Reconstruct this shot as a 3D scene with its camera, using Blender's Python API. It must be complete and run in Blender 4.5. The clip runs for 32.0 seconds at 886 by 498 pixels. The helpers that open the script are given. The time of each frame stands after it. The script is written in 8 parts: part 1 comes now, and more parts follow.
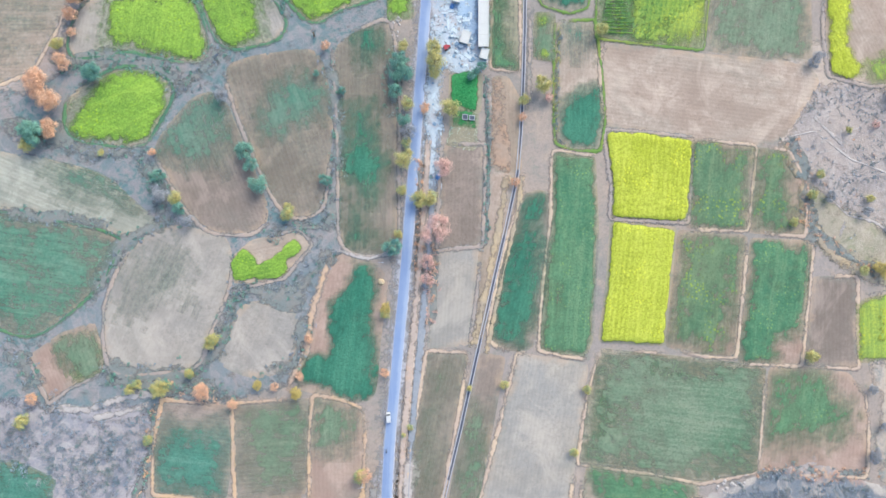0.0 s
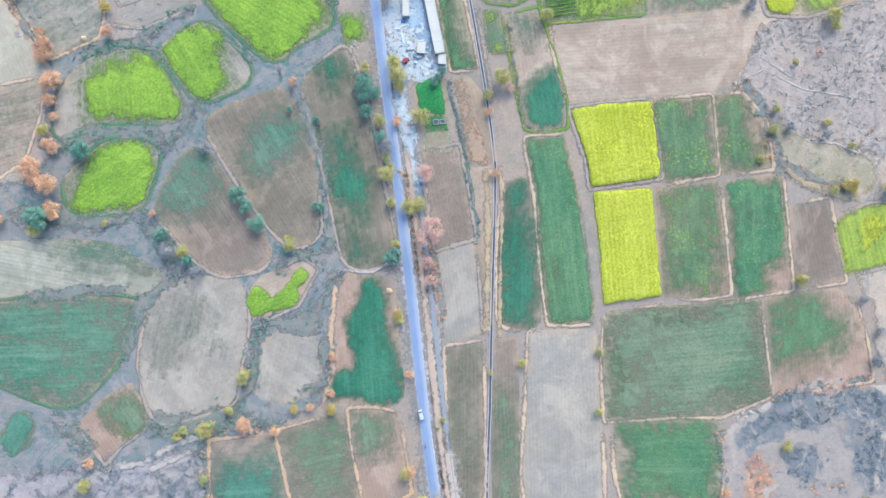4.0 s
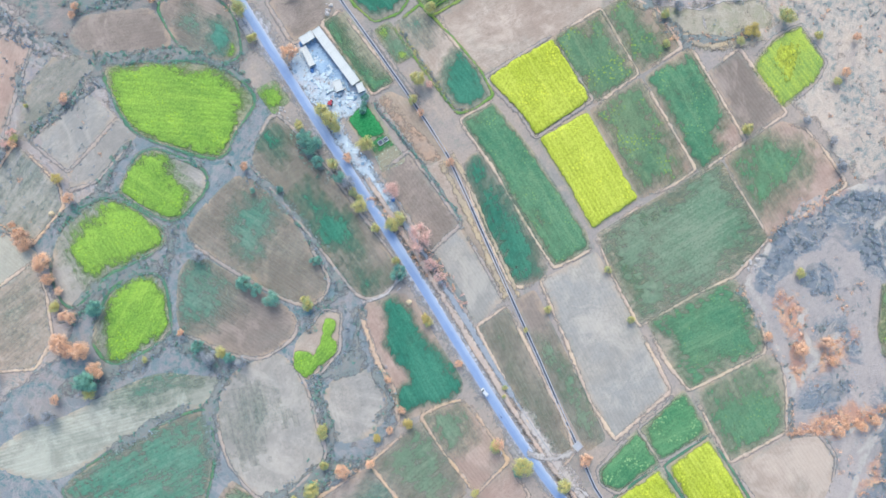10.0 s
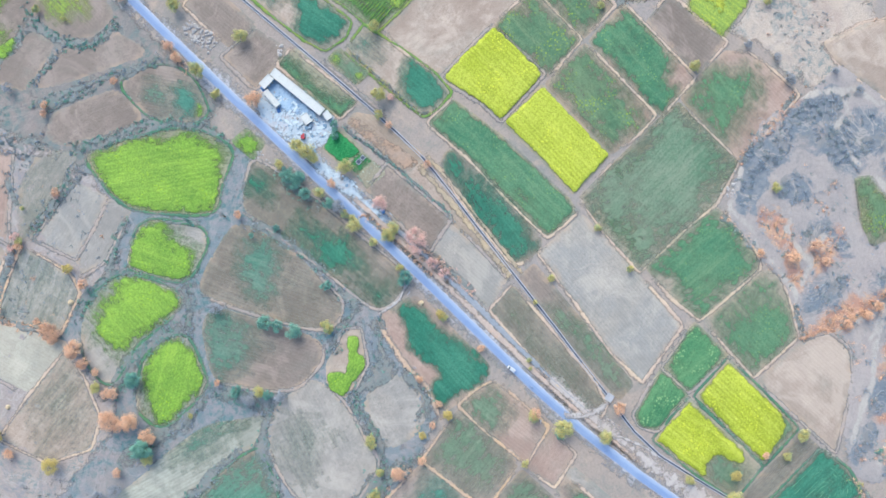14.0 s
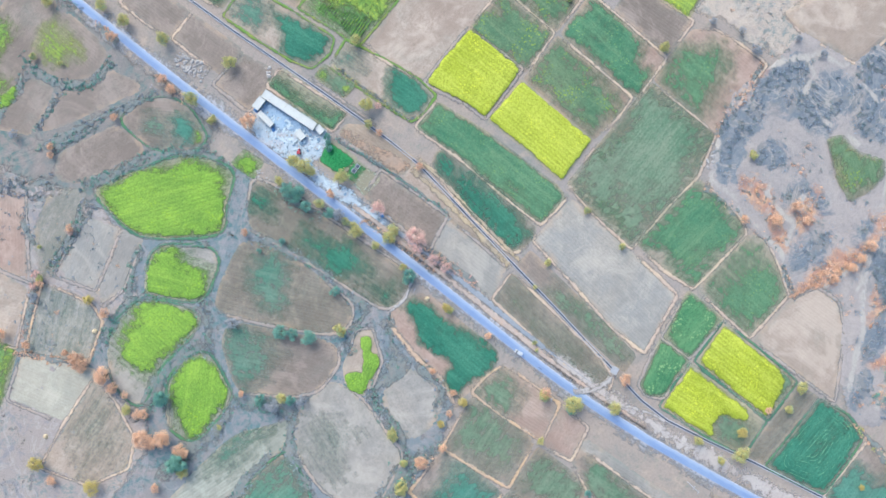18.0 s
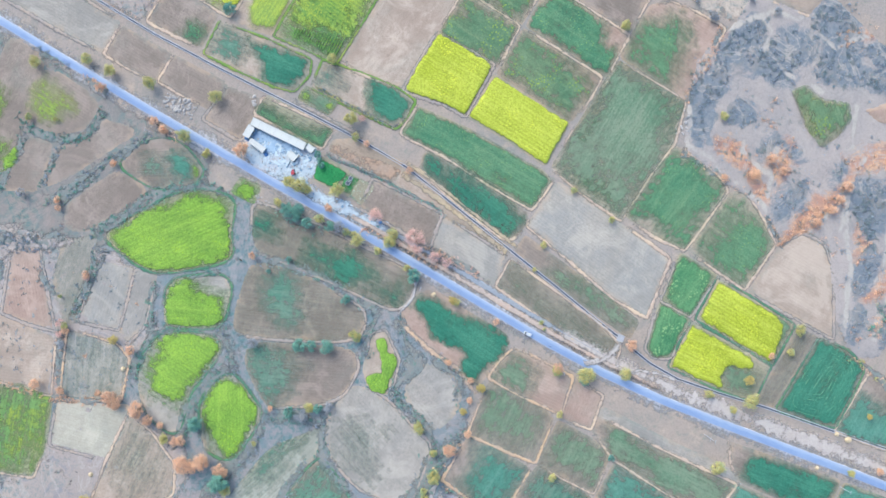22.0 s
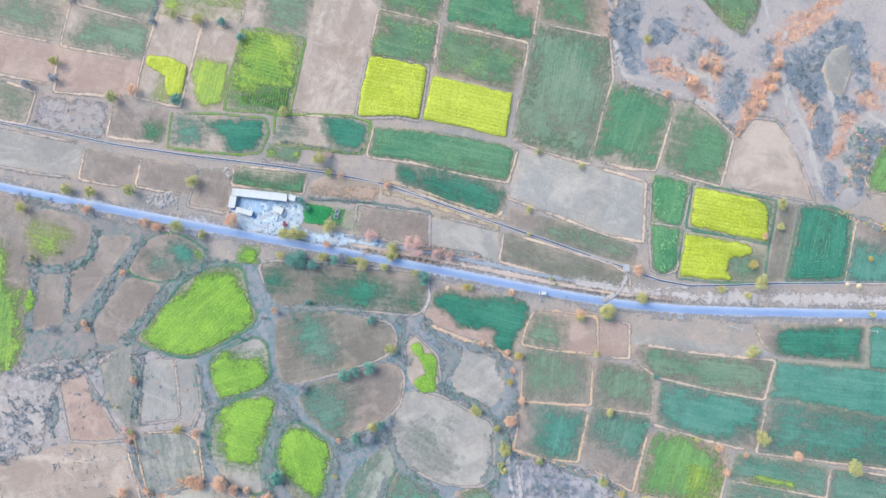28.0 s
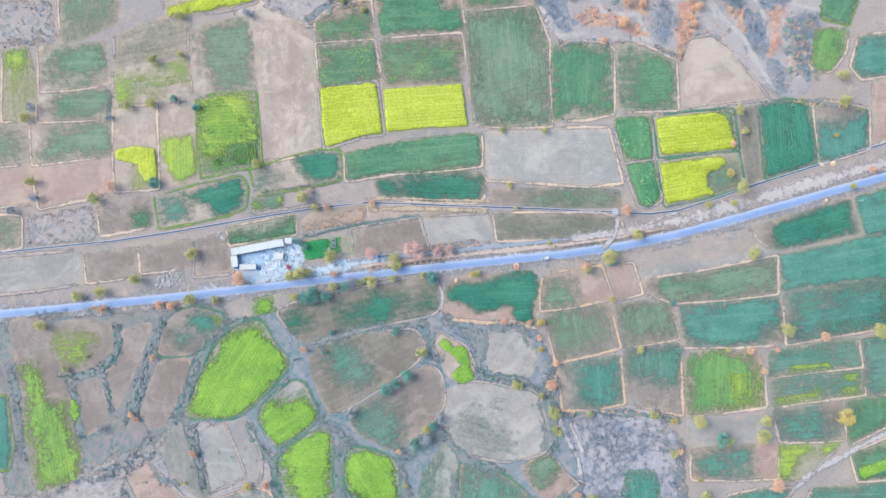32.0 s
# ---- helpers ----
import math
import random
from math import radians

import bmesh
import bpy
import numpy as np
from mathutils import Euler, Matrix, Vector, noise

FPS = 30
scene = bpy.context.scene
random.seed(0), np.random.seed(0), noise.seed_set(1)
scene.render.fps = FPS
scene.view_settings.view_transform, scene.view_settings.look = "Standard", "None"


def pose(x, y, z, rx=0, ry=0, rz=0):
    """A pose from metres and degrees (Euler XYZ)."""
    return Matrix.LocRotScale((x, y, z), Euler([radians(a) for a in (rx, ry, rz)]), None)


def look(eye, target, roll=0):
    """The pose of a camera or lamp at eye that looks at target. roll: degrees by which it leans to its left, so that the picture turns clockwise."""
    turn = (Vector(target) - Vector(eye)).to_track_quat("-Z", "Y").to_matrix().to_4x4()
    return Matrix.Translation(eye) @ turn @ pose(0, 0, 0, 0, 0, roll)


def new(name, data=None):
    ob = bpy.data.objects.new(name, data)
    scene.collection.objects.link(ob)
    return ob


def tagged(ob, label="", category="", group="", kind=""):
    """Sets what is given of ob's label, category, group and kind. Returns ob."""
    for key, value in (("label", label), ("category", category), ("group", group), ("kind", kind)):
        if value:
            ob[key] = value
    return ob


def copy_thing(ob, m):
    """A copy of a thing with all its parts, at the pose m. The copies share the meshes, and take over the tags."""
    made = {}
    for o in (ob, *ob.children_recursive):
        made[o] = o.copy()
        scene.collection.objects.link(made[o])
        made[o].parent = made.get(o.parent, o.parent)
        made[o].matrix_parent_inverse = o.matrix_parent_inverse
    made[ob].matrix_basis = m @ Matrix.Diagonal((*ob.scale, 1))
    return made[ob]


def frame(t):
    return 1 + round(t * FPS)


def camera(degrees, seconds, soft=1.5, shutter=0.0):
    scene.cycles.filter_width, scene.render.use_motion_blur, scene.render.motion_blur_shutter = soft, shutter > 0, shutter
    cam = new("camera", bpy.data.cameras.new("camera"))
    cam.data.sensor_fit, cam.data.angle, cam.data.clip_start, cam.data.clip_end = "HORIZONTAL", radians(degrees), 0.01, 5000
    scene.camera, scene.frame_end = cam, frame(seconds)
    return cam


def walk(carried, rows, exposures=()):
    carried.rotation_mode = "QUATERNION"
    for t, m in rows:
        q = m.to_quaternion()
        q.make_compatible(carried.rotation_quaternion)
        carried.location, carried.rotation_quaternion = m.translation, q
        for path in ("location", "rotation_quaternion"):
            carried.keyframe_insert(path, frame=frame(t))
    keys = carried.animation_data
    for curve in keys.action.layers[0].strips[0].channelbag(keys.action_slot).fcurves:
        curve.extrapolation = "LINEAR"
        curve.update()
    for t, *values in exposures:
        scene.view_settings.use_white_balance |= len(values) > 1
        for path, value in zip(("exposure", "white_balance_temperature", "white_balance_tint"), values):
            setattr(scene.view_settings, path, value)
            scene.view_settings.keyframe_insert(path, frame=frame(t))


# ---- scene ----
# ---------------- camera ----------------
cam = camera(74.0, 32.0, soft=1.45)
PATH = [
    (0.0, pose(-4.64, -11.10, 226.54, 2.826, -1.090, 0.105)),
    (1.0, pose(-4.37, -10.39, 229.83, 2.676, -0.965, -2.447)),
    (2.0, pose(-4.10, -9.80, 233.12, 2.531, -0.845, -4.203)),
    (3.0, pose(-3.83, -9.32, 236.42, 2.392, -0.728, -7.264)),
    (3.5, pose(-3.70, -9.11, 238.07, 2.324, -0.671, -9.146)),
    (5.5, pose(-3.19, -8.53, 244.66, 2.067, -0.455, -17.886)),
    (6.0, pose(-3.07, -8.43, 246.31, 2.006, -0.403, -19.874)),
    (7.0, pose(-2.84, -8.31, 249.61, 1.888, -0.303, -24.053)),
    (8.0, pose(-2.63, -8.26, 252.91, 1.776, -0.208, -28.136)),
    (9.0, pose(-2.43, -8.28, 256.21, 1.669, -0.116, -32.423)),
    (10.0, pose(-2.26, -8.36, 259.50, 1.567, -0.028, -36.814)),
    (11.0, pose(-2.11, -8.50, 262.80, 1.471, 0.055, -41.509)),
    (12.0, pose(-1.99, -8.68, 266.09, 1.380, 0.135, -45.507)),
    (13.0, pose(-1.90, -8.91, 269.37, 1.294, 0.210, -48.307)),
    (14.0, pose(-1.84, -9.17, 272.66, 1.214, 0.281, -50.608)),
    (14.5, pose(-1.82, -9.31, 274.30, 1.176, 0.315, -51.611)),
    (16.5, pose(-1.87, -9.94, 280.85, 1.037, 0.440, -54.523)),
    (17.0, pose(-1.90, -10.10, 282.48, 1.005, 0.469, -55.027)),
    (18.0, pose(-2.01, -10.44, 285.75, 0.947, 0.524, -56.335)),
    (19.0, pose(-2.17, -10.78, 289.01, 0.893, 0.574, -58.142)),
    (20.0, pose(-2.37, -11.145, 292.26, 0.845, 0.620, -59.950)),
    (21.0, pose(-2.63, -11.45, 295.51, 0.803, 0.662, -61.958)),
    (22.0, pose(-2.95, -11.76, 298.75, 0.765, 0.700, -64.166)),
    (23.0, pose(-3.33, -12.05, 301.98, 0.733, 0.734, -67.071)),
    (24.0, pose(-3.77, -12.31, 305.20, 0.707, 0.763, -69.573)),
    (25.0, pose(-4.28, -12.53, 308.42, 0.686, 0.789, -72.277)),
    (25.5, pose(-4.56, -12.62, 310.03, 0.677, 0.800, -73.980)),
    (27.5, pose(-5.86, -12.89, 316.43, 0.656, 0.834, -81.508)),
    (28.0, pose(-6.23, -12.92, 318.03, 0.654, 0.840, -83.736)),
    (29.0, pose(-7.03, -12.93, 321.22, 0.654, 0.849, -88.182)),
    (30.0, pose(-7.92, -12.87, 324.40, 0.660, 0.854, -92.977)),
    (31.0, pose(-8.88, -12.74, 327.57, 0.671, 0.855, -97.487)),
    (32.0, pose(-9.93, -12.53, 330.73, 0.687, 0.851, -100.675)),
]
walk(cam, PATH, [(0.0, 1.145, 6850.0, 5.0), (3.0, 1.145, 6650.0, 4.2), (6.0, 1.145, 6550.0, 3.2), (19.0, 1.145, 6450.0, 2.4), (32.0, 1.17, 6450.0, 4.6)])

# ---------------- light ----------------
SUN_AZ, SUN_EL = radians(30), radians(40)
world = bpy.data.worlds.new("hazy_sky")
scene.world = world
world.use_nodes = True
wn = world.node_tree.nodes
sky = wn.new("ShaderNodeTexSky")
sky.sky_type, sky.sun_disc = "NISHITA", False
sky.sun_elevation, sky.sun_rotation = SUN_EL, SUN_AZ
sky.air_density, sky.dust_density, sky.ozone_density = 1.0, 1.5, 2.0
world.node_tree.links.new(sky.outputs[0], wn["Background"].inputs[0])
wn["Background"].inputs[1].default_value = 0.15
sun_data = bpy.data.lights.new("sun", "SUN")
sun_data.energy, sun_data.angle, sun_data.color = 1.5, radians(45), (1.0, 0.95, 0.88)
sun = new("sun", sun_data)
sun.matrix_world = look((math.sin(SUN_AZ) * 100, math.cos(SUN_AZ) * 100, 100 * math.tan(SUN_EL)), (0, 0, 0))

# ---------------- materials ----------------
def srgb(r, g, b, k=1.0):
    return tuple((((c / 255 + 0.055) / 1.055) ** 2.4 if c > 10 else c / 3294.6) / k for c in (r, g, b)) + (1.0,)


class Nodes:
    """A small builder of node materials in world metres."""

    def __init__(self, name, rough=0.9, spec=0.2):
        self.m = bpy.data.materials.new(name)
        self.m.use_nodes = True
        self.t = self.m.node_tree
        self.b = self.t.nodes["Principled BSDF"]
        self.b.inputs["Roughness"].default_value = rough
        self.b.inputs["Specular IOR Level"].default_value = spec
        self.geo = self.t.nodes.new("ShaderNodeNewGeometry").outputs["Position"]
        self.obj = self.t.nodes.new("ShaderNodeTexCoord").outputs["Object"]
        self.rnd = self.t.nodes.new("ShaderNodeObjectInfo").outputs["Random"]

    def link(self, a, b):
        self.t.links.new(a, b)

    def put(self, sock, v):
        if isinstance(v, (int, float, tuple)):
            sock.default_value = v
        else:
            self.link(v, sock)

    def scaled(self, vec, s):
        n = self.t.nodes.new("ShaderNodeMapping")
        self.link(vec, n.inputs[0])
        n.inputs["Scale"].default_value = s
        return n.outputs[0]

    def noise(self, scale, detail=4, rough=0.55, vec=None, distortion=0.0):
        n = self.t.nodes.new("ShaderNodeTexNoise")
        self.link(vec or self.geo, n.inputs["Vector"])
        n.inputs["Scale"].default_value, n.inputs["Detail"].default_value = scale, detail
        n.inputs["Roughness"].default_value, n.inputs["Distortion"].default_value = rough, distortion
        return n.outputs["Fac"]

    def voronoi(self, scale, vec=None, feature="F1"):
        n = self.t.nodes.new("ShaderNodeTexVoronoi")
        n.feature = feature
        self.link(vec or self.geo, n.inputs["Vector"])
        n.inputs["Scale"].default_value = scale
        return n.outputs["Distance"]

    def wave(self, scale, distortion=2.0, vec=None, detail=2):
        n = self.t.nodes.new("ShaderNodeTexWave")
        self.link(vec or self.obj, n.inputs["Vector"])
        n.inputs["Scale"].default_value, n.inputs["Distortion"].default_value = scale, distortion
        n.inputs["Detail"].default_value, n.inputs["Detail Scale"].default_value = detail, 0.6
        return n.outputs["Fac"]

    def step(self, v, lo, hi, a=0.0, b=1.0):
        n = self.t.nodes.new("ShaderNodeMapRange")
        n.interpolation_type = "SMOOTHSTEP"
        self.put(n.inputs[0], v)
        for i, x in enumerate((lo, hi, a, b)):
            self.put(n.inputs[i + 1], x)
        return n.outputs[0]

    def math(self, op, a, b=0.0):
        n = self.t.nodes.new("ShaderNodeMath")
        n.operation = op
        self.put(n.inputs[0], a)
        self.put(n.inputs[1], b)
        return n.outputs[0]

    def mix(self, f, a, b, mode="MIX"):
        n = self.t.nodes.new("ShaderNodeMix")
        n.data_type, n.blend_type = "RGBA", mode
        self.put(n.inputs[0], f)
        self.put(n.inputs[6], a)
        self.put(n.inputs[7], b)
        return n.outputs[2]

    def attr(self, name):
        n = self.t.nodes.new("ShaderNodeAttribute")
        n.attribute_name = name
        return n.outputs["Fac"]

    def bump(self, h, strength=0.5, dist=0.2):
        n = self.t.nodes.new("ShaderNodeBump")
        n.inputs["Strength"].default_value, n.inputs["Distance"].default_value = strength, dist
        self.link(h, n.inputs["Height"])
        self.link(n.outputs[0], self.b.inputs["Normal"])

    def done(self, colour):
        self.put(self.b.inputs["Base Color"], colour)
        return self.m


K = 1.42  # how much brighter the light makes a surface than its own colour


def S(r, g, b):
    return srgb(r, g, b, K)


def soil_colour(n, a, b, c, furrow=0.25):
    """Bare earth: a and b in broad patches, c in streaks along the plough lines, weeds and clods over them."""
    light = tuple(min(1, v * 1.3) for v in b[:3]) + (1,)
    dark = tuple(v * 0.6 for v in a[:3]) + (1,)
    col = n.mix(n.step(n.noise(0.03, 6, 0.65, distortion=0.5), 0.38, 0.6), a, b)
    streak = n.noise(1.0, 5, 0.65, n.scaled(n.obj, (0.3, 0.035, 0.3)))
    col = n.mix(n.step(streak, 0.42, 0.68, 0, 0.55), col, c)
    col = n.mix(n.step(n.noise(0.09, 6, 0.7, distortion=1.0), 0.48, 0.68, 0, 0.65), col, light)
    col = n.mix(n.step(n.noise(0.03, 6, 0.7, n.scaled(n.geo, (1, 1, 1.7)), 0.7), 0.5, 0.72, 0, 0.45), col, S(146, 152, 142))
    line = n.math("MULTIPLY", n.wave(0.1, 1.5), n.step(n.noise(0.05, 3), 0.35, 0.6))
    fine = n.math("MULTIPLY", n.wave(0.21, 1.0), n.step(n.noise(0.04, 3), 0.38, 0.6))
    col = n.mix(n.math("MULTIPLY", line, furrow), col, dark)
    col = n.mix(n.math("MULTIPLY", fine, furrow), col, light)
    clod = n.noise(0.32, 6, 0.75)
    col = n.mix(n.step(clod, 0.34, 0.5, 0.4, 0), col, dark)
    col = n.mix(n.step(clod, 0.52, 0.7, 0, 0.25), col, light)
    grain = n.noise(0.9, 6, 0.85)
    col = n.mix(n.step(grain, 0.34, 0.54, 0.45, 0), col, dark)
    col = n.mix(n.step(grain, 0.56, 0.75, 0, 0.35), col, light)
    col = n.mix(n.step(n.noise(0.02, 4, 0.6, n.scaled(n.geo, (1, 1.4, 1)), 0.8), 0.48, 0.62, 0, 0.6), col, tuple(v * 0.76 for v in a[:3]) + (1,))
    col = n.mix(n.step(n.noise(0.035, 5, 0.65, n.scaled(n.geo, (1.3, 1, 1)), 1.0), 0.5, 0.64, 0, 0.55), col, light)
    weeds = n.math("ADD", n.attr("margin"), n.math("MULTIPLY", n.math("SUBTRACT", n.noise(0.12, 6, 0.75, distortion=0.6), 0.5), 2.2))
    col = n.mix(n.step(weeds, 0.35, 1.1, 0, 0.65), col, n.mix(n.step(n.noise(0.06, 5, 0.7), 0.42, 0.58), S(154, 156, 147), S(210, 182, 158)))
    return n.mix(n.step(n.rnd, 0, 1, 0.0, 0.22), col, b), grain


def soil_mat(name, a, b, c, furrow=0.25):
    n = Nodes(name, 0.95, 0.1)
    col, grain = soil_colour(n, S(*a), S(*b), S(*c), furrow)
    n.bump(n.math("ADD", grain, n.math("MULTIPLY", n.wave(0.21, 1.0), 0.3)), 0.4, 0.2)
    return n.done(col)


SOILS = {
    "brown": soil_mat("brown_soil", (155, 140, 130), (170, 154, 144), (146, 133, 124), 0.04),
    "tan": soil_mat("tan_soil", (192, 170, 155), (200, 181, 166), (178, 156, 142), 0.025),
    "pink": soil_mat("pink_soil", (186, 156, 143), (194, 168, 154), (172, 146, 134), 0.04),
    "pale": soil_mat("pale_soil", (172, 166, 160), (188, 177, 167), (160, 155, 150), 0.015),
    "blue": soil_mat("grey_soil", (172, 170, 167), (190, 179, 168), (160, 157, 153), 0.015),
    "cream": soil_mat("cream_stubble", (208, 199, 182), (200, 191, 175), (188, 176, 160), 0.12),
    "olive": soil_mat("weedy_soil", (172, 163, 140), (182, 172, 150), (150, 152, 126), 0.16),
    "straw": soil_mat("dry_straw_grass", (184, 162, 144), (176, 160, 146), (164, 150, 132), 0.1),
    "striped": soil_mat("striped_stubble", (176, 176, 162), (192, 188, 174), (144, 156, 144), 0.4),
}


def crop_mat(name, dark, mid, light, soil, rows=0.3, flowers=None, spot=0.0, thin=1.2, tallest=False):
    """A crop over its soil: the attribute cover says how dense it stands."""
    n = Nodes(name, 0.75, 0.15)
    col = n.mix(n.step(n.noise(0.05, 4, 0.6), 0.35, 0.65), S(*mid), S(*dark))
    col = n.mix(n.step(n.noise(0.018, 3, 0.5), 0.42, 0.6, 0, 0.4), col, S(*light))
    col = n.mix(n.step(n.noise(0.35, 5, 0.7), 0.45, 0.75, 0, 0.6), col, S(*light))
    if tallest:
        clump = n.noise(1.25, 5, 0.75, distortion=0.6)
        col = n.mix(n.step(clump, 0.36, 0.5, 0.65, 0), col, tuple(v * 0.62 for v in S(*dark)[:3]) + (1,))
        col = n.mix(n.step(clump, 0.5, 0.66, 0, 0.6), col, S(*light))
    line = n.math("MULTIPLY", n.wave(0.17, 1.2), n.step(n.noise(0.06, 2), 0.3, 0.6))
    col = n.mix(n.math("MULTIPLY", line, rows), col, tuple(v * 0.75 for v in S(*dark)[:3]) + (1,))
    drift = n.noise(1.0, 5, 0.7, n.scaled(n.obj, (0.35, 0.04, 0.35)))
    col = n.mix(n.step(drift, 0.48, 0.7, 0, 0.5), col, S(*light))
    if flowers:
        spots = n.step(n.voronoi(0.75), 0.16 + spot, 0.3 + spot, 1, 0)
        spots = n.math("MULTIPLY", spots, n.step(n.noise(0.09, 3), 0.46, 0.62))
        col = n.mix(spots, col, S(*flowers))
    grain = n.noise(1.3, 6, 0.8)
    col = n.mix(n.step(grain, 0.34, 0.54, 0.5, 0.0), col, tuple(v * 0.45 for v in S(*dark)[:3]) + (1,))
    col = n.mix(n.step(grain, 0.54, 0.72, 0.0, 0.5), col, tuple(min(1, v * 1.25) for v in S(*light)[:3]) + (1,))
    cover = n.attr("cover")
    speck = n.math("ADD", n.math("MULTIPLY", n.math("SUBTRACT", n.noise(0.5, 6, 0.8), 0.5), thin), n.math("MULTIPLY", n.math("SUBTRACT", drift, 0.5), thin * (0.45 if tallest else 1.0)))
    edge = n.math("ADD", cover, speck)
    col = n.mix(n.step(edge, 0.1, 0.9, 0.35, 0.0), col, S(*soil))
    n.link(n.step(edge, 0.18 if tallest else -0.3, 0.72 if tallest else 1.15), n.b.inputs["Alpha"])
    n.bump(n.noise(1.1, 5, 0.8), 0.55, 0.5)
    return n.done(col)


CROPS = {}
CROPS["mustard"] = (crop_mat("mustard_in_flower", (180, 192, 62), (203, 213, 70), (228, 233, 104), (150, 166, 80), 0.45, (240, 240, 84), 0.06, tallest=True, thin=0.9), 1.1, "mustard in full yellow flower")
CROPS["lime"] = (crop_mat("young_mustard", (116, 160, 72), (152, 196, 78), (180, 214, 94), (132, 160, 96), 0.3, (186, 218, 66), 0.02, tallest=True, thin=0.9), 0.8, "lush lime-green crop")
CROPS["mint"] = (crop_mat("mint_wheat", (82, 148, 124), (102, 160, 134), (150, 178, 156), (178, 164, 150), 0.3, thin=1.5), 0.35, "bluish green young wheat in streaks")
CROPS["deep"] = (crop_mat("deep_green_wheat", (54, 126, 105), (66, 140, 115), (100, 160, 132), (140, 146, 124), 0.3, thin=0.9), 0.45, "deep green wheat in fine rows")
CROPS["rows"] = (crop_mat("lime_rows", (120, 166, 90), (150, 190, 92), (184, 206, 100), (150, 166, 106), 0.6, (196, 212, 80), 0.06, tallest=True), 0.8, "lime-green crop in yellowish rows")
CROPS["patchy"] = (crop_mat("patchy_mustard", (134, 176, 100), (168, 198, 94), (206, 214, 92), (166, 168, 120), 0.4, (216, 220, 70), 0.04, thin=1.3), 0.55, "patchy yellow-green mustard")
CROPS["striped"] = (crop_mat("row_mustard", (100, 152, 84), (146, 186, 82), (196, 210, 84), (140, 158, 100), 0.5, (206, 212, 78), 0.05, tallest=True, thin=1.4), 0.9, "mustard in bushy green rows")
CROPS["teal"] = (crop_mat("dense_wheat", (82, 146, 127), (99, 158, 139), (130, 173, 154), (132, 148, 130), 0.2, thin=0.9), 0.45, "dense dark blue-green wheat")
CROPS["green"] = (crop_mat("green_wheat", (80, 135, 104), (100, 151, 114), (138, 172, 130), (146, 150, 126), 0.2, (150, 186, 116), 0.02, thin=0.8), 0.5, "green wheat")
CROPS["flowered"] = (crop_mat("flecked_wheat", (96, 136, 104), (115, 150, 115), (146, 166, 126), (158, 150, 134), 0.2, (172, 196, 84), 0.09, thin=1.0), 0.5, "green wheat flecked with yellow flowers")
CROPS["dull"] = (crop_mat("thin_wheat", (110, 148, 118), (130, 158, 130), (164, 172, 148), (180, 160, 148), 0.25, thin=0.9), 0.3, "thin dull green young wheat")
CROPS["sparse"] = (crop_mat("sparse_wheat", (92, 148, 126), (116, 156, 136), (150, 168, 150), (172, 160, 148), 0.35, thin=1.3), 0.25, "sparse grey-green sprouting crop")
CROPS["garden"] = (crop_mat("vegetable_rows", (74, 134, 96), (92, 152, 106), (132, 176, 124), (146, 150, 126), 0.25, (166, 204, 142), 0.12, thin=0.8), 0.5, "green vegetables dotted with pale leaves")
CROPS["sprout"] = (crop_mat("thin_young_growth", (112, 160, 100), (130, 174, 102), (160, 190, 116), (160, 160, 140), 0.3, thin=1.8), 0.3, "thin young growth at the edge of the crop")
CROPS["vivid"] = (crop_mat("garden_green", (34, 134, 78), (46, 150, 86), (86, 170, 106), (120, 150, 110), 0.1, tallest=True), 0.4, "vivid green clover bed")


def plain(name, base, alt, scale=0.4, rough=0.85, spec=0.2, bump=0.3, dist=0.05, amount=0.8, metal=0.0, ragged=False, fleck=None):
    n = Nodes(name, rough, spec)
    g = n.noise(scale * 6, 5, 0.7)
    col = n.mix(n.step(n.noise(scale, 4, 0.6), 0.38, 0.68, 0, amount), S(*base), S(*alt))
    col = n.mix(n.step(g, 0.35, 0.7, 0.22, 0), col, tuple(v * 0.5 for v in S(*base)[:3]) + (1,))
    if fleck:
        col = n.mix(n.step(n.noise(0.07, 5, 0.7), 0.5, 0.6, 0, 0.85), col, S(*fleck))
    n.bump(g, bump, dist)
    n.b.inputs["Metallic"].default_value = metal
    if ragged:
        fine = n.noise(1.1, 6, 0.85)
        col = n.mix(n.step(fine, 0.36, 0.52, 0.3, 0), col, tuple(v * 0.7 for v in S(*alt)[:3]) + (1,))
        col = n.mix(n.step(fine, 0.54, 0.7, 0, 0.5), col, tuple(min(0.9, v * 1.3) for v in S(*base)[:3]) + (1,))
        gone = n.math("MULTIPLY", n.math("SUBTRACT", n.noise(0.35, 6, 0.75), 0.5), 3.0)
        bare = n.math("MULTIPLY", n.math("SUBTRACT", n.noise(0.045, 3, 0.6), 0.5), 2.6)
        n.link(n.step(n.math("ADD", n.attr("side"), n.math("ADD", gone, bare)), 0.15, 1.0, 1.0, 0.0), n.b.inputs["Alpha"])
    return n.done(col)


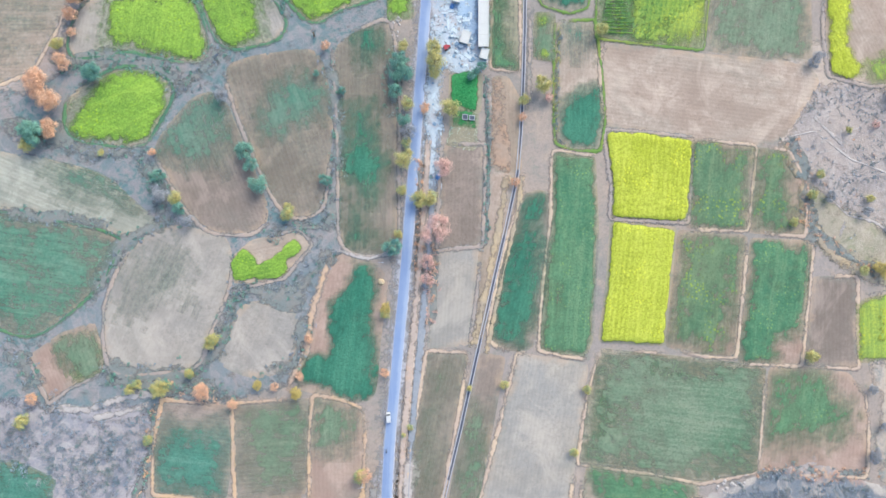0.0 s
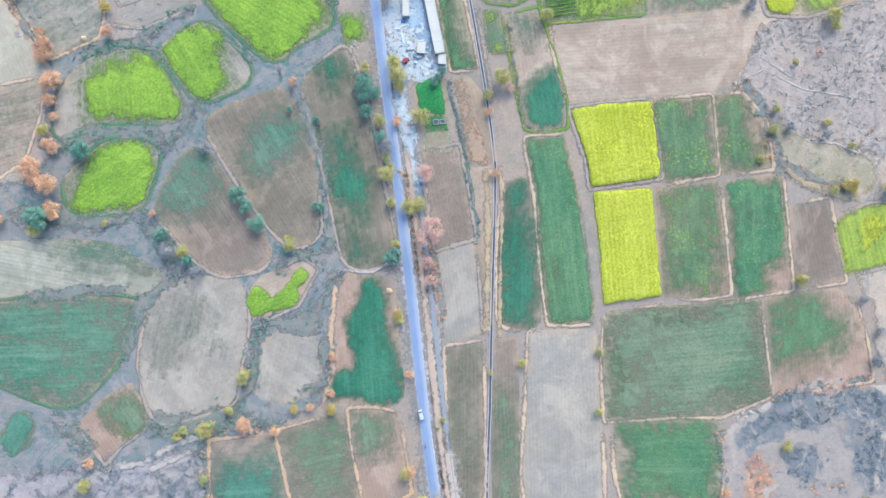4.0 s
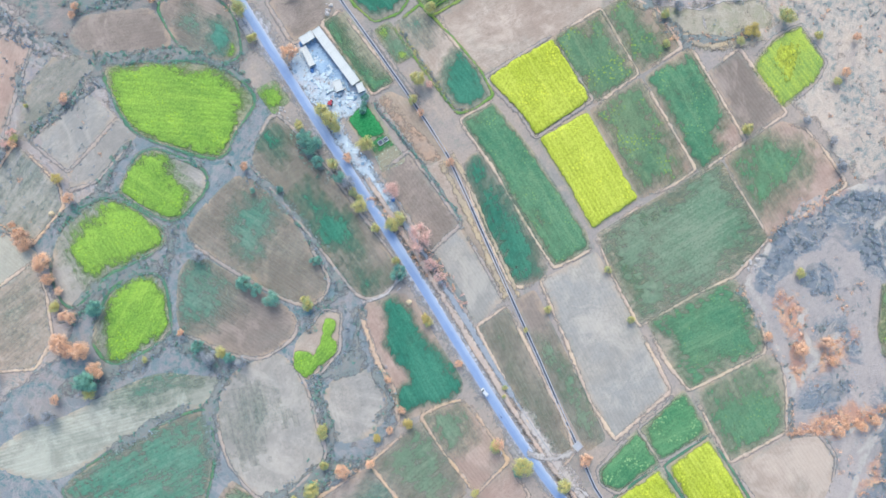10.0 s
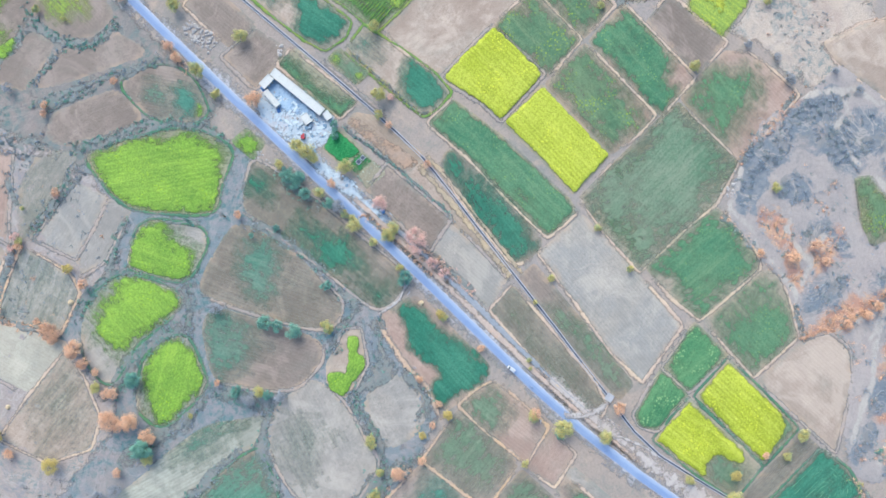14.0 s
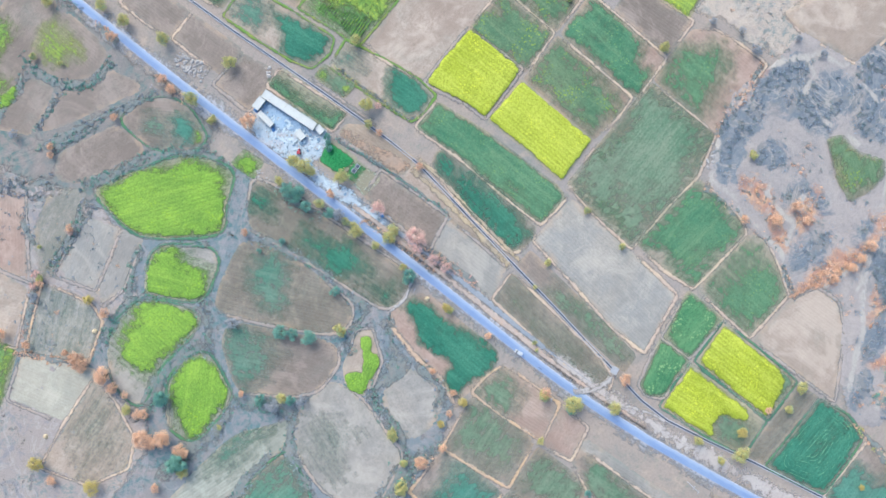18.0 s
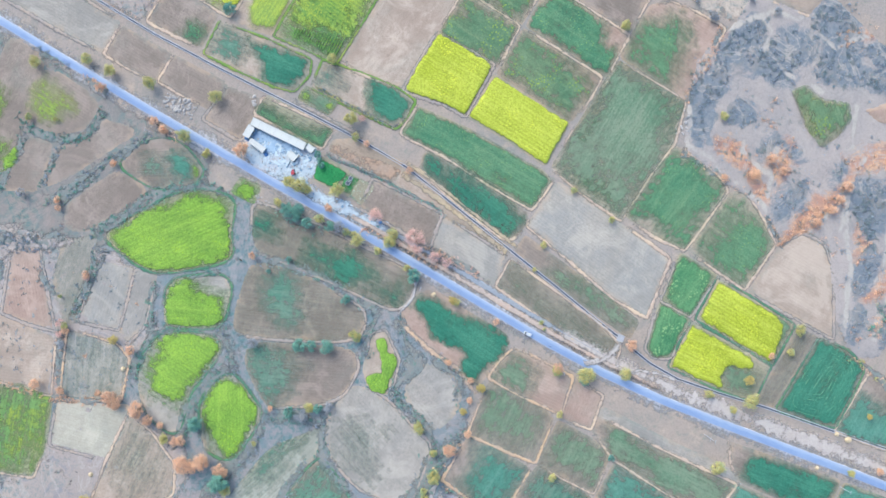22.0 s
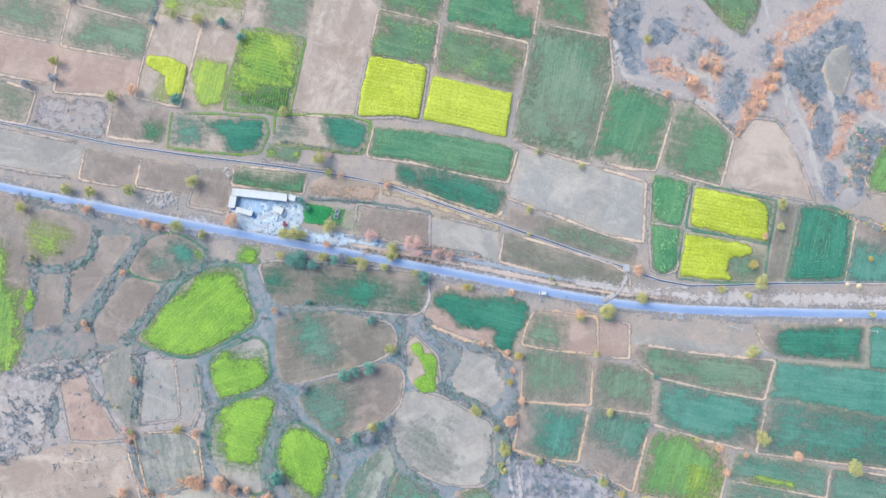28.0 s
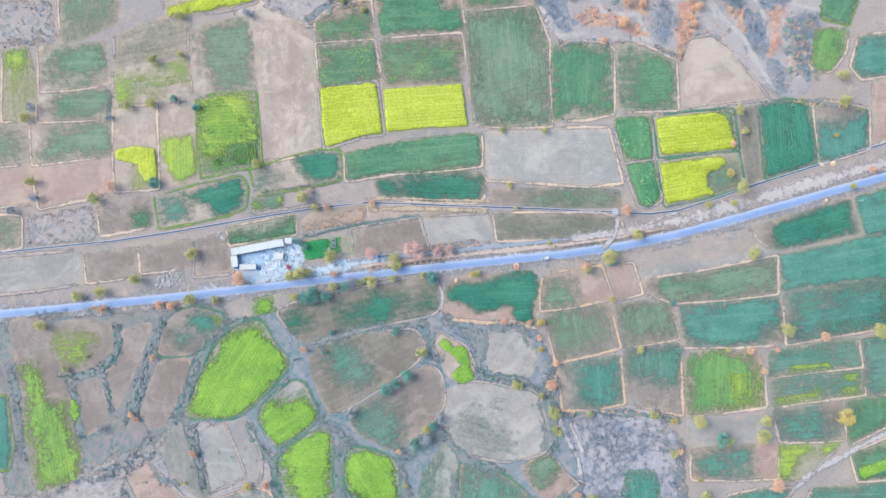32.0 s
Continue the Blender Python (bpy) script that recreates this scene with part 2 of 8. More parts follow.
def bund_mat(name, crest, alt, skirt, fleck):
    """A bund: a trodden crest, broken here and there, in a ragged skirt of dry grass that thins out to the sides."""
    n = Nodes(name, 0.95, 0.1)
    side = n.attr("side")
    fine = n.noise(1.1, 6, 0.85)
    grass = n.mix(n.step(n.noise(0.12, 5, 0.7), 0.42, 0.6), S(*skirt), S(*alt))
    grass = n.mix(n.step(fine, 0.36, 0.52, 0.3, 0), grass, tuple(v * 0.75 for v in S(*skirt)[:3]) + (1,))
    top = n.mix(n.step(n.noise(0.07, 5, 0.7), 0.46, 0.6, 0, 0.85), S(*crest), S(*fleck))
    top = n.mix(n.step(fine, 0.54, 0.72, 0, 0.4), top, tuple(min(0.9, v * 1.2) for v in S(*crest)[:3]) + (1,))
    worn = n.math("MULTIPLY", n.math("SUBTRACT", n.noise(0.045, 4, 0.65), 0.5), 2.4)
    wobble = n.math("MULTIPLY", n.math("SUBTRACT", n.noise(0.45, 6, 0.75), 0.5), 2.6)
    col = n.mix(n.step(n.math("ADD", side, n.math("ADD", worn, n.math("MULTIPLY", wobble, 0.45))), 0.12, 0.5), top, grass)
    n.bump(fine, 0.5, 0.2)
    gone = n.math("ADD", n.math("MULTIPLY", wobble, 1.2), n.math("MULTIPLY", worn, 0.6))
    n.link(n.step(n.math("ADD", side, gone), 0.12, 0.9, 1.0, 0.0), n.b.inputs["Alpha"])
    return n.done(col)


BUND = {
    "tan": bund_mat("tan_bund_earth", (216, 190, 172), (198, 176, 162), (182, 168, 156), (232, 204, 176)),
    "orange": bund_mat("dry_grass_bund", (216, 185, 162), (202, 178, 162), (184, 168, 156), (232, 194, 156)),
    "grey": bund_mat("grey_bund_earth", (184, 170, 163), (172, 163, 158), (160, 157, 153), (200, 178, 162)),
    "grass": bund_mat("grassy_bund", (92, 136, 112), (164, 160, 148), (134, 152, 138), (108, 152, 108)),
    "lime": bund_mat("lime_grass_bund", (122, 158, 84), (158, 160, 122), (142, 156, 122), (164, 172, 92)),
}


def ground_mat():
    n = Nodes("open_ground", 0.95, 0.1)
    col = n.mix(n.step(n.noise(0.012, 5, 0.6), 0.4, 0.62), S(190, 172, 160), S(180, 168, 162))
    col = n.mix(n.step(n.noise(0.05, 6, 0.7, distortion=0.8), 0.48, 0.66, 0, 0.7), col, S(160, 156, 150))
    col = n.mix(n.step(n.noise(0.09, 5, 0.7), 0.52, 0.7, 0, 0.8), col, S(210, 186, 168))
    col = n.mix(n.step(n.noise(0.16, 6, 0.75), 0.54, 0.72, 0, 0.6), col, S(136, 150, 138))
    g = n.noise(0.8, 6, 0.8)
    col = n.mix(n.step(g, 0.34, 0.58, 0.35, 0), col, S(124, 122, 120))
    col = n.mix(n.step(g, 0.58, 0.75, 0, 0.4), col, S(212, 198, 188))
    n.bump(g, 0.5, 0.3)
    return n.done(col)


def scrubland_mat(name, base, alt, dark, bright, tufts=(128, 150, 152), drift=(204, 180, 166)):
    n = Nodes(name, 0.95, 0.1)
    col = n.mix(n.step(n.noise(0.03, 5, 0.6), 0.4, 0.62), S(*base), S(*alt))
    col = n.mix(n.step(n.noise(0.1, 6, 0.7, distortion=1.2), 0.48, 0.66, 0, 0.85), col, S(*dark))
    tuft = n.math("MULTIPLY", n.step(n.noise(0.3, 6, 0.75, distortion=0.5), 0.46, 0.6), n.step(n.noise(0.03, 4, 0.6), 0.42, 0.56))
    col = n.mix(n.math("MULTIPLY", tuft, 0.75), col, S(*tufts))
    col = n.mix(n.step(n.noise(0.022, 5, 0.65, n.scaled(n.geo, (1.2, 1, 1)), 1.0), 0.52, 0.64, 0, 0.6), col, S(*drift))
    veins = n.step(n.math("ABSOLUTE", n.math("SUBTRACT", n.noise(0.04, 4, 0.6, distortion=1.0), 0.5)), 0.0, 0.03, 0.45, 0)
    col = n.mix(veins, col, S(*bright))
    g = n.noise(1.2, 6, 0.75)
    col = n.mix(n.step(g, 0.3, 0.62, 0.3, 0), col, S(*[c * 0.78 for c in dark]))
    n.bump(g, 0.6, 0.5)
    ragged = n.math("MULTIPLY", n.math("SUBTRACT", n.noise(0.13, 6, 0.75), 0.5), 4.0)
    n.link(n.step(n.math("ADD", n.attr("side"), ragged), 0.2, 1.0, 1.0, 0.0), n.b.inputs["Alpha"])
    return n.done(col)


GROUND = ground_mat()
WEEDS = plain("weedy_bank", (146, 154, 152), (168, 161, 155), 0.25, 0.95, 0.1, 0.7, 0.3, ragged=True)
SCRUBLAND = {
    "ravine": scrubland_mat("ravine_earth", (186, 180, 184), (200, 190, 188), (150, 153, 166), (216, 208, 206), (132, 140, 156), (206, 194, 192)),
    "pale": scrubland_mat("pale_scrub_earth", (220, 200, 184), (210, 192, 178), (190, 176, 168), (230, 212, 196)),
    "mauve": scrubland_mat("mauve_scrub_earth", (190, 175, 168), (200, 182, 171), (160, 157, 163), (214, 202, 195)),
    "damp": scrubland_mat("weedy_grey_earth", (152, 157, 162), (170, 164, 165), (126, 149, 155), (194, 184, 182), (90, 138, 140), (188, 170, 164)),
    "stony": scrubland_mat("stony_thorn_earth", (203, 187, 178), (198, 186, 182), (174, 164, 162), (222, 210, 204), (158, 150, 145), (214, 196, 182)),
    "weedy": scrubland_mat("weedy_tan_earth", (196, 182, 164), (184, 176, 156), (172, 168, 148), (222, 206, 188), (158, 164, 128), (208, 190, 172)),
    "dun": scrubland_mat("dun_fallow_earth", (156, 149, 145), (170, 157, 151), (134, 147, 146), (186, 172, 165), (98, 138, 134), (178, 159, 151)),
}


def ravine_mat():
    """Ravine land: smooth grey earth, rusty outcrops, a darker bluish floor under thorn thickets, and pale gully beds.
    """
    n = Nodes("ravine_land", 0.95, 0.1)
    col = n.mix(n.step(n.noise(0.02, 5, 0.6), 0.4, 0.62), S(196, 182, 176), S(186, 175, 171))
    col = n.mix(n.step(n.noise(0.07, 6, 0.7, distortion=0.8), 0.48, 0.68, 0, 0.6), col, S(202, 188, 180))
    col = n.mix(n.step(n.noise(0.12, 6, 0.75, distortion=1.0), 0.5, 0.68, 0, 0.6), col, S(156, 153, 152))
    rough = n.math("MULTIPLY", n.math("SUBTRACT", n.noise(0.09, 6, 0.75, distortion=0.6), 0.5), 3.2)
    rust = n.mix(n.step(n.noise(0.16, 5, 0.7), 0.42, 0.62), S(206, 158, 138), S(236, 190, 156))
    rust = n.mix(n.step(n.noise(0.3, 6, 0.75), 0.5, 0.64, 0, 0.6), rust, S(166, 142, 136))
    col = n.mix(n.step(n.math("ADD", n.attr("rust"), rough), 0.3, 0.75), col, rust)
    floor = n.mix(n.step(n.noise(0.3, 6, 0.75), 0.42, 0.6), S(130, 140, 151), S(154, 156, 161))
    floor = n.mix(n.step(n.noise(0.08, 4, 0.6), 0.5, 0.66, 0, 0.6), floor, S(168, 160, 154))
    col = n.mix(n.step(n.math("ADD", n.attr("thicket_floor"), rough), 0.3, 0.8), col, floor)
    crack = n.step(n.math("ABSOLUTE", n.math("SUBTRACT", n.noise(0.035, 5, 0.65, distortion=1.2), 0.5)), 0.0, 0.025, 0.7, 0)
    bed = n.step(n.math("ADD", n.attr("gully"), n.math("MULTIPLY", rough, 0.5)), 0.35, 0.8)
    col = n.mix(n.math("MAXIMUM", bed, n.math("MULTIPLY", crack, n.attr("wild"))), col, S(206, 195, 186))
    g = n.noise(0.8, 6, 0.85)
    col = n.mix(n.step(g, 0.34, 0.56, 0.3, 0), col, S(136, 134, 136))
    col = n.mix(n.step(g, 0.56, 0.74, 0, 0.3), col, S(210, 202, 196))
    n.bump(g, 0.6, 0.5)
    return n.done(col)


RAVINE = ravine_mat()


def asphalt_mat():
    n = Nodes("worn_asphalt", 0.7, 0.35)
    col = n.mix(n.step(n.noise(0.05, 4, 0.6), 0.4, 0.65), S(142, 164, 204), S(156, 176, 210))
    col = n.mix(n.step(n.noise(0.5, 5, 0.7), 0.5, 0.75, 0, 0.6), col, S(128, 152, 196))
    across = n.attr("across")
    lane = n.math("ADD", across, n.math("MULTIPLY", n.math("SUBTRACT", n.noise(0.08, 5, 0.7), 0.5), 1.2))
    col = n.mix(n.step(lane, 0.05, 0.55, 0, 0.75), col, S(180, 194, 219))
    streak = n.noise(1.0, 4, 0.6, n.scaled(n.geo, (0.9, 0.06, 1)))
    col = n.mix(n.step(streak, 0.5, 0.68, 0, 0.4), col, S(166, 184, 216))
    dust = n.math("ADD", n.step(n.attr("side"), 0.6, 1.0), n.math("MULTIPLY", n.noise(0.4, 5, 0.7), 0.5))
    col = n.mix(n.step(dust, 0.5, 1.1, 0, 0.85), col, S(200, 200, 212))
    n.bump(n.noise(3.0, 4, 0.7), 0.2, 0.02)
    return n.done(col)


ASPHALT = asphalt_mat()
ROWLEAF = plain("row_of_pale_leaves", (130, 182, 146), (92, 158, 124), 0.5, 0.8, 0.15, 0.6, 0.2, ragged=True)
MUSTARDROW = plain("row_of_bushy_mustard", (164, 204, 104), (140, 190, 104), 0.5, 0.8, 0.15, 0.6, 0.2, ragged=True, fleck=(186, 196, 86))
SHOULDER = plain("pale_road_dust", (204, 202, 208), (192, 188, 190), 0.15, 0.95, 0.1, 0.4, 0.1, ragged=True)
SAND = plain("pale_roadside_sand", (208, 198, 194), (204, 182, 166), 0.12, 0.95, 0.1, 0.4, 0.1, ragged=True)
VERGE = plain("dusty_verge", (190, 184, 184), (176, 172, 168), 0.15, 0.95, 0.1, 0.5, 0.15, ragged=True)
REDVERGE = plain("rusty_dry_grass_verge", (204, 171, 148), (180, 163, 150), 0.12, 0.95, 0.1, 0.6, 0.2, ragged=True)
STRAWVERGE = plain("golden_dry_grass_verge", (204, 183, 156), (188, 174, 160), 0.12, 0.95, 0.1, 0.6, 0.2, ragged=True, fleck=(212, 188, 156))
MARBLE_DUST = plain("white_stone_dust", (216, 226, 234), (198, 212, 226), 0.45, 0.9, 0.2, 0.4, 0.1, ragged=True, fleck=(212, 206, 208))
SAW_SLURRY = plain("bluish_saw_slurry", (190, 214, 236), (170, 198, 230), 0.35, 0.8, 0.3, 0.3, 0.05, ragged=True)
MARBLE = plain("cut_white_stone", (228, 240, 246), (206, 224, 236), 0.6, 0.5, 0.4, 0.2, 0.03)
SLATE = plain("blue_grey_stone", (140, 172, 200), (172, 192, 210), 0.5, 0.7, 0.3, 0.3, 0.03)
ROOF = plain("whitewashed_roof", (234, 233, 229), (224, 224, 222), 0.3, 0.8, 0.2, 0.3, 0.04)
WALL = plain("limewashed_wall", (214, 208, 198), (196, 190, 182), 0.5, 0.85, 0.2, 0.3, 0.03)
CONCRETE = plain("canal_concrete", (206, 206, 214), (188, 188, 196), 0.4, 0.85, 0.2, 0.3, 0.03)
# The canal's shadow line, put into the colour; also the water of the tanks.
CANAL_SHADE_TANK_WATER = plain("canal_shade_and_tank_water", (104, 110, 128), (90, 96, 112), 0.3, 0.15, 0.5, 0.05, 0.01)
TRACK = plain("pale_dirt_track", (214, 204, 199), (198, 187, 182), 0.2, 0.95, 0.1, 0.4, 0.1, ragged=True)
BARK = plain("grey_bark", (128, 112, 100), (108, 96, 88), 2.0, 0.95, 0.1, 0.6, 0.05)
STEEL = plain("galvanised_steel", (214, 216, 222), (188, 190, 196), 1.0, 0.5, 0.5, 0.1, 0.01, 0.6, 0.3)
RED = plain("faded_red_paint", (196, 70, 84), (176, 56, 70), 1.0, 0.5, 0.4, 0.1, 0.01)
WHITE_PAINT = plain("white_car_paint", (236, 236, 238), (226, 226, 230), 1.0, 0.3, 0.5, 0.05, 0.01)
DARK_PAINT = plain("dark_blue_paint", (62, 84, 128), (50, 70, 110), 1.0, 0.35, 0.5, 0.05, 0.01)
GLASS = plain("tinted_glass", (70, 84, 100), (60, 72, 90), 1.0, 0.1, 0.6, 0.02, 0.005)
RUBBER = plain("black_rubber", (52, 52, 56), (44, 44, 48), 2.0, 0.8, 0.3, 0.1, 0.01)
STONE = plain("pale_rubble_stone", (204, 196, 192), (186, 178, 174), 0.8, 0.9, 0.2, 0.4, 0.05)


def L(r, g, b, more=1.55):
    """Leaf colour: single leaves are lighter than the crown that they shade."""
    return tuple(min(0.85, v * more) for v in S(r, g, b)[:3]) + (1.0,)


def leaf_mat(name, a, b, c, more=1.55):
    n = Nodes(name, 0.7, 0.15)
    geo = n.t.nodes.new("ShaderNodeNewGeometry").outputs["Random Per Island"]
    col = n.mix(geo, L(*a, more), L(*b, more))
    col = n.mix(n.step(n.noise(0.5, 3, 0.6), 0.45, 0.62), col, L(*c, more))
    col = n.mix(n.step(n.rnd, 0.0, 1.0, 0, 0.45), col, L(*b, more))
    return n.done(col)


LEAF = {
    "olive": leaf_mat("yellow_olive_leaves", (178, 172, 114), (200, 186, 122), (146, 164, 124), 1.4),
    "teal": leaf_mat("blue_green_leaves", (98, 148, 134), (126, 168, 148), (88, 134, 130), 1.4),
    "orange": leaf_mat("dry_orange_leaves", (214, 168, 138), (226, 184, 152), (188, 154, 138), 1.45),
    "pink": leaf_mat("pink_blossom", (224, 176, 164), (234, 194, 182), (206, 168, 158), 1.25),
    "grey": leaf_mat("grey_bare_twigs", (150, 154, 162), (170, 170, 174), (136, 144, 152), 1.3),
    "yellow": leaf_mat("golden_leaves", (198, 178, 108), (212, 190, 120), (178, 164, 106), 1.25),
    "scrub": leaf_mat("dusty_scrub_leaves", (128, 144, 146), (156, 158, 158), (112, 134, 134), 1.35),
    "thicket": leaf_mat("blue_grey_thicket_leaves", (130, 144, 158), (156, 162, 172), (116, 136, 146), 1.35),
    "pale_plant": leaf_mat("pale_garden_leaves", (196, 206, 186), (214, 218, 200), (160, 180, 150)),
    "rust": leaf_mat("rusty_scrub_leaves", (214, 168, 144), (228, 186, 156), (184, 152, 142), 1.4),
}

# ---------------- building helpers ----------------
def mesh_of(name, verts, faces, mat, smooth=False):
    me = bpy.data.meshes.new(name)
    me.from_pydata([tuple(v) for v in verts], [], [tuple(f) for f in faces])
    me.materials.append(mat)
    if smooth:
        me.polygons.foreach_set("use_smooth", [True] * len(me.polygons))
    me.update()
    return me


def child(ob, parent):
    ob.parent = parent
    return ob


def part(name, bm, mat, parent, label=""):
    me = bpy.data.meshes.new(name)
    bm.to_mesh(me)
    bm.free()
    me.materials.append(mat)
    return tagged(child(new(name, me), parent), label)


def box_bm(x, y, z, sx, sy, sz, rz=0.0, bevel=0.0):
    bm = bmesh.new()
    bmesh.ops.create_cube(bm, size=1, matrix=Matrix.Translation((x, y, z + sz / 2)) @ Matrix.Rotation(rz, 4, "Z") @ Matrix.Diagonal((sx, sy, sz, 1)))
    if bevel:
        bmesh.ops.bevel(bm, geom=bm.edges[:], offset=bevel, segments=2, affect="EDGES")
    return bm


def cyl_bm(a, b, r1, r2, n=8):
    a, b = Vector(a), Vector(b)
    bm = bmesh.new()
    m = Matrix.Translation((a + b) / 2) @ (b - a).to_track_quat("Z", "Y").to_matrix().to_4x4()
    bmesh.ops.create_cone(bm, cap_ends=True, segments=n, radius1=r1, radius2=r2, depth=(b - a).length, matrix=m)
    return bm


def base(name, x, y, z=0.0, rz=0.0):
    ob = new(name)
    ob.empty_display_size = 0.5
    ob.matrix_basis = Matrix.Translation((x, y, z)) @ Matrix.Rotation(rz, 4, "Z")
    return ob


def fnoise(x, y, scale, seed=0.0):
    """Smooth noise from -1 to 1 on arrays, as a sum of turned sine waves."""
    rng = np.random.RandomState(int(seed * 7919) % 100000)
    out = np.zeros_like(x, dtype=float)
    for o, w in ((1.0, 0.42), (2.1, 0.28), (4.3, 0.18), (8.7, 0.12)):
        for _ in range(3):
            a, p = rng.uniform(0, 6.28, 2)
            out += w * np.sin((x * math.cos(a) + y * math.sin(a)) * o * scale * 6.28 + p + 1.7 * np.sin((x * math.sin(a) - y * math.cos(a)) * o * scale * 4.1 + a * 3)) / 1.6
    return out


def inside(poly, x, y):
    hit = np.zeros(x.shape, bool)
    for (x0, y0), (x1, y1) in zip(poly, poly[1:] + poly[:1]):
        if y0 != y1:
            hit ^= ((y0 > y) != (y1 > y)) & (x < (x1 - x0) * (y - y0) / (y1 - y0) + x0)
    return hit


def edge_distance(poly, x, y):
    """Distance to the outline and the nearest place on it."""
    d = np.full(x.shape, 1e9)
    nx, ny = x.copy(), y.copy()
    for (x0, y0), (x1, y1) in zip(poly, poly[1:] + poly[:1]):
        dx, dy = x1 - x0, y1 - y0
        t = np.clip(((x - x0) * dx + (y - y0) * dy) / max(dx * dx + dy * dy, 1e-9), 0, 1)
        px, py = x0 + t * dx, y0 + t * dy
        q = np.hypot(x - px, y - py)
        k = q < d
        d[k], nx[k], ny[k] = q[k], px[k], py[k]
    return d, nx, ny


def grown(poly, d):
    """The outline moved outwards by d."""
    n = len(poly)
    turn = 1 if sum(poly[i - 1][0] * poly[i][1] - poly[i][0] * poly[i - 1][1] for i in range(n)) > 0 else -1
    out = []
    for i in range(n):
        a, b, c = (Vector(poly[k % n]) for k in (i - 1, i, i + 1))
        u, v = (b - a).normalized(), (c - b).normalized()
        m = Vector((u.y + v.y, -u.x - v.x))
        m = m.normalized() * d * turn / max(0.5, (1 + u.dot(v)) / 2) ** 0.5 if m.length > 0.01 else Vector((0, 0))
        out.append((b.x + m.x, b.y + m.y))
    return out


def rounded(poly, times=2, reach=None):
    """Corners cut twice, so that outlines bend as ploughed edges do; many-cornered outlines bend more."""
    reach = reach or (1.0 if len(poly) < 9 else 4.0)
    for _ in range(times):
        out = []
        for (x0, y0), (x1, y1) in zip(poly, poly[1:] + poly[:1]):
            k = min(0.25, reach / max(math.hypot(x1 - x0, y1 - y0), 0.1))
            out += [(x0 + (x1 - x0) * k, y0 + (y1 - y0) * k), (x1 + (x0 - x1) * k, y1 + (y0 - y1) * k)]
        poly = out
    return poly


def sheet(name, poly, step, mat, height, turn=0.0, marks=None, cover=None, lift=0.0):
    """A sheet of square cells that fills an outline; its edge vertices lie on the outline, at the ground."""
    c, s = math.cos(turn), math.sin(turn)
    loc = [(x * c + y * s, -x * s + y * c) for x, y in poly]
    xs, ys = [p[0] for p in loc], [p[1] for p in loc]
    ox, oy = sum(xs) / len(xs), sum(ys) / len(ys)
    nx, ny = int((max(xs) - min(xs)) / step) + 3, int((max(ys) - min(ys)) / step) + 3
    gx, gy = np.meshgrid(min(xs) - step + np.arange(nx) * step, min(ys) - step + np.arange(ny) * step, indexing="ij")
    ins = inside(loc, gx, gy)
    cell = inside(loc, gx[:-1, :-1] + step / 2, gy[:-1, :-1] + step / 2)
    dist, px, py = edge_distance(loc, gx, gy)
    near = (~ins) | (dist < step * 0.45)
    x, y = np.where(near, px, gx), np.where(near, py, gy)
    wx, wy = x * c - y * s, x * s + y * c
    dens = None
    z = height(wx, wy)
    if cover is not None:
        dens = cover(wx, wy)
        z = 0.22 + lift + (z - 0.22 - lift) * np.clip(dens, 0, 1)
        cell &= (np.maximum.reduce([dens[:-1, :-1], dens[1:, :-1], dens[:-1, 1:], dens[1:, 1:]]) > 0.03)
    else:
        z = np.where(near, 0.015, z)
    idx = np.arange(nx * ny).reshape(nx, ny)
    quads = np.stack([idx[:-1, :-1], idx[1:, :-1], idx[1:, 1:], idx[:-1, 1:]], -1)[cell]
    used, inv = np.unique(quads, return_inverse=True)
    quads = inv.reshape(-1, 4)
    co = np.stack([x.ravel()[used] - ox, y.ravel()[used] - oy, z.ravel()[used]], 1)
    me = bpy.data.meshes.new(name)
    me.vertices.add(len(co))
    me.vertices.foreach_set("co", co.ravel())
    me.loops.add(len(quads) * 4)
    me.loops.foreach_set("vertex_index", quads.ravel().astype(np.int32))
    me.polygons.add(len(quads))
    me.polygons.foreach_set("loop_start", np.arange(0, len(quads) * 4, 4, dtype=np.int32))
    if dens is not None:
        at = me.attributes.new("cover", "FLOAT", "POINT")
        at.data.foreach_set("value", np.clip(dens.ravel()[used], 0, 1).astype(np.float32))
    for key, rule in (marks or {}).items():
        val = np.clip(rule(wx, wy), 0, 1)
        me.attributes.new(key, "FLOAT", "POINT").data.foreach_set("value", val.ravel()[used].astype(np.float32))
    me.materials.append(mat)
    me.update()
    me.validate()
    me.polygons.foreach_set("use_smooth", [True] * len(me.polygons))
    ob = new(name, me)
    ob.matrix_basis = Matrix.Translation((ox * c - oy * s, ox * s + oy * c, 0)) @ Matrix.Rotation(turn, 4, "Z")
    return ob


def resample(line, gap, closed=False):
    pts = [Vector((*p, 0)) for p in line] + ([Vector((*line[0], 0))] if closed else [])
    out = []
    for a, b in zip(pts, pts[1:]):
        n = max(1, int((b - a).length / gap))
        out += [a.lerp(b, i / n) for i in range(n)]
    return out if closed else out + [pts[-1]]


RIDGE = ((-1, None), (-0.6, 0.15), (-0.25, 0.8), (0, 1), (0.25, 0.8), (0.6, 0.15), (1, None))


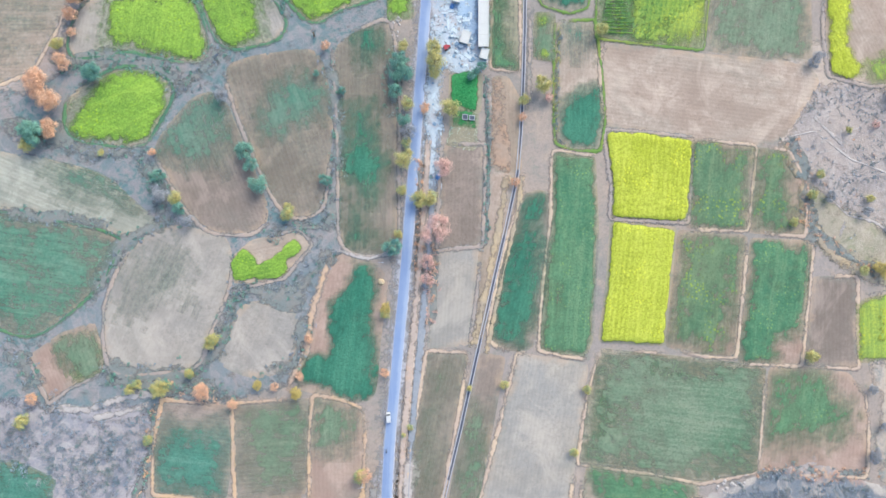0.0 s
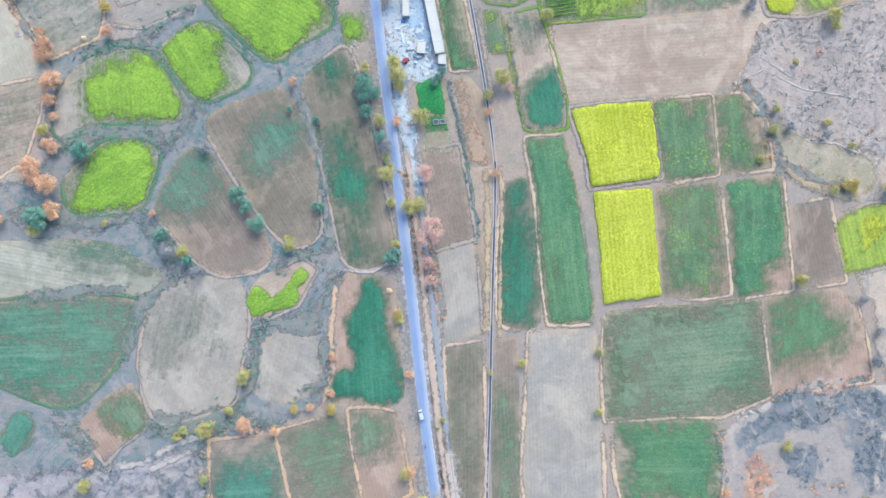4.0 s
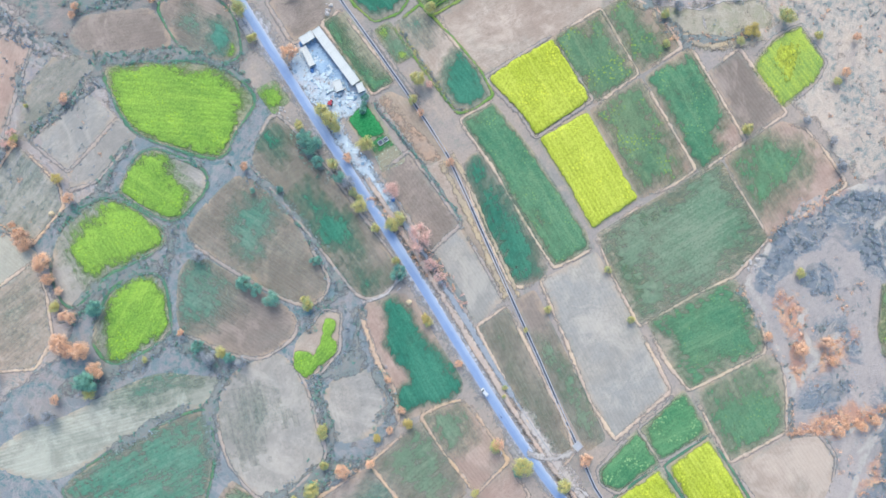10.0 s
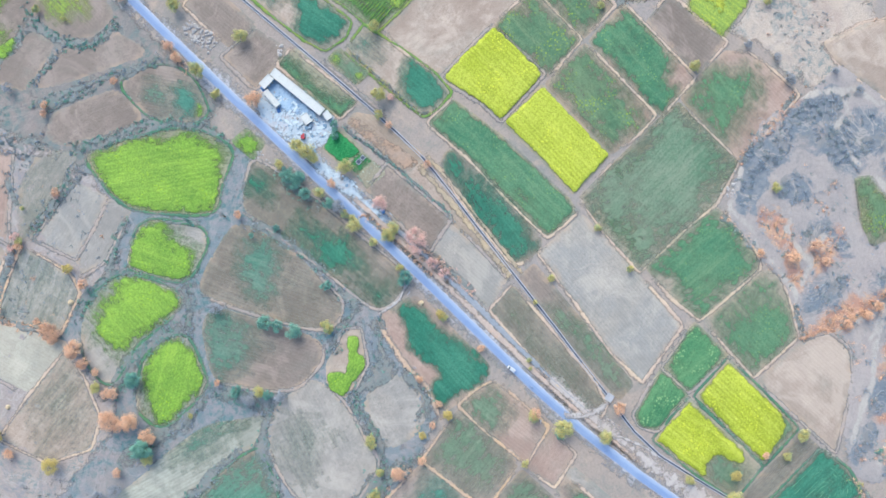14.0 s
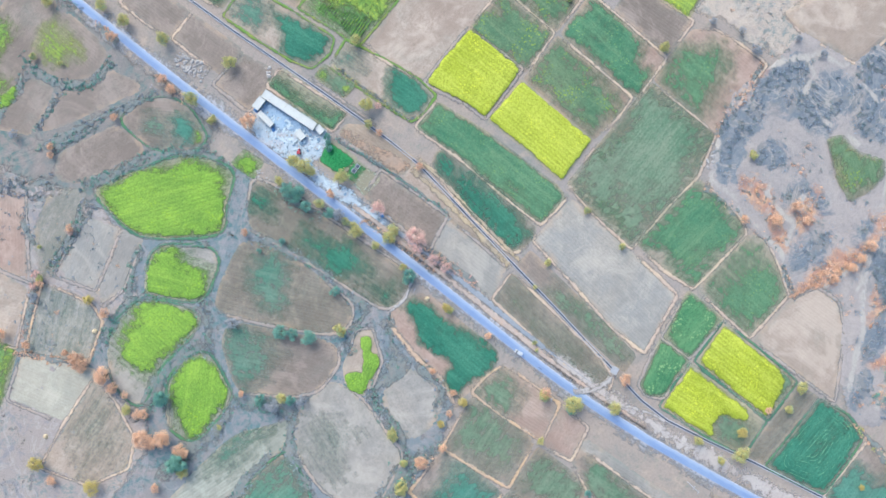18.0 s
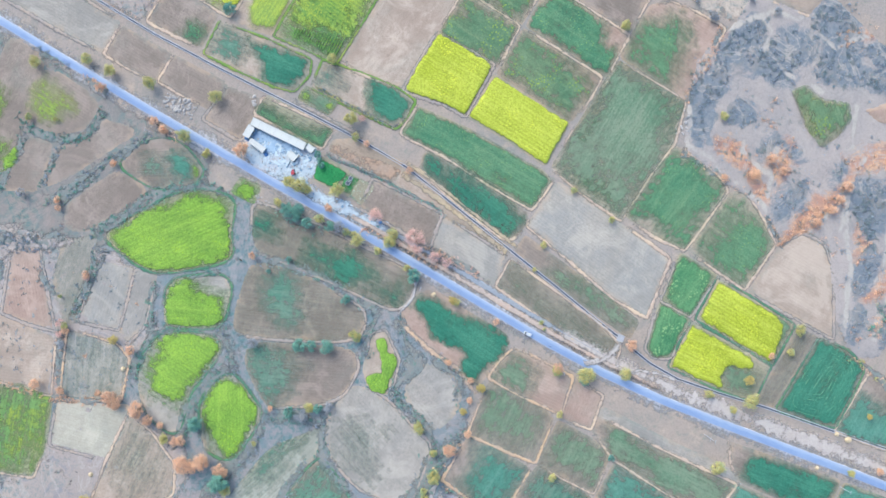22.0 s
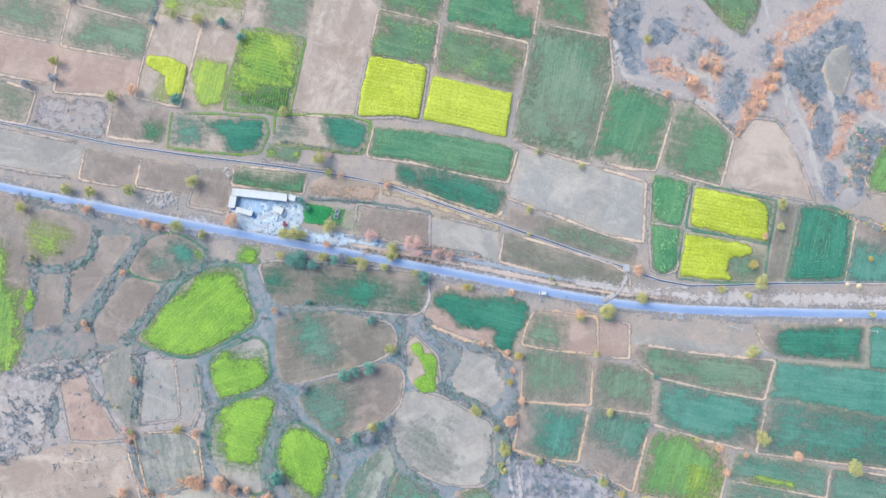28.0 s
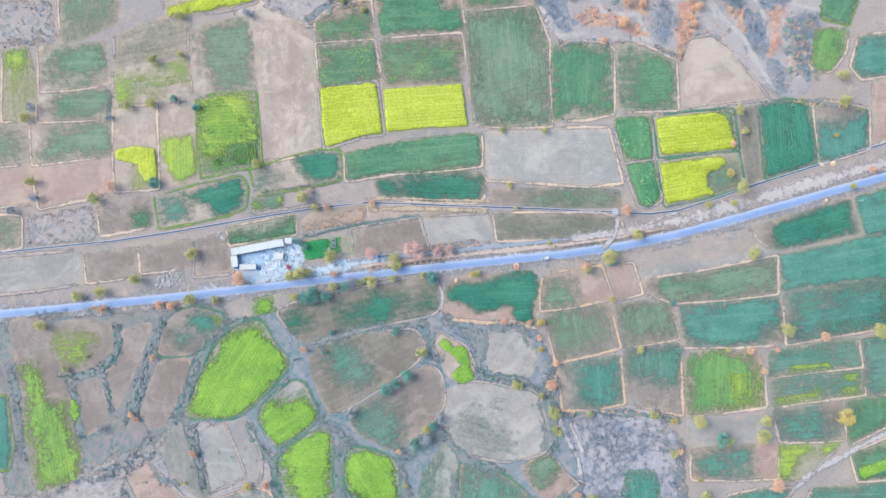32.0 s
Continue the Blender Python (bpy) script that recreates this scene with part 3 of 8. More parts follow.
def ridge_mesh(name, line, width, height, mat, closed=False, seed=1, ragged=0.35, low=-0.06, step=2.2):
    """A low earth ridge with an uneven crest along a line."""
    rng = random.Random(seed)
    pts = resample(line, step, closed)
    n = len(pts)
    verts, faces = [], []
    ph = rng.uniform(0, 50)
    for i, p in enumerate(pts):
        a, b = (pts[i - 1], pts[(i + 1) % n]) if closed else (pts[max(i - 1, 0)], pts[min(i + 1, n - 1)])
        d = (b - a).normalized()
        side = Vector((-d.y, d.x, 0))
        w = width * (1 + ragged * noise.noise(Vector((p.x * 0.2, p.y * 0.2, ph))) * 2) / 2
        h = height * (1 + 0.8 * noise.noise(Vector((p.x * 0.3, p.y * 0.3, ph + 9))))
        off = side * (0.5 * ragged * width * noise.noise(Vector((p.x * 0.12, p.y * 0.12, ph + 20))))
        for k, (u, v) in enumerate(RIDGE):
            z = low if v is None else h * v * rng.uniform(0.85, 1.1) + 0.17
            verts.append(p + off + side * w * u * rng.uniform(0.9, 1.1) + Vector((0, 0, z)))
    for i in range(n if closed else n - 1):
        j = (i + 1) % n
        faces += [(i * 7 + k, i * 7 + k + 1, j * 7 + k + 1, j * 7 + k) for k in range(6)]
    me = mesh_of(name, verts, faces, mat, True)
    me.attributes.new("side", "FLOAT", "POINT").data.foreach_set("value", ridge_sides(n, closed))
    return me


def ridge_sides(count, closed):
    """From 0 on the crest to 1 at the feet; both ends of an open ridge run out."""
    out = []
    for i in range(count):
        end = 0 if closed else max(0.0, 1 - min(i, count - 1 - i) / 4)
        out += [max(abs(u), end) for u, _ in RIDGE]
    return out


RIDGED = {}


def bare_runs(line, closed, near=2.6):
    """The stretches of a line that no earlier ridge runs along."""
    pts = resample(line, 2.0, closed)

    def taken(p):
        i, j = int(p.x // 4), int(p.y // 4)
        return any((p.x - q[0]) ** 2 + (p.y - q[1]) ** 2 < near * near for a in (i - 1, i, i + 1) for b in (j - 1, j, j + 1) for q in RIDGED.get((a, b), ()))
    free = [not taken(p) for p in pts]
    for p, f in zip(pts, free):
        if f:
            RIDGED.setdefault((int(p.x // 4), int(p.y // 4)), []).append((p.x, p.y))
    if all(free):
        return [[(p.x, p.y) for p in pts + (pts[:1] if closed else [])]]
    if closed:
        k = free.index(False)
        pts, free = pts[k:] + pts[:k + 1], free[k:] + free[k:k + 1]
    runs, run = [], []
    for p, f in zip(pts, free):
        if f:
            run.append((p.x, p.y))
        elif run:
            runs.append(run)
            run = []
    runs.append(run)
    return [r for r in runs if len(r) > 3]


def ridges(line, width, height, kind, closed, seed):
    """One mesh of the stretches of a bund."""
    verts, faces, side = [], [], []
    runs = bare_runs(line, closed)
    if kind in ("lime", "grass"):
        runs = [line + line[:1]] if closed else [line]
    for r in runs:
        me = ridge_mesh("bund", r, width, height, BUND[kind], False, seed, 0.14)
        k = len(verts)
        verts += [v.co.copy() for v in me.vertices]
        side += ridge_sides(len(me.vertices) // 7, False)
        faces += [tuple(i + k for i in f.vertices) for f in me.polygons]
        bpy.data.meshes.remove(me)
    if not verts:
        return None
    me = mesh_of("bund", verts, faces, BUND[kind], True)
    me.attributes.new("side", "FLOAT", "POINT").data.foreach_set("value", side)
    return me


def bund(line, kind="tan", width=1.5, height=0.45, label="low earth bund between fields, with dry grass"):
    me = ridges(line, 2.2 + width * 1.4, 0.12, kind, False, len(bpy.data.objects))
    if me:
        tagged(new("bund", me), label, "bund", kind="structure")


SEED = [1]


def field(poly, soil, label, crops=(), ring="tan", turn=None, width=0.85, name="field", step=2.0, lift=0.0, across=0.0):
    """A field: its soil bed, the ridge round it, and each stand of crop on it.
    crops: rows of kind, outline (None: the whole bed), density, feather in metres."""
    SEED[0] += 1
    sd = SEED[0]
    if turn is None:
        (x0, y0), (x1, y1) = max(zip(poly, poly[1:] + poly[:1]), key=lambda e: math.dist(*e))
        turn = math.atan2(y1 - y0, x1 - x0) + math.pi / 2 + across
    shape = rounded(grown(poly, 1.25))
    bed = sheet(name, shape, step, SOILS[soil], lambda x, y: 0.14 + lift + 0.05 * fnoise(x, y, 0.05, sd), turn,
                {"margin": lambda x, y: 1 - edge_distance(shape, x, y)[0] / 5.0})
    tagged(bed, label, "field", "fields beside the road")
    crops = [row for kind, outline, density, feather in crops for row in
             ([("sprout", grown(outline, 2.5), 0.6, 6)] if kind == "lime" and outline and feather > 4 else []) + [(kind, outline, density, feather)]]
    for kind, outline, density, feather in crops:
        mat, tall, words = CROPS[kind]
        area = rounded(outline, 2, 0.9) if outline else shape

        def cover(x, y, area=area, outline=outline):
            d = edge_distance(area, x, y)[0] * np.where(inside(area, x, y), 1, -1)
            d = d - (1.0 if outline is None else 0.0) + feather * (0.3 if tall > 0.6 else 0.6) * fnoise(x, y, 0.03, sd + 0.3) + feather * (0.3 if tall > 0.6 else 0.6) * fnoise(x, y, 0.16, sd + 0.4) + (0.8 if tall > 0.6 else 0.0)
            soft = max(feather * (1.8 if tall > 0.6 else 2.1), 0.5)
            rim = np.clip((edge_distance(shape, x, y)[0] - 0.5 + 0.5 * fnoise(x, y, 0.12, sd + 0.9)) / 1.3, 0, 1) if ring else 1.0
            return rim * np.clip(d / soft + 0.5, 0, 1) * density * (1 + (0.2 if tall > 0.6 else 0.34) * fnoise(x, y, 0.025, sd + 0.7))

        ob = sheet("crop", shape, 1.0 if tall > 0.6 else 1.4, mat,
                   lambda x, y: 0.22 + lift + tall * (0.8 + 0.25 * fnoise(x, y, 0.3, sd + 0.1) + 0.12 * fnoise(x, y, 0.9, sd + 0.2)), turn, cover=cover, lift=lift)
        m = ob.matrix_basis.copy()
        ob.parent = bed
        ob.matrix_parent_inverse = bed.matrix_basis.inverted()
        ob.matrix_basis = m
        tagged(ob, words)
    me = ridges(shape, (1.3 if ring in ("lime", "grass") else 2.0) + max(width, 0.6) * 1.3, 0.1, ring, True, sd) if ring else None
    if me:
        r = new("bund", me)
        r.parent = bed
        r.matrix_parent_inverse = bed.matrix_basis.inverted()
        tagged(r, {"tan": "tan earth bund", "orange": "bund of dry orange grass", "grey": "grey earth bund", "grass": "grassy green bund", "lime": "bright grassy bund"}[ring])
    return bed


def strip(name, line, half, mat, z, label, cat, sides=5):
    """A ribbon along a line, slightly cambered, with a side attribute from 0 on the crown to 1 at the edges."""
    pts = resample(line, 4.0)
    verts, faces, vals = [], [], []
    n = len(pts)
    for i, p in enumerate(pts):
        d = (pts[min(i + 1, n - 1)] - pts[max(i - 1, 0)]).normalized()
        side = Vector((-d.y, d.x, 0))
        for k in range(sides + 2):
            u = -1 + 2 * max(0, min(sides - 1, k - 1)) / (sides - 1)
            wob = 1 + (0.05 * noise.noise(Vector((p.x * 0.15, p.y * 0.15, u * 3))) if abs(u) == 1 else 0)
            zz = -0.2 if k in (0, sides + 1) else z + 0.08 * (1 - u * u)
            verts.append(p + side * half * u * wob * (1.03 if zz < 0 else 1) + Vector((0, 0, zz)))
            vals.append(u)
    m = sides + 2
    for i in range(n - 1):
        faces += [(i * m + k, i * m + k + 1, i * m + m + k + 1, i * m + m + k) for k in range(m - 1)]
    me = mesh_of(name, verts, faces, mat, True)
    me.attributes.new("side", "FLOAT", "POINT").data.foreach_set("value", [max(abs(u), 1 - min(k // m, n - 1 - k // m) / 2) for k, u in enumerate(vals)])
    me.attributes.new("across", "FLOAT", "POINT").data.foreach_set("value", vals)
    return tagged(new(name, me), label, cat, kind="structure")


def patch(name, poly, mat, label, cat, z=0.06, rough=0.0, step=2.0, scale=0.04):
    """A piece of ground of its own kind, with relief."""
    sd = len(bpy.data.objects)
    ob = sheet(name, rounded(poly), step, mat, lambda x, y: z + rough * np.abs(fnoise(x, y, scale, sd)) + 0.25 * rough * (1 + fnoise(x, y, scale * 4, sd + 1)), 0.0,
               {"side": lambda x, y: 1 - edge_distance(rounded(poly), x, y)[0] / 5.0})
    return tagged(ob, label, cat, kind="structure")


# ---------------- plants ----------------
def leaf_cloud(rng, lumps, leaves, size):
    """Leaf sprays round a few lumps: lumps are rows of x, y, z, radius, flatness."""
    verts, faces = [], []
    for lx, ly, lz, lr, flat in lumps:
        for _ in range(leaves):
            d = Vector((rng.gauss(0, 1), rng.gauss(0, 1), rng.gauss(0.25, 1))).normalized()
            r = lr * rng.uniform(0.35, 1.16)
            p = Vector((lx + d.x * r, ly + d.y * r, lz + d.z * r * flat))
            s = size * rng.uniform(0.6, 1.4)
            q = (d + Vector((rng.gauss(0, 0.6), rng.gauss(0, 0.6), rng.gauss(0.3, 0.5)))).normalized()
            u = q.orthogonal().normalized()
            v = q.cross(u)
            a = rng.uniform(0, 6.28)
            u, v = u * math.cos(a) + v * math.sin(a), v * math.cos(a) - u * math.sin(a)
            k = len(verts)
            verts += [p - u * s, p + v * s * 0.45 - q * s * 0.15, p + u * s, p - v * s * 0.45 - q * s * 0.15]
            faces.append((k, k + 1, k + 2, k + 3))
    return verts, faces


def build_tree(kind, variant, x, y):
    """A tree of crown radius 1, made at its first place: trunk, limbs, crown."""
    rng = random.Random(variant * 31 + len(kind) * 7)
    tree = base("bush" if kind in ("grey",) else "tree", x, y)
    tall = 0.9
    part("trunk", cyl_bm((0, 0, -0.1), (0.04, 0.02, tall * 0.75), 0.1, 0.055), BARK, tree)
    lumps = []
    n = 11
    for i in range(n):
        a = i * 6.28 / n + rng.uniform(-0.4, 0.4)
        r = rng.uniform(0.3, 0.68)
        lumps.append((math.cos(a) * r, math.sin(a) * r, tall + rng.uniform(-0.1, 0.25), rng.uniform(0.26, 0.4), 0.8))
    lumps += [(rng.uniform(-0.15, 0.15), rng.uniform(-0.15, 0.15), tall + 0.42, 0.42, 0.8), (0.1, -0.1, tall + 0.05, 0.5, 0.7)]
    for lx, ly, lz, lr, _ in lumps[:5]:
        part("limb", cyl_bm((0.03, 0.01, tall * 0.5), (lx, ly, lz), 0.045, 0.018, 6), BARK, tree)
    verts, faces = leaf_cloud(rng, lumps, {"pink": 190, "grey": 130, "orange": 150}.get(kind, 165), {"pink": 0.04, "grey": 0.05, "orange": 0.055}.get(kind, 0.06))
    crown = child(new("crown", mesh_of("crown", verts, faces, LEAF[kind])), tree)
    words = {"olive": "yellow-olive", "teal": "dark blue-green", "orange": "dry orange", "pink": "pink-blossomed", "grey": "bare grey", "yellow": "golden yellow"}
    tagged(tree, "%s %s with a loose rounded crown beside the fields" % (words[kind], "bush" if kind == "grey" else "broadleaf tree"), "bush" if kind == "grey" else "tree", "scattered farm trees")
    return tree


TREES = {}


def tree(kind, x, y, r, count=[0]):
    count[0] += 1
    v = (count[0] * 7) % 3
    h = random.Random(count[0])
    m = Matrix.Translation((x, y, 0)) @ Matrix.Rotation(h.uniform(0, 6.28), 4, "Z") @ Matrix.Diagonal((r * h.uniform(0.95, 1.1), r * h.uniform(0.9, 1.08), r * h.uniform(0.85, 1.1), 1))
    if (kind, v) in TREES:
        src = TREES[kind, v]
        ob = copy_thing(src, Matrix.Identity(4))
        ob.matrix_basis = m
    else:
        ob = TREES[kind, v] = build_tree(kind, v, x, y)
        ob.matrix_basis = m


def scrub(places, kinds, label, name="scrub", leaves=14, seed=1, lift=0.0, leaf=0.19):
    """Low bushes that nobody could count, one mesh for each leaf colour. places: rows of x, y, radius."""
    rng = random.Random(seed)
    groups = {}
    for p in places:
        groups.setdefault(rng.choice(kinds), []).append(p)
    for kind, rows in groups.items():
        verts, faces = [], []
        for x, y, r in rows:
            lumps = [(x + rng.uniform(-0.75, 0.75) * r, y + rng.uniform(-0.75, 0.75) * r, lift + r * 0.2, r * rng.uniform(0.4, 0.75), 0.4) for _ in range(3)]
            v, f = leaf_cloud(rng, lumps, int(leaves * 1.4), max(0.15, r * leaf * 0.85))
            k = len(verts)
            verts += v
            faces += [tuple(i + k for i in q) for q in f]
        tagged(new(name, mesh_of(name, verts, faces, LEAF[kind])), label, "shrubs", kind="stuff")


def spots_in(poly, count, rmin, rmax, seed, clump=0.0):
    rng = np.random.RandomState(seed)
    xs, ys = [p[0] for p in poly], [p[1] for p in poly]
    x, y = rng.uniform(min(xs), max(xs), count * 6), rng.uniform(min(ys), max(ys), count * 6)
    ok = inside(poly, x, y)
    if clump:
        ok &= fnoise(x, y, 0.022, seed * 0.01) + 0.5 * fnoise(x, y, 0.08, seed * 0.02) > clump - 0.4
    x, y = x[ok][:count], y[ok][:count]
    return [(float(a), float(b), float(r)) for a, b, r in zip(x, y, rng.uniform(rmin, rmax, len(x)) * rng.uniform(0.7, 1.3, len(x)))]


def hedge(line, width, kinds, label="uneven hedge of dusty shrubs along a field edge", every=0.75, rmax=1.3):
    sd = len(bpy.data.objects)
    rng = random.Random(sd)
    places = [(p.x + rng.uniform(-1, 1) * width * 0.65, p.y + rng.uniform(-1, 1) * width * 0.65, rng.uniform(0.5, rmax)) for p in resample(line, every) if rng.random() < 0.85]
    tagged(new("bank", ridge_mesh("bank", line, width * 1.5, 0.1, WEEDS, False, sd, 0.5)), "weedy earth bank under a hedge", "bank", kind="structure")
    scrub(places, kinds, label, "hedge", 12, sd, 0.1, 0.25)

# ---------------- the ground, to the horizon ----------------
def ground_sheet():
    ring = [(-2400, -2400), (2400, -2400), (2400, 2400), (-2400, 2400)]
    xs = sorted(set([-2400, -1200, -700] + list(range(-400, 401, 10)) + [700, 1200, 2400]))
    verts = [(x, y, 0.04 * noise.noise(Vector((x * 0.05, y * 0.05, 0))) - 0.04) for x in xs for y in xs]
    n = len(xs)
    faces = [(i * n + j, i * n + n + j, i * n + n + j + 1, i * n + j + 1) for i in range(n - 1) for j in range(n - 1)]
    return tagged(new("ground", mesh_of("ground", verts, faces, GROUND, True)), "dry open farmland earth with dusty weeds", "ground", kind="structure")


ground_sheet()

# ---------------- road, canal, tracks ----------------
ROAD = [(32.8, 541.4), (19.4, 409.3), (10.6, 311.0), (5.3, 245.8), (1.3, 203.7), (-2.3, 161.7), (-5.9, 116.5), (-8.6, 77.9), (-10.8, 45.8), (-12.7, 20.2), (-15.1, -11.7), (-17.9, -43.5), (-20.6, -75.2), (-22.1, -107.0), (-21.4, -139.2), (-18.9, -171.7), (-16.0, -204.2), (-13.6, -230.1), (-11.3, -258.5), (-3.8, -333.5), (11.4, -462.3)]
strip("verge", ROAD, 6.6, VERGE, 0.05, "dusty grey roadside verge", "verge", 7)
strip("shoulder", ROAD, 4.0, SHOULDER, 0.12, "pale dusty shoulder along the asphalt", "shoulder", 7)
strip("road", ROAD, 2.3, ASPHALT, 0.16, "narrow worn asphalt country road with dusty edges", "road", 9)
patch("verge", [(-12.9, -34.1), (-14.5, -69.9), (-15.3, -108.3), (-7.3, -113.7), (-9.8, -125.4), (-11.2, -141.2), (-9.1, -160.8), (-5.4, -187.1), (-1.6, -219.7), (3.3, -261.4), (5.9, -284.8), (-6.8, -282.2), (-10.8, -230.7), (-12.9, -204.8), (-15.8, -172.3), (-18.0, -139.9), (-19.0, -107.6), (-17.5, -75.8), (-15.1, -44.0)], SAND, "pale sandy roadside strip", "verge", 0.1)
patch("verge", [(-8.2, 15.2), (-7.3, 0.3), (-8.8, -17.1), (-10.2, -34.4), (-12.3, -53.6), (-14.8, -76.9), (-16.8, -97.9), (-19.3, -97.9), (-17.0, -68.5), (-14.9, -42.9), (-13.3, -19.3), (-12.5, 0.3), (-10.4, 13.4)], REDVERGE, "strip of rusty dry grass beside the road", "verge", 0.11)
patch("verge", [(-6.0, -6.2), (-3.8, -12.8), (-6.1, -34.4), (-9.7, -60.0), (-12.2, -81.1), (-13.4, -97.9), (-16.8, -97.9), (-14.4, -74.8), (-11.9, -51.5), (-9.8, -30.1), (-8.6, -17.1)], SAND, "pale sandy strip beside the road", "verge", 0.09)

def beside(line, off):
    """A line moved to its eastern side."""
    pts = [Vector(p) for p in line]
    out = []
    for i, p in enumerate(pts):
        d = (pts[min(i + 1, len(pts) - 1)] - pts[max(i - 1, 0)]).normalized()
        out.append((p.x - d.y * off, p.y + d.x * off))
    return out


ROSE_SAND = plain("rosy_roadside_sand", (218, 196, 182), (204, 186, 176), 0.1, 0.95, 0.1, 0.4, 0.1, ragged=True, fleck=(220, 188, 168))
PALE_SAND = plain("pale_smooth_sand", (216, 204, 198), (206, 190, 182), 0.08, 0.95, 0.1, 0.4, 0.1, ragged=True)
# Shade along the roadside, put into the strip's blue-grey colour.
SHADED_VERGE = plain("blue_grey_shaded_verge", (168, 174, 184), (180, 180, 184), 0.1, 0.95, 0.1, 0.4, 0.1, ragged=True)
strip("verge", beside(ROAD[8:14], 8.2), 1.7, SHADED_VERGE, 0.2, "blue-grey strip of painted shade beside the road", "verge", 5)
strip("verge", beside(ROAD[8:15], 5.2), 1.7, ROSE_SAND, 0.24, "rosy sandy strip beside the asphalt", "verge", 5)
strip("verge", beside(ROAD[12:20], 7.4), 5.0, PALE_SAND, 0.2, "broad pale sandy strip between road and canal", "verge", 9)
CANAL = [(53.2, 403.5), (45.8, 304.8), (39.7, 239.6), (36.9, 207.2), (34.0, 174.8), (32.7, 142.2), (32.1, 109.5), (31.7, 86.7), (31.0, 64.0), (29.9, 44.7), (28.5, 28.7), (23.7, 6.9), (18.6, -14.9), (12.9, -39.7), (6.7, -67.5), (0.7, -92.1), (-2.3, -106.0)]
CANAL_LOW = [(-3.9, -111.2), (-7.3, -125.9), (-8.4, -141.7), (-6.0, -161.4), (-2.0, -187.8), (1.8, -220.4), (4.5, -240.0), (7.0, -262.1), (14.6, -321.3), (26.2, -402.6)]


def canal(line):
    # A dark strip stands in for the shadow between the canal walls.
    water = strip("canal", line, 0.38, CANAL_SHADE_TANK_WATER, 0.02, "narrow concrete-lined irrigation canal with its shadow line painted dark", "canal", 3)
    pts = resample(line, 6.0)
    n = len(pts)
    for s in (-1, 1):
        edge = []
        for i, p in enumerate(pts):
            d = (pts[min(i + 1, n - 1)] - pts[max(i - 1, 0)]).normalized()
            edge.append((p.x - d.y * s * 0.54, p.y + d.x * s * 0.54))
        verts, faces = [], []
        for i, (x, y) in enumerate(edge):
            p = pts[i]
            o = Vector((x - p.x, y - p.y, 0)).normalized()
            for u, z in ((-0.16, -0.1), (-0.16, 0.34), (0.18, 0.34), (0.22, -0.1)):
                verts.append((x + o.x * u, y + o.y * u, z))
        for i in range(n - 1):
            faces += [(i * 4 + k, i * 4 + k + 1, i * 4 + 5 + k, i * 4 + 4 + k) for k in range(3)]
        w = child(new("canal_wall", mesh_of("canal_wall", verts, faces, CONCRETE)), water)
        tagged(w, "pale concrete canal wall")


canal(CANAL)
canal(CANAL_LOW)
patch("verge", [(19.1, 68.8), (24.4, 68.0), (24.9, 61.1), (25.7, 49.3), (27.0, 33.2), (26.7, 28.2), (17.0, 32.2), (17.3, 42.8), (17.6, 52.2), (17.8, 63.1)], REDVERGE, "swath of dry orange grass beside the canal", "verge", 0.34)
patch("verge", [(-9.4, 37.1), (-7.6, 36.1), (-6.3, 24.4), (-8.7, -4.6), (-12.2, -5.3), (-11.8, 21.6)], REDVERGE, "strip of rusty dry grass beside the road", "verge", 0.12)
patch("track", [(-0.1, -106.5), (-1.0, -111.1), (-8.2, -111.6), (-19.2, -110.2), (-20.0, -106.2), (-9.2, -108.9)], TRACK, "pale dirt track from the road over the canal", "track", 0.1)
strip("track", [(-22.0, -96.0), (-15.5, -104.5), (-8.5, -107.5), (1.5, -107.8)], 1.9, TRACK, 0.3, "pale trodden dirt where the track leaves the road", "track", 5)
strip("track", [(-22.0, -122.0), (-15.5, -112.0), (-9.5, -108.2)], 1.7, TRACK, 0.28, "pale trodden dirt where the track leaves the road", "track", 5)
strip("track", [(-21.0, -116.0), (-13.0, -122.0), (-9.8, -134.0), (-9.0, -150.0)], 1.5, TRACK, 0.28, "pale wheel track beside the canal", "track", 5)
strip("verge", [(24.4, 29.0), (21.2, 8.0), (16.6, -13.0), (11.2, -38.0)], 1.9, STRAWVERGE, 0.3, "strip of golden dry grass beside the canal", "verge", 5)
strip("verge", [(31.0, 30.0), (26.6, 6.0), (21.6, -15.5), (16.2, -40.0)], 1.2, STRAWVERGE, 0.32, "strip of golden dry grass beside the canal", "verge", 5)
DIRT = [(-181.3, -165.5), (-173.2, -173.4), (-164.7, -187.7), (-158.2, -208.0), (-150.7, -230.9), (-137.9, -275.1)]
strip("track", DIRT, 2.3, TRACK, 0.12, "pale dirt farm track", "track", 5)
strip("track", [(-135.0, -65.0), (-114.1, -60.2), (-110.9, -58.7)], 1.6, TRACK, 0.08, "pale dirt path through scrub", "track", 5)
strip("track", [(-106.6, -53.9), (-119.9, -56.2), (-133.5, -60.7), (-149.3, -60.2)], 2.0, TRACK, 0.08, "pale dirt path through scrub", "track", 5)

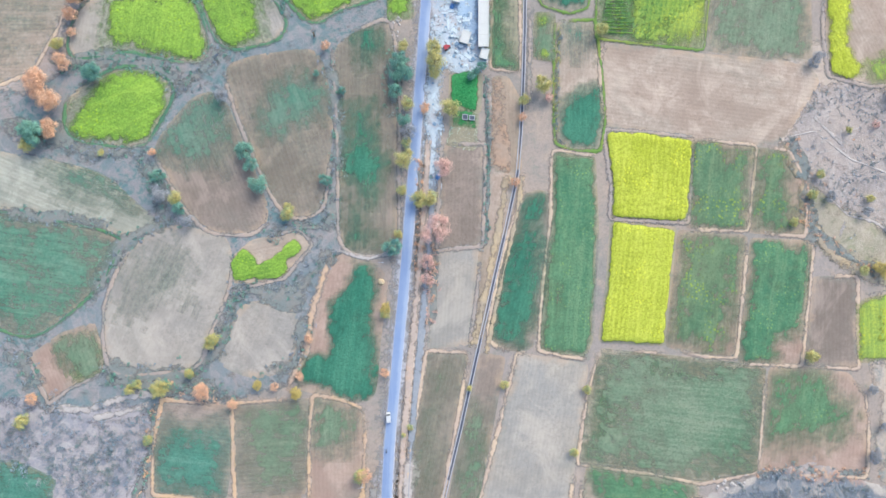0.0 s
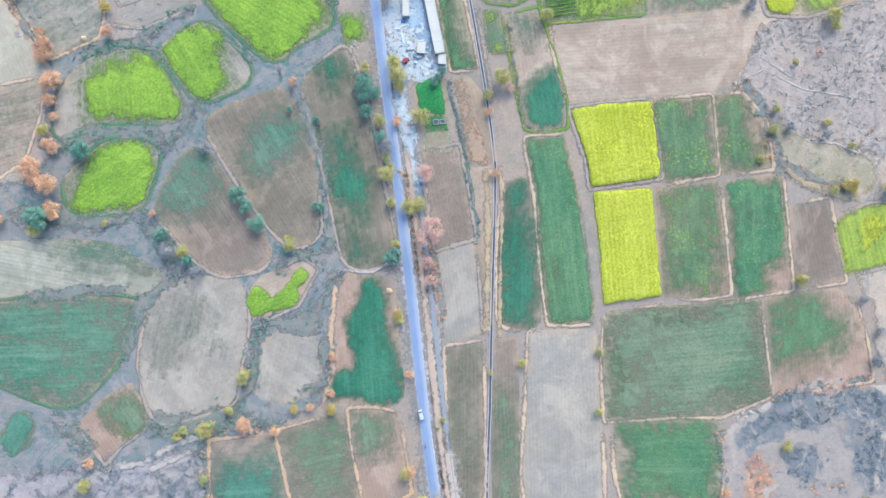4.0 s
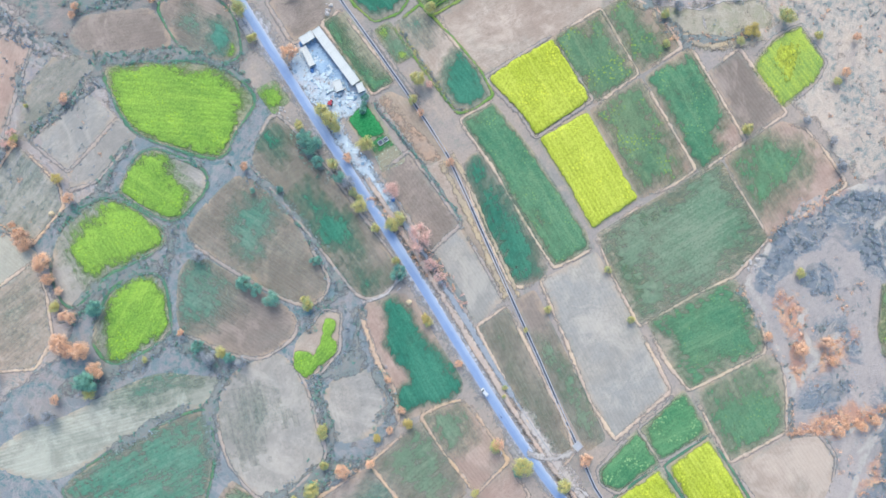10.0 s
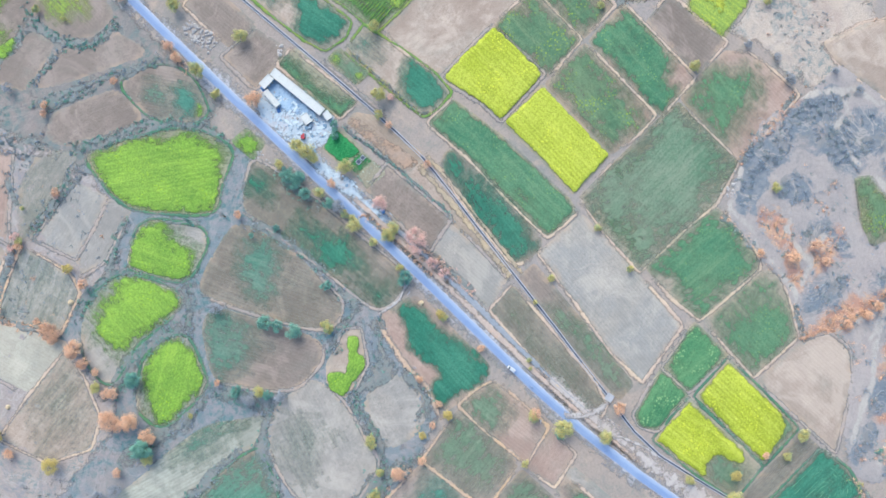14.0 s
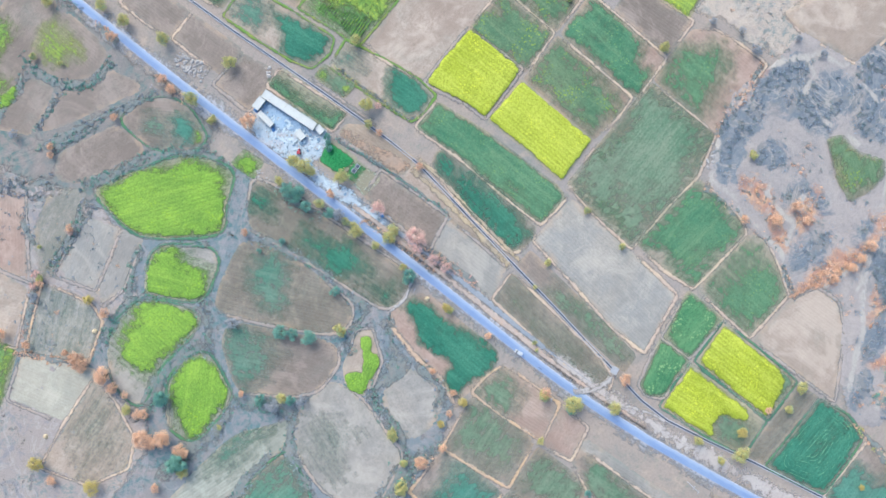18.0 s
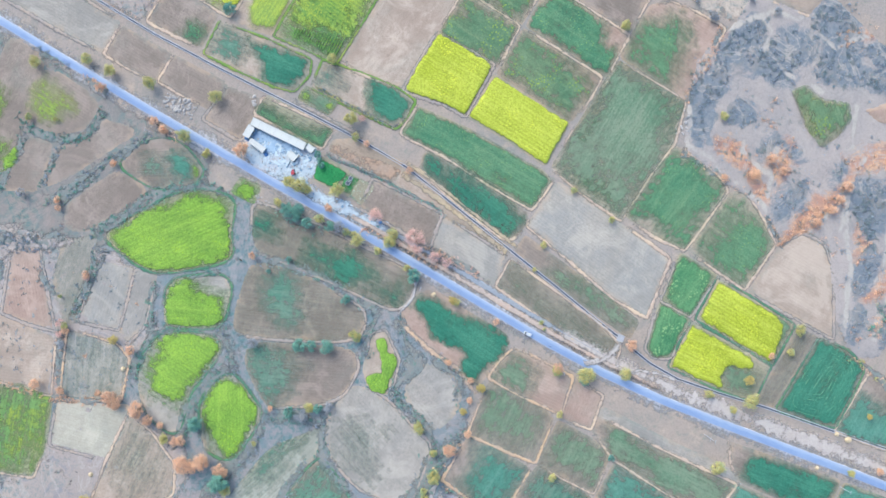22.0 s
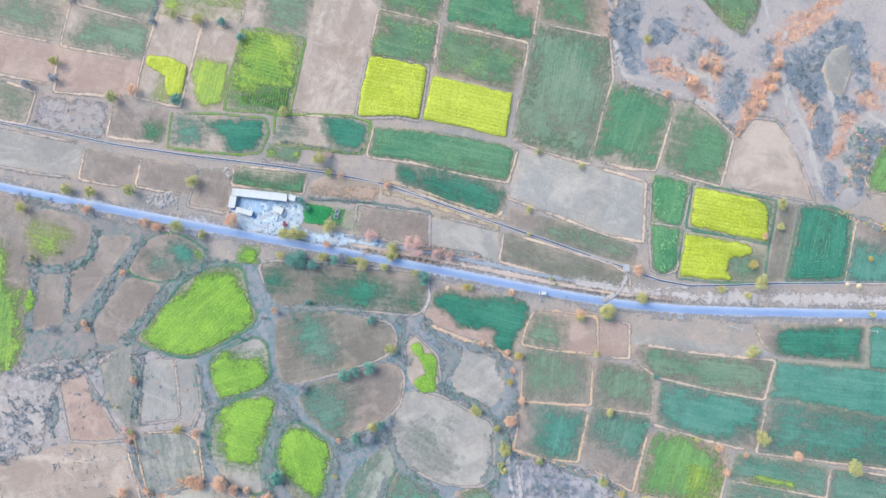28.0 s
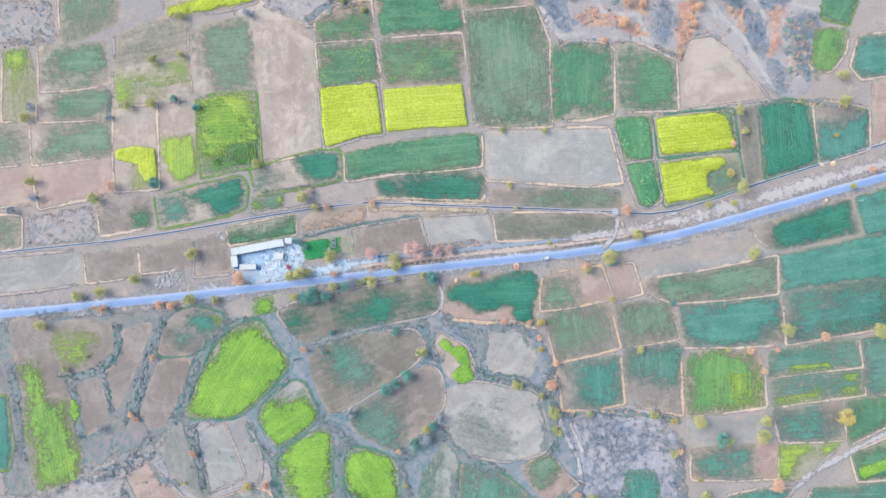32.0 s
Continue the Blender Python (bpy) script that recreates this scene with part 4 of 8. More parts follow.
# ---------------- rough land ----------------
patch("rough_ground", [(-231.6, 154.7), (-51.0, 157.6), (-21.5, 111.9), (-19.1, 75.6), (-18.2, 0.3), (-40.3, -0.7), (-49.5, -25.8), (-56.9, -53.5), (-82.3, -59.8), (-111.5, -61.9), (-110.6, -97.4), (-218.9, -96.8)], SCRUBLAND["damp"], "weedy grey-green earth between the rounded fields", "rough ground", 0.03)
patch("rough_ground", [(140.2, 15.1), (164.4, -0.3), (188.2, 4.0), (262.8, -19.3), (205.4, -104.8), (172.0, -95.9), (163.2, -80.9), (167.6, -63.1), (163.3, -38.2), (174.6, -14.2)], SCRUBLAND["pale"], "pale eroded scrubland with scattered bushes", "rough ground", 0.03, 0.08)
patch("rough_ground", [(-109.0, -58.3), (-109.4, -77.5), (-120.7, -104.1), (-126.6, -118.9), (-141.3, -120.8), (-159.2, -114.2), (-190.5, -111.3), (-179.6, -51.2), (-149.3, -60.2), (-123.2, -57.2)], SCRUBLAND["ravine"], "grey scrubland with shallow gullies", "rough ground", 0.03, 0.08)
patch("rough_ground", [(-208.6, -53.3), (-154.2, -55.5), (-135.0, -63.9), (-111.5, -60.8), (-111.5, -93.2), (-110.1, -113.9), (-205.8, -113.2)], SCRUBLAND["ravine"], "grey scrubland with shallow gullies", "rough ground", 0.03, 0.08)
patch("rough_ground", [(-115.4, 231.0), (-78.9, 172.2), (-75.4, 156.0), (-76.3, 138.8), (-78.3, 120.9), (-104.7, 115.8), (-130.3, 109.5), (-147.6, 126.8), (-158.1, 143.5), (-180.2, 189.5)], SCRUBLAND["mauve"], "mauve-grey rough pasture with bushes", "rough ground", 0.03, 0.08)
patch("rough_ground", [(-84.8, 311.4), (-97.6, 241.2), (-89.7, 213.6), (-76.5, 162.1), (-73.7, 142.0), (-100.5, 101.4), (-125.5, 109.3), (-162.7, 112.9), (-125.6, 318.6)], SCRUBLAND["mauve"], "mauve-grey rough pasture with bushes", "rough ground", 0.03, 0.08)
patch("rough_ground", [(57.6, 221.6), (56.5, 181.2), (34.5, 182.6), (39.2, 224.9)], SCRUBLAND["mauve"], "stony grey waste plot", "rough ground", 0.03, 0.08)
patch("rough_ground", [(181.9, 214.2), (176.3, 185.3), (149.9, 185.1), (152.0, 199.7), (154.8, 219.0), (162.6, 250.9), (188.2, 246.3)], SCRUBLAND["mauve"], "grey waste ground with thorn bushes", "rough ground", 0.03, 0.08)
patch("rough_ground", [(-197.9, 154.7), (-180.4, 105.9), (-177.7, 91.1), (-198.3, 97.9), (-211.4, 92.9), (-235.2, 130.8)], SCRUBLAND["mauve"], "rough grey pasture", "rough ground", 0.03, 0.08)

THICKETS, GULLIES = [], []
BLUE, RUSTY, GREY = ["thicket", "thicket", "scrub"], ["rust", "orange", "rust", "scrub"], ["thicket", "grey", "scrub"]
THICKETS.append(([(102.4, -98.0), (129.3, -83.9), (142.8, -88.6), (156.5, -90.7), (153.2, -96.8), (144.1, -97.2), (135.5, -101.6), (127.4, -97.9), (120.5, -93.9), (110.6, -101.3), (102.7, -101.7)], 0.16, BLUE))
THICKETS.append(([(158.2, -91.0), (172.6, -97.5), (173.2, -104.8), (165.4, -107.6), (170.2, -111.2), (176.5, -117.1), (180.3, -124.3), (178.1, -131.8), (168.3, -136.9), (160.7, -128.5), (148.9, -129.9), (147.6, -121.4), (148.1, -110.3), (153.2, -102.2)], 0.16, BLUE))
THICKETS.append(([(184.7, -123.6), (201.3, -125.7), (209.0, -134.1), (196.2, -142.3), (186.7, -136.5), (182.9, -129.3)], 0.16, BLUE))
THICKETS.append(([(163.8, -134.5), (174.3, -136.6), (170.2, -143.5), (167.9, -153.9), (176.2, -163.5), (177.5, -172.0), (168.9, -176.4), (162.5, -158.3), (158.4, -148.1), (159.7, -138.2)], 0.16, BLUE))
THICKETS.append(([(125.7, -106.8), (133.2, -108.9), (134.5, -117.4), (131.2, -121.4), (125.3, -120.7), (121.6, -114.9), (120.9, -109.3)], 0.16, BLUE))
THICKETS.append(([(113.6, -127.7), (121.3, -130.7), (125.1, -134.7), (123.4, -138.8), (112.1, -133.9), (108.9, -130.8)], 0.16, BLUE))
THICKETS.append(([(121.0, -141.6), (127.1, -147.6), (120.4, -149.5), (115.7, -146.6)], 0.16, BLUE))
THICKETS.append(([(125.6, -168.3), (129.3, -172.4), (117.0, -172.8), (112.8, -170.2)], 0.16, BLUE))
THICKETS.append(([(108.3, -150.9), (112.3, -158.3), (99.0, -160.6), (84.3, -155.4), (84.7, -148.0), (95.1, -145.8), (99.6, -150.4)], 0.16, BLUE))
THICKETS.append(([(121.5, -182.3), (123.3, -200.0), (108.6, -199.1), (96.9, -196.9), (100.1, -190.0), (108.0, -183.1)], 0.16, BLUE))
THICKETS.append(([(122.4, -216.0), (121.9, -223.4), (107.1, -225.2), (102.9, -217.9), (110.4, -216.8)], 0.16, BLUE))
THICKETS.append(([(102.2, -207.7), (102.9, -217.9), (95.5, -221.8), (92.9, -213.0), (94.7, -208.5)], 0.16, BLUE))
THICKETS.append(([(96.8, -198.5), (90.4, -207.0), (78.4, -209.1), (66.9, -204.1), (74.7, -198.7), (86.6, -197.9)], 0.16, BLUE))
THICKETS.append(([(63.7, -205.4), (63.3, -212.5), (57.2, -215.2), (45.8, -213.0), (49.0, -205.8)], 0.16, BLUE))
THICKETS.append(([(82.0, -222.5), (88.8, -234.6), (82.5, -241.3), (76.7, -239.7), (71.1, -233.6), (59.5, -229.8), (49.1, -233.5), (47.9, -226.3), (59.9, -222.4), (73.3, -222.0)], 0.16, BLUE))
THICKETS.append(([(182.0, -151.3), (193.4, -163.7), (192.1, -173.5), (177.5, -172.0), (177.2, -162.9)], 0.16, BLUE))
THICKETS.append(([(109.8, -105.9), (114.1, -114.1), (111.4, -123.5), (102.9, -134.0), (97.8, -133.5), (99.0, -126.8), (103.8, -118.3), (106.5, -108.9)], 0.1, RUSTY))
THICKETS.append(([(112.1, -133.9), (125.1, -137.9), (123.9, -144.6), (110.5, -148.4), (104.2, -142.5), (107.3, -136.4)], 0.1, RUSTY))
THICKETS.append(([(100.3, -132.2), (98.2, -142.7), (91.5, -144.6), (92.4, -137.9)], 0.1, RUSTY))
THICKETS.append(([(181.9, -135.8), (188.0, -141.9), (196.9, -152.7), (199.4, -160.6), (189.6, -156.5), (178.2, -144.1), (179.4, -140.3)], 0.1, RUSTY))
THICKETS.append(([(77.0, -156.2), (91.6, -158.6), (103.2, -163.6), (108.7, -171.4), (123.3, -173.7), (124.4, -181.2), (112.5, -180.5), (102.5, -175.3), (86.7, -168.5), (78.0, -160.9)], 0.1, RUSTY))
THICKETS.append(([(101.8, -187.0), (100.0, -192.8), (93.4, -204.1), (84.6, -205.1), (74.6, -200.2), (85.1, -196.2), (97.3, -189.8)], 0.1, RUSTY))
THICKETS.append(([(68.3, -206.9), (81.1, -210.8), (94.4, -213.1), (95.7, -218.7), (89.6, -221.4), (78.0, -216.4), (69.1, -214.4)], 0.1, RUSTY))
THICKETS.append(([(104.5, -216.5), (107.0, -228.3), (99.3, -230.6), (96.8, -220.3)], 0.1, RUSTY))
THICKETS.append(([(121.9, -223.4), (121.2, -235.0), (109.3, -235.8), (108.1, -229.9)], 0.1, RUSTY))
THICKETS.append(([(73.2, -224.8), (71.3, -230.5), (62.3, -230.0), (62.7, -222.6)], 0.1, RUSTY))
THICKETS.append(([(131.3, -84.5), (150.6, -85.8), (160.0, -88.8), (158.2, -91.0), (143.3, -89.6), (130.4, -87.1)], 0.1, RUSTY))
THICKETS.append(([(-117.8, -88.6), (-127.6, -115.5), (-143.8, -117.1), (-136.5, -94.6)], 0.08, GREY))
THICKETS.append(([(-145.4, -68.1), (-116.0, -66.1), (-113.3, -89.1), (-138.3, -91.0)], 0.08, GREY))
THICKETS.append(([(-179.0, -63.8), (-153.8, -68.1), (-155.4, -79.5), (-178.4, -78.4)], 0.08, GREY))
THICKETS.append(([(172.5, -155.0), (173.2, -173.1), (176.8, -190.4), (185.4, -206.0), (176.9, -208.6), (165.9, -175.4), (165.8, -163.2)], 0.12, BLUE))
THICKETS.append(([(119.5, -183.7), (141.3, -203.8), (143.1, -219.1), (123.4, -225.2), (110.7, -204.8), (93.1, -198.0), (107.4, -184.4)], 0.14, BLUE))
THICKETS.append(([(183.4, -170.0), (193.6, -187.6), (193.9, -203.4), (181.4, -191.4), (177.3, -178.0)], 0.1, RUSTY))
THICKETS.append(([(127.3, -169.1), (136.4, -178.5), (146.5, -190.6), (158.3, -198.6), (160.5, -210.7), (143.5, -200.7), (129.7, -186.6), (122.0, -176.8)], 0.1, RUSTY))
THICKETS.append(([(124.4, -83.1), (141.7, -87.8), (155.7, -89.4), (164.0, -92.7), (175.3, -103.9), (161.1, -110.4), (152.9, -110.2), (145.6, -103.1), (149.7, -96.0), (136.1, -100.6), (123.5, -101.3), (114.8, -103.0), (106.1, -104.8), (103.1, -96.9), (112.7, -88.2)], 0.1, BLUE))
THICKETS.append(([(182.7, -125.3), (195.6, -130.8), (212.0, -136.9), (167.9, -161.7), (166.2, -147.4), (163.1, -136.4), (175.7, -135.7)], 0.1, BLUE))
THICKETS.append(([(115.0, -176.3), (124.5, -178.8), (125.3, -185.7), (94.9, -202.8), (99.0, -193.2), (104.6, -180.5)], 0.1, BLUE))
GULLIES.append([(175.2, -102.5), (170.8, -109.3), (164.7, -109.3), (156.2, -110.9)])
GULLIES.append([(154.5, -128.5), (155.6, -122.0), (159.3, -116.9)])
GULLIES.append([(180.4, -130.6), (176.9, -141.6), (184.5, -146.9), (190.8, -155.9), (195.1, -162.8)])
GULLIES.append([(157.5, -85.3), (165.6, -90.3), (173.1, -97.2), (180.8, -105.6), (182.1, -117.3), (185.4, -121.7)])
GULLIES.append([(132.5, -178.3), (119.5, -177.5), (104.4, -180.9), (94.6, -182.9)])
GULLIES.append([(155.6, -163.4), (145.2, -166.6), (134.7, -170.5)])
GULLIES.append([(118.6, -87.3), (106.5, -93.6), (100.1, -93.8), (99.3, -109.8), (88.6, -124.6)])
GULLIES.append([(155.8, -137.1), (153.7, -144.5)])
GULLIES.append([(114.3, -120.4), (110.1, -121.0), (104.2, -136.5), (109.0, -137.1)])
GULLIES.append([(93.5, -125.0), (89.7, -142.4), (73.8, -157.6)])
GULLIES.append([(118.2, -136.6), (107.4, -139.1), (94.1, -142.7)])
GULLIES.append([(105.2, -177.0), (93.6, -172.0), (86.7, -168.5)])
GULLIES.append([(122.9, -205.8), (108.4, -203.5), (100.7, -206.1), (85.8, -211.1), (78.4, -209.1)])
GULLIES.append([(82.0, -222.5), (73.5, -218.9), (63.0, -218.3), (51.3, -221.9)])
GULLIES.append([(106.5, -181.4), (94.4, -186.6), (79.2, -195.9), (63.9, -200.8), (52.1, -206.0)])
GULLIES.append([(93.6, -227.5), (88.8, -235.8), (86.2, -241.5)])


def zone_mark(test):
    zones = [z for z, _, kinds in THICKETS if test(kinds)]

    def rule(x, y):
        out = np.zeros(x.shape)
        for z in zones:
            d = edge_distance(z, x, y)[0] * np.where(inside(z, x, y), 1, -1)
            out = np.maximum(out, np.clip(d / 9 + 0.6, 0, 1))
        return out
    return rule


def gully_mark(x, y):
    out = np.zeros(x.shape)
    for line in GULLIES:
        d = edge_distance(list(line) + list(line)[::-1], x, y)[0]
        out = np.maximum(out, 0.95 - (d + 0.9 * fnoise(x, y, 0.05, 3)) / 2.6)
    return out


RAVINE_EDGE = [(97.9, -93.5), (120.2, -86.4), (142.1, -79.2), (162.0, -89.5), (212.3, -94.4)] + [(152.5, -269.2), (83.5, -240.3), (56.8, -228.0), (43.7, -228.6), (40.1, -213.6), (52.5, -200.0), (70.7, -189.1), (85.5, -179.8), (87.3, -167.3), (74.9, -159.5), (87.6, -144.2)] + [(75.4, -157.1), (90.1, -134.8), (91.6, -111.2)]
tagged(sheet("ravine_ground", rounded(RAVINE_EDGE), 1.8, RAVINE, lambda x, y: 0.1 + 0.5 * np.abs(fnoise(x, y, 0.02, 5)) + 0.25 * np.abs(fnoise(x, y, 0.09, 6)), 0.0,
             {"thicket_floor": zone_mark(lambda k: k[0] == "thicket"), "rust": zone_mark(lambda k: k[0] == "rust"), "gully": gully_mark, "wild": zone_mark(lambda k: True)}), "grey ravine land with rusty outcrops and gullies", "rough ground", kind="structure")

patch("rough_ground", [(133.0, 84.0), (250.0, 84.0), (250.0, -20.0), (181.0, -13.0), (164.7, -15.0), (138.0, 8.0), (131.0, 44.0)], SCRUBLAND["pale"], "pale tan earth round the stony scrub", "rough ground", 0.03, 0.05)
patch("rough_ground", [(147.6, 69.0), (174.1, 66.0), (198.0, 69.0), (262.0, 52.0), (236.0, -8.0), (183.0, 0.5), (168.6, 10.5), (159.4, 12.4), (146.0, 22.4), (137.0, 28.8), (131.5, 44.4), (141.7, 57.3)], SCRUBLAND["stony"], "mauve-grey stony scrub with small bushes", "rough ground", 0.06, 0.08)
patch("rough_ground", [(139.7, 28.6), (147.0, 26.4), (158.3, 15.8), (168.5, 13.4), (186.9, 1.4), (180.8, -13.9), (164.7, -14.9), (150.2, -4.5), (142.1, 3.6), (137.4, 13.1)], SCRUBLAND["weedy"], "weedy tan grazing ground beside the scrub", "rough ground", 0.08, 0.06)
strip("verge", [(133.4, 43.2), (136.8, 34.6), (141.5, 26.9), (140.5, 13.0), (144.6, 9.0), (152.3, -2.0), (160.7, -8.2)], 2.6, STRAWVERGE, 0.16, "fringe of golden dry grass at a field edge", "verge", 5)
for way, half in (([(147.1, 25.1), (158.3, 13.8), (168.5, 11.4), (182.9, 1.4)], 0.9), ([(146.8, 61.7), (146.5, 52.2), (158.8, 40.1)], 0.9), ([(158.2, 13.1), (154.0, 4.3)], 0.7), ([(133.0, 44.0), (146.0, 47.0), (160.0, 36.0), (176.0, 30.0), (192.0, 24.0)], 0.45)):
    strip("track", way, half, TRACK, 0.14, "pale foot path through the scrub", "track", 5)

patch("rough_ground", [(-104.0, 262.0), (4.0, 262.0), (-2.0, 200.0), (-11.0, 116.0), (-30.0, 116.0), (-78.0, 150.0)], SCRUBLAND["dun"], "dun fallow earth between the plots", "rough ground", 0.03, 0.05)
patch("rough_ground", [(-240.0, 160.0), (-176.0, 138.0), (-146.0, 104.0), (-144.0, 70.0), (-160.0, 58.0), (-240.0, 58.0)], SCRUBLAND["mauve"], "pinkish dry earth round the stubble plots", "rough ground", 0.06, 0.05)
NW_SCRUB = [(-72.0, 155.0), (-79.0, 172.4), (-88.0, 191.0), (-93.0, 216.0), (-99.0, 235.0), (-103.0, 258.0), (-160.0, 262.0), (-152.0, 226.0), (-136.0, 196.0), (-99.5, 192.6), (-87.0, 168.0)]
patch("rough_ground", NW_SCRUB, SCRUBLAND["stony"], "mauve-grey scrub with thorn bushes and pale foot paths", "rough ground", 0.2, 0.08)

# ---------------- fields north-east of the road ----------------
field([(96.7, 43.0), (94.3, 11.8), (65.5, 13.0), (66.5, 24.9), (63.7, 45.9), (78.5, 45.1)], "olive", "mustard field in full yellow flower", [("mustard", None, 1.0, 1.0)], "grey")
field([(89.6, 7.8), (84.4, -36.0), (60.6, -34.5), (63.7, -13.6), (65.7, 10.7)], "olive", "mustard field in full yellow flower", [("mustard", None, 1.0, 1.0)], "grey")
field([(97.9, 42.3), (121.8, 40.2), (117.7, 8.6), (95.2, 9.4)], "pink", "small green wheat field on brown soil", [("flowered", None, 0.95, 5)], "tan")
field([(122.9, 39.4), (135.0, 38.1), (141.6, 25.1), (140.2, 6.7), (119.7, 7.7)], "pink", "half-bare field with thin green crop", [("flowered", [(123.1, 38.9), (131.0, 38.5), (133.8, 20.6), (139.2, 10.7), (139.1, 6.9), (119.7, 7.7)], 0.8, 6)], "tan")
field([(92.1, 6.7), (117.4, 4.8), (111.9, -40.4), (99.1, -39.8), (86.5, -36.5)], "pink", "wheat field flecked with yellow flowers", [("flowered", [(92.5, 5.9), (116.5, 4.2), (112.8, -19.1), (105.9, -34.4), (99.1, -39.1), (88.3, -34.4)], 0.85, 6)], "tan")
field([(120.5, 3.7), (143.2, 2.7), (139.1, -31.1), (137.4, -43.7), (114.5, -42.6)], "pink", "green wheat field with a bare corner", [("green", [(120.4, 3.3), (142.7, 2.0), (139.2, -27.8), (132.4, -31.1), (126.2, -34.4), (125.9, -43.1), (114.9, -42.2)], 1.05, 4)], "tan")
field([(144.3, -11.4), (160.2, -11.4), (159.5, -44.8), (140.5, -43.7), (141.9, -25.7)], "brown", "bare brown ploughed field", (), "tan")
field([(161.3, -20.6), (176.7, -16.8), (188.7, -19.0), (187.4, -37.9), (179.8, -41.4), (161.4, -42.5)], "olive", "pale mustard field in thin flower", [("patchy", None, 1.1, 1.0), ("mustard", [(166.0, -22.0), (178.0, -18.0), (186.0, -24.0), (178.0, -34.0), (168.0, -38.0)], 0.6, 6)], "grey")
field([(61.0, -39.1), (123.2, -45.6), (119.2, -84.2), (98.2, -88.0), (78.7, -84.1), (52.1, -81.0), (56.3, -55.9)], "tan", "broad thin wheat field with bare patches", [("dull", [(65.2, -39.8), (122.1, -45.6), (118.3, -83.8), (98.2, -87.1), (76.5, -83.2), (59.2, -80.4), (64.9, -60.2), (61.8, -45.2)], 0.95, 9), ("green", [(79.4, -40.9), (103.4, -44.1), (112.0, -53.8), (79.1, -55.9), (64.0, -47.3)], 0.55, 8), ("green", None, 0.3, 8), ("green", [(112.0, -46.0), (122.0, -46.0), (118.5, -82.0), (108.0, -84.0)], 0.4, 6)], "tan")
field([(126.7, -46.3), (140.9, -46.3), (156.3, -48.5), (162.0, -57.2), (162.6, -71.1), (161.2, -85.7), (141.9, -85.0), (121.4, -83.8)], "pink", "pinkish field half sown with green wheat", [("green", [(126.7, -46.7), (145.2, -47.4), (151.6, -56.1), (151.2, -69.0), (133.5, -72.1), (124.3, -71.0)], 0.85, 7)], "tan")
field([(55.5, -82.5), (82.6, -86.7), (96.5, -90.2), (95.8, -99.4), (91.6, -117.0), (87.8, -122.7), (52.4, -116.3), (52.2, -100.6)], "tan", "green wheat field with a tan corner", [("green", [(56.9, -83.4), (83.5, -87.5), (96.1, -90.9), (93.1, -103.5), (86.6, -121.0), (54.4, -116.4), (54.3, -107.7), (58.8, -96.2)], 0.95, 5)], "tan")
field([(53.0, -119.9), (72.3, -122.6), (87.7, -126.0), (90.2, -132.0), (84.8, -141.5), (74.0, -155.6), (47.9, -151.9)], "tan", "green wheat field with paler streaks", [("green", [(53.5, -121.0), (74.0, -124.6), (82.9, -128.8), (80.1, -144.3), (73.4, -154.9), (49.1, -150.9)], 0.85, 7)], "tan")
field([(47.4, -155.7), (73.1, -160.1), (84.2, -166.7), (83.9, -178.2), (73.5, -188.1), (56.5, -196.0), (44.3, -202.2)], "tan", "bare tan field with a curved edge", (), "grey")
field([(62.4, 80.4), (81.3, 79.7), (101.5, 76.5), (124.0, 75.1), (144.4, 73.4), (149.1, 66.2), (141.6, 56.6), (135.4, 44.8), (120.9, 41.1), (97.7, 43.7), (65.6, 47.7), (63.0, 56.0)], "tan", "broad bare pinkish-tan ploughed field", (), "tan", width=1.2)
field([(58.1, 35.5), (59.1, 6.7), (56.3, -34.9), (53.6, -40.9), (37.6, -37.9), (39.8, -9.1), (42.7, 13.0), (43.2, 37.7)], "olive", "long dark green wheat field", [("green", None, 1.0, 2)], "tan")
field([(44.6, 88.7), (58.5, 89.9), (60.9, 69.5), (62.1, 50.4), (60.2, 39.9), (51.7, 39.8), (44.6, 42.0), (44.1, 58.1)], "tan", "pale bare strip with a dark green end", [("deep", [(51.9, 61.6), (60.9, 63.9), (61.6, 49.3), (59.7, 40.3), (45.5, 42.9), (45.2, 51.4)], 1.0, 3), ("sparse", [(46.6, 88.7), (56.7, 88.8), (57.7, 78.6), (47.6, 78.5)], 0.5, 5)], "lime")
field([(36.5, 92.7), (42.8, 92.7), (42.4, 75.2), (36.0, 75.9)], "olive", "small weedy green plot with lime clumps", [("dull", None, 0.75, 2), ("patchy", [(36.5, 92.0), (39.4, 92.7), (41.7, 90.4), (40.5, 88.6), (37.2, 87.4)], 0.8, 1.5), ("patchy", [(37.6, 78.6), (40.5, 78.9), (41.3, 77.0), (39.3, 75.4), (37.5, 76.6)], 0.8, 1.5)], None)
field([(53.1, 146.3), (55.6, 121.6), (56.1, 96.9), (49.8, 94.5), (39.3, 97.4), (37.2, 107.0), (36.4, 126.8), (36.9, 146.7)], "tan", "half-bare field with dark green wheat", [("deep", [(52.4, 130.4), (55.2, 98.8), (47.5, 96.2), (39.9, 99.0), (35.7, 111.5), (44.8, 116.4), (49.3, 126.0)], 1.0, 3), ("sparse", [(50.1, 144.3), (51.1, 132.3), (39.5, 131.1), (38.7, 144.4)], 0.8, 4)], "lime")
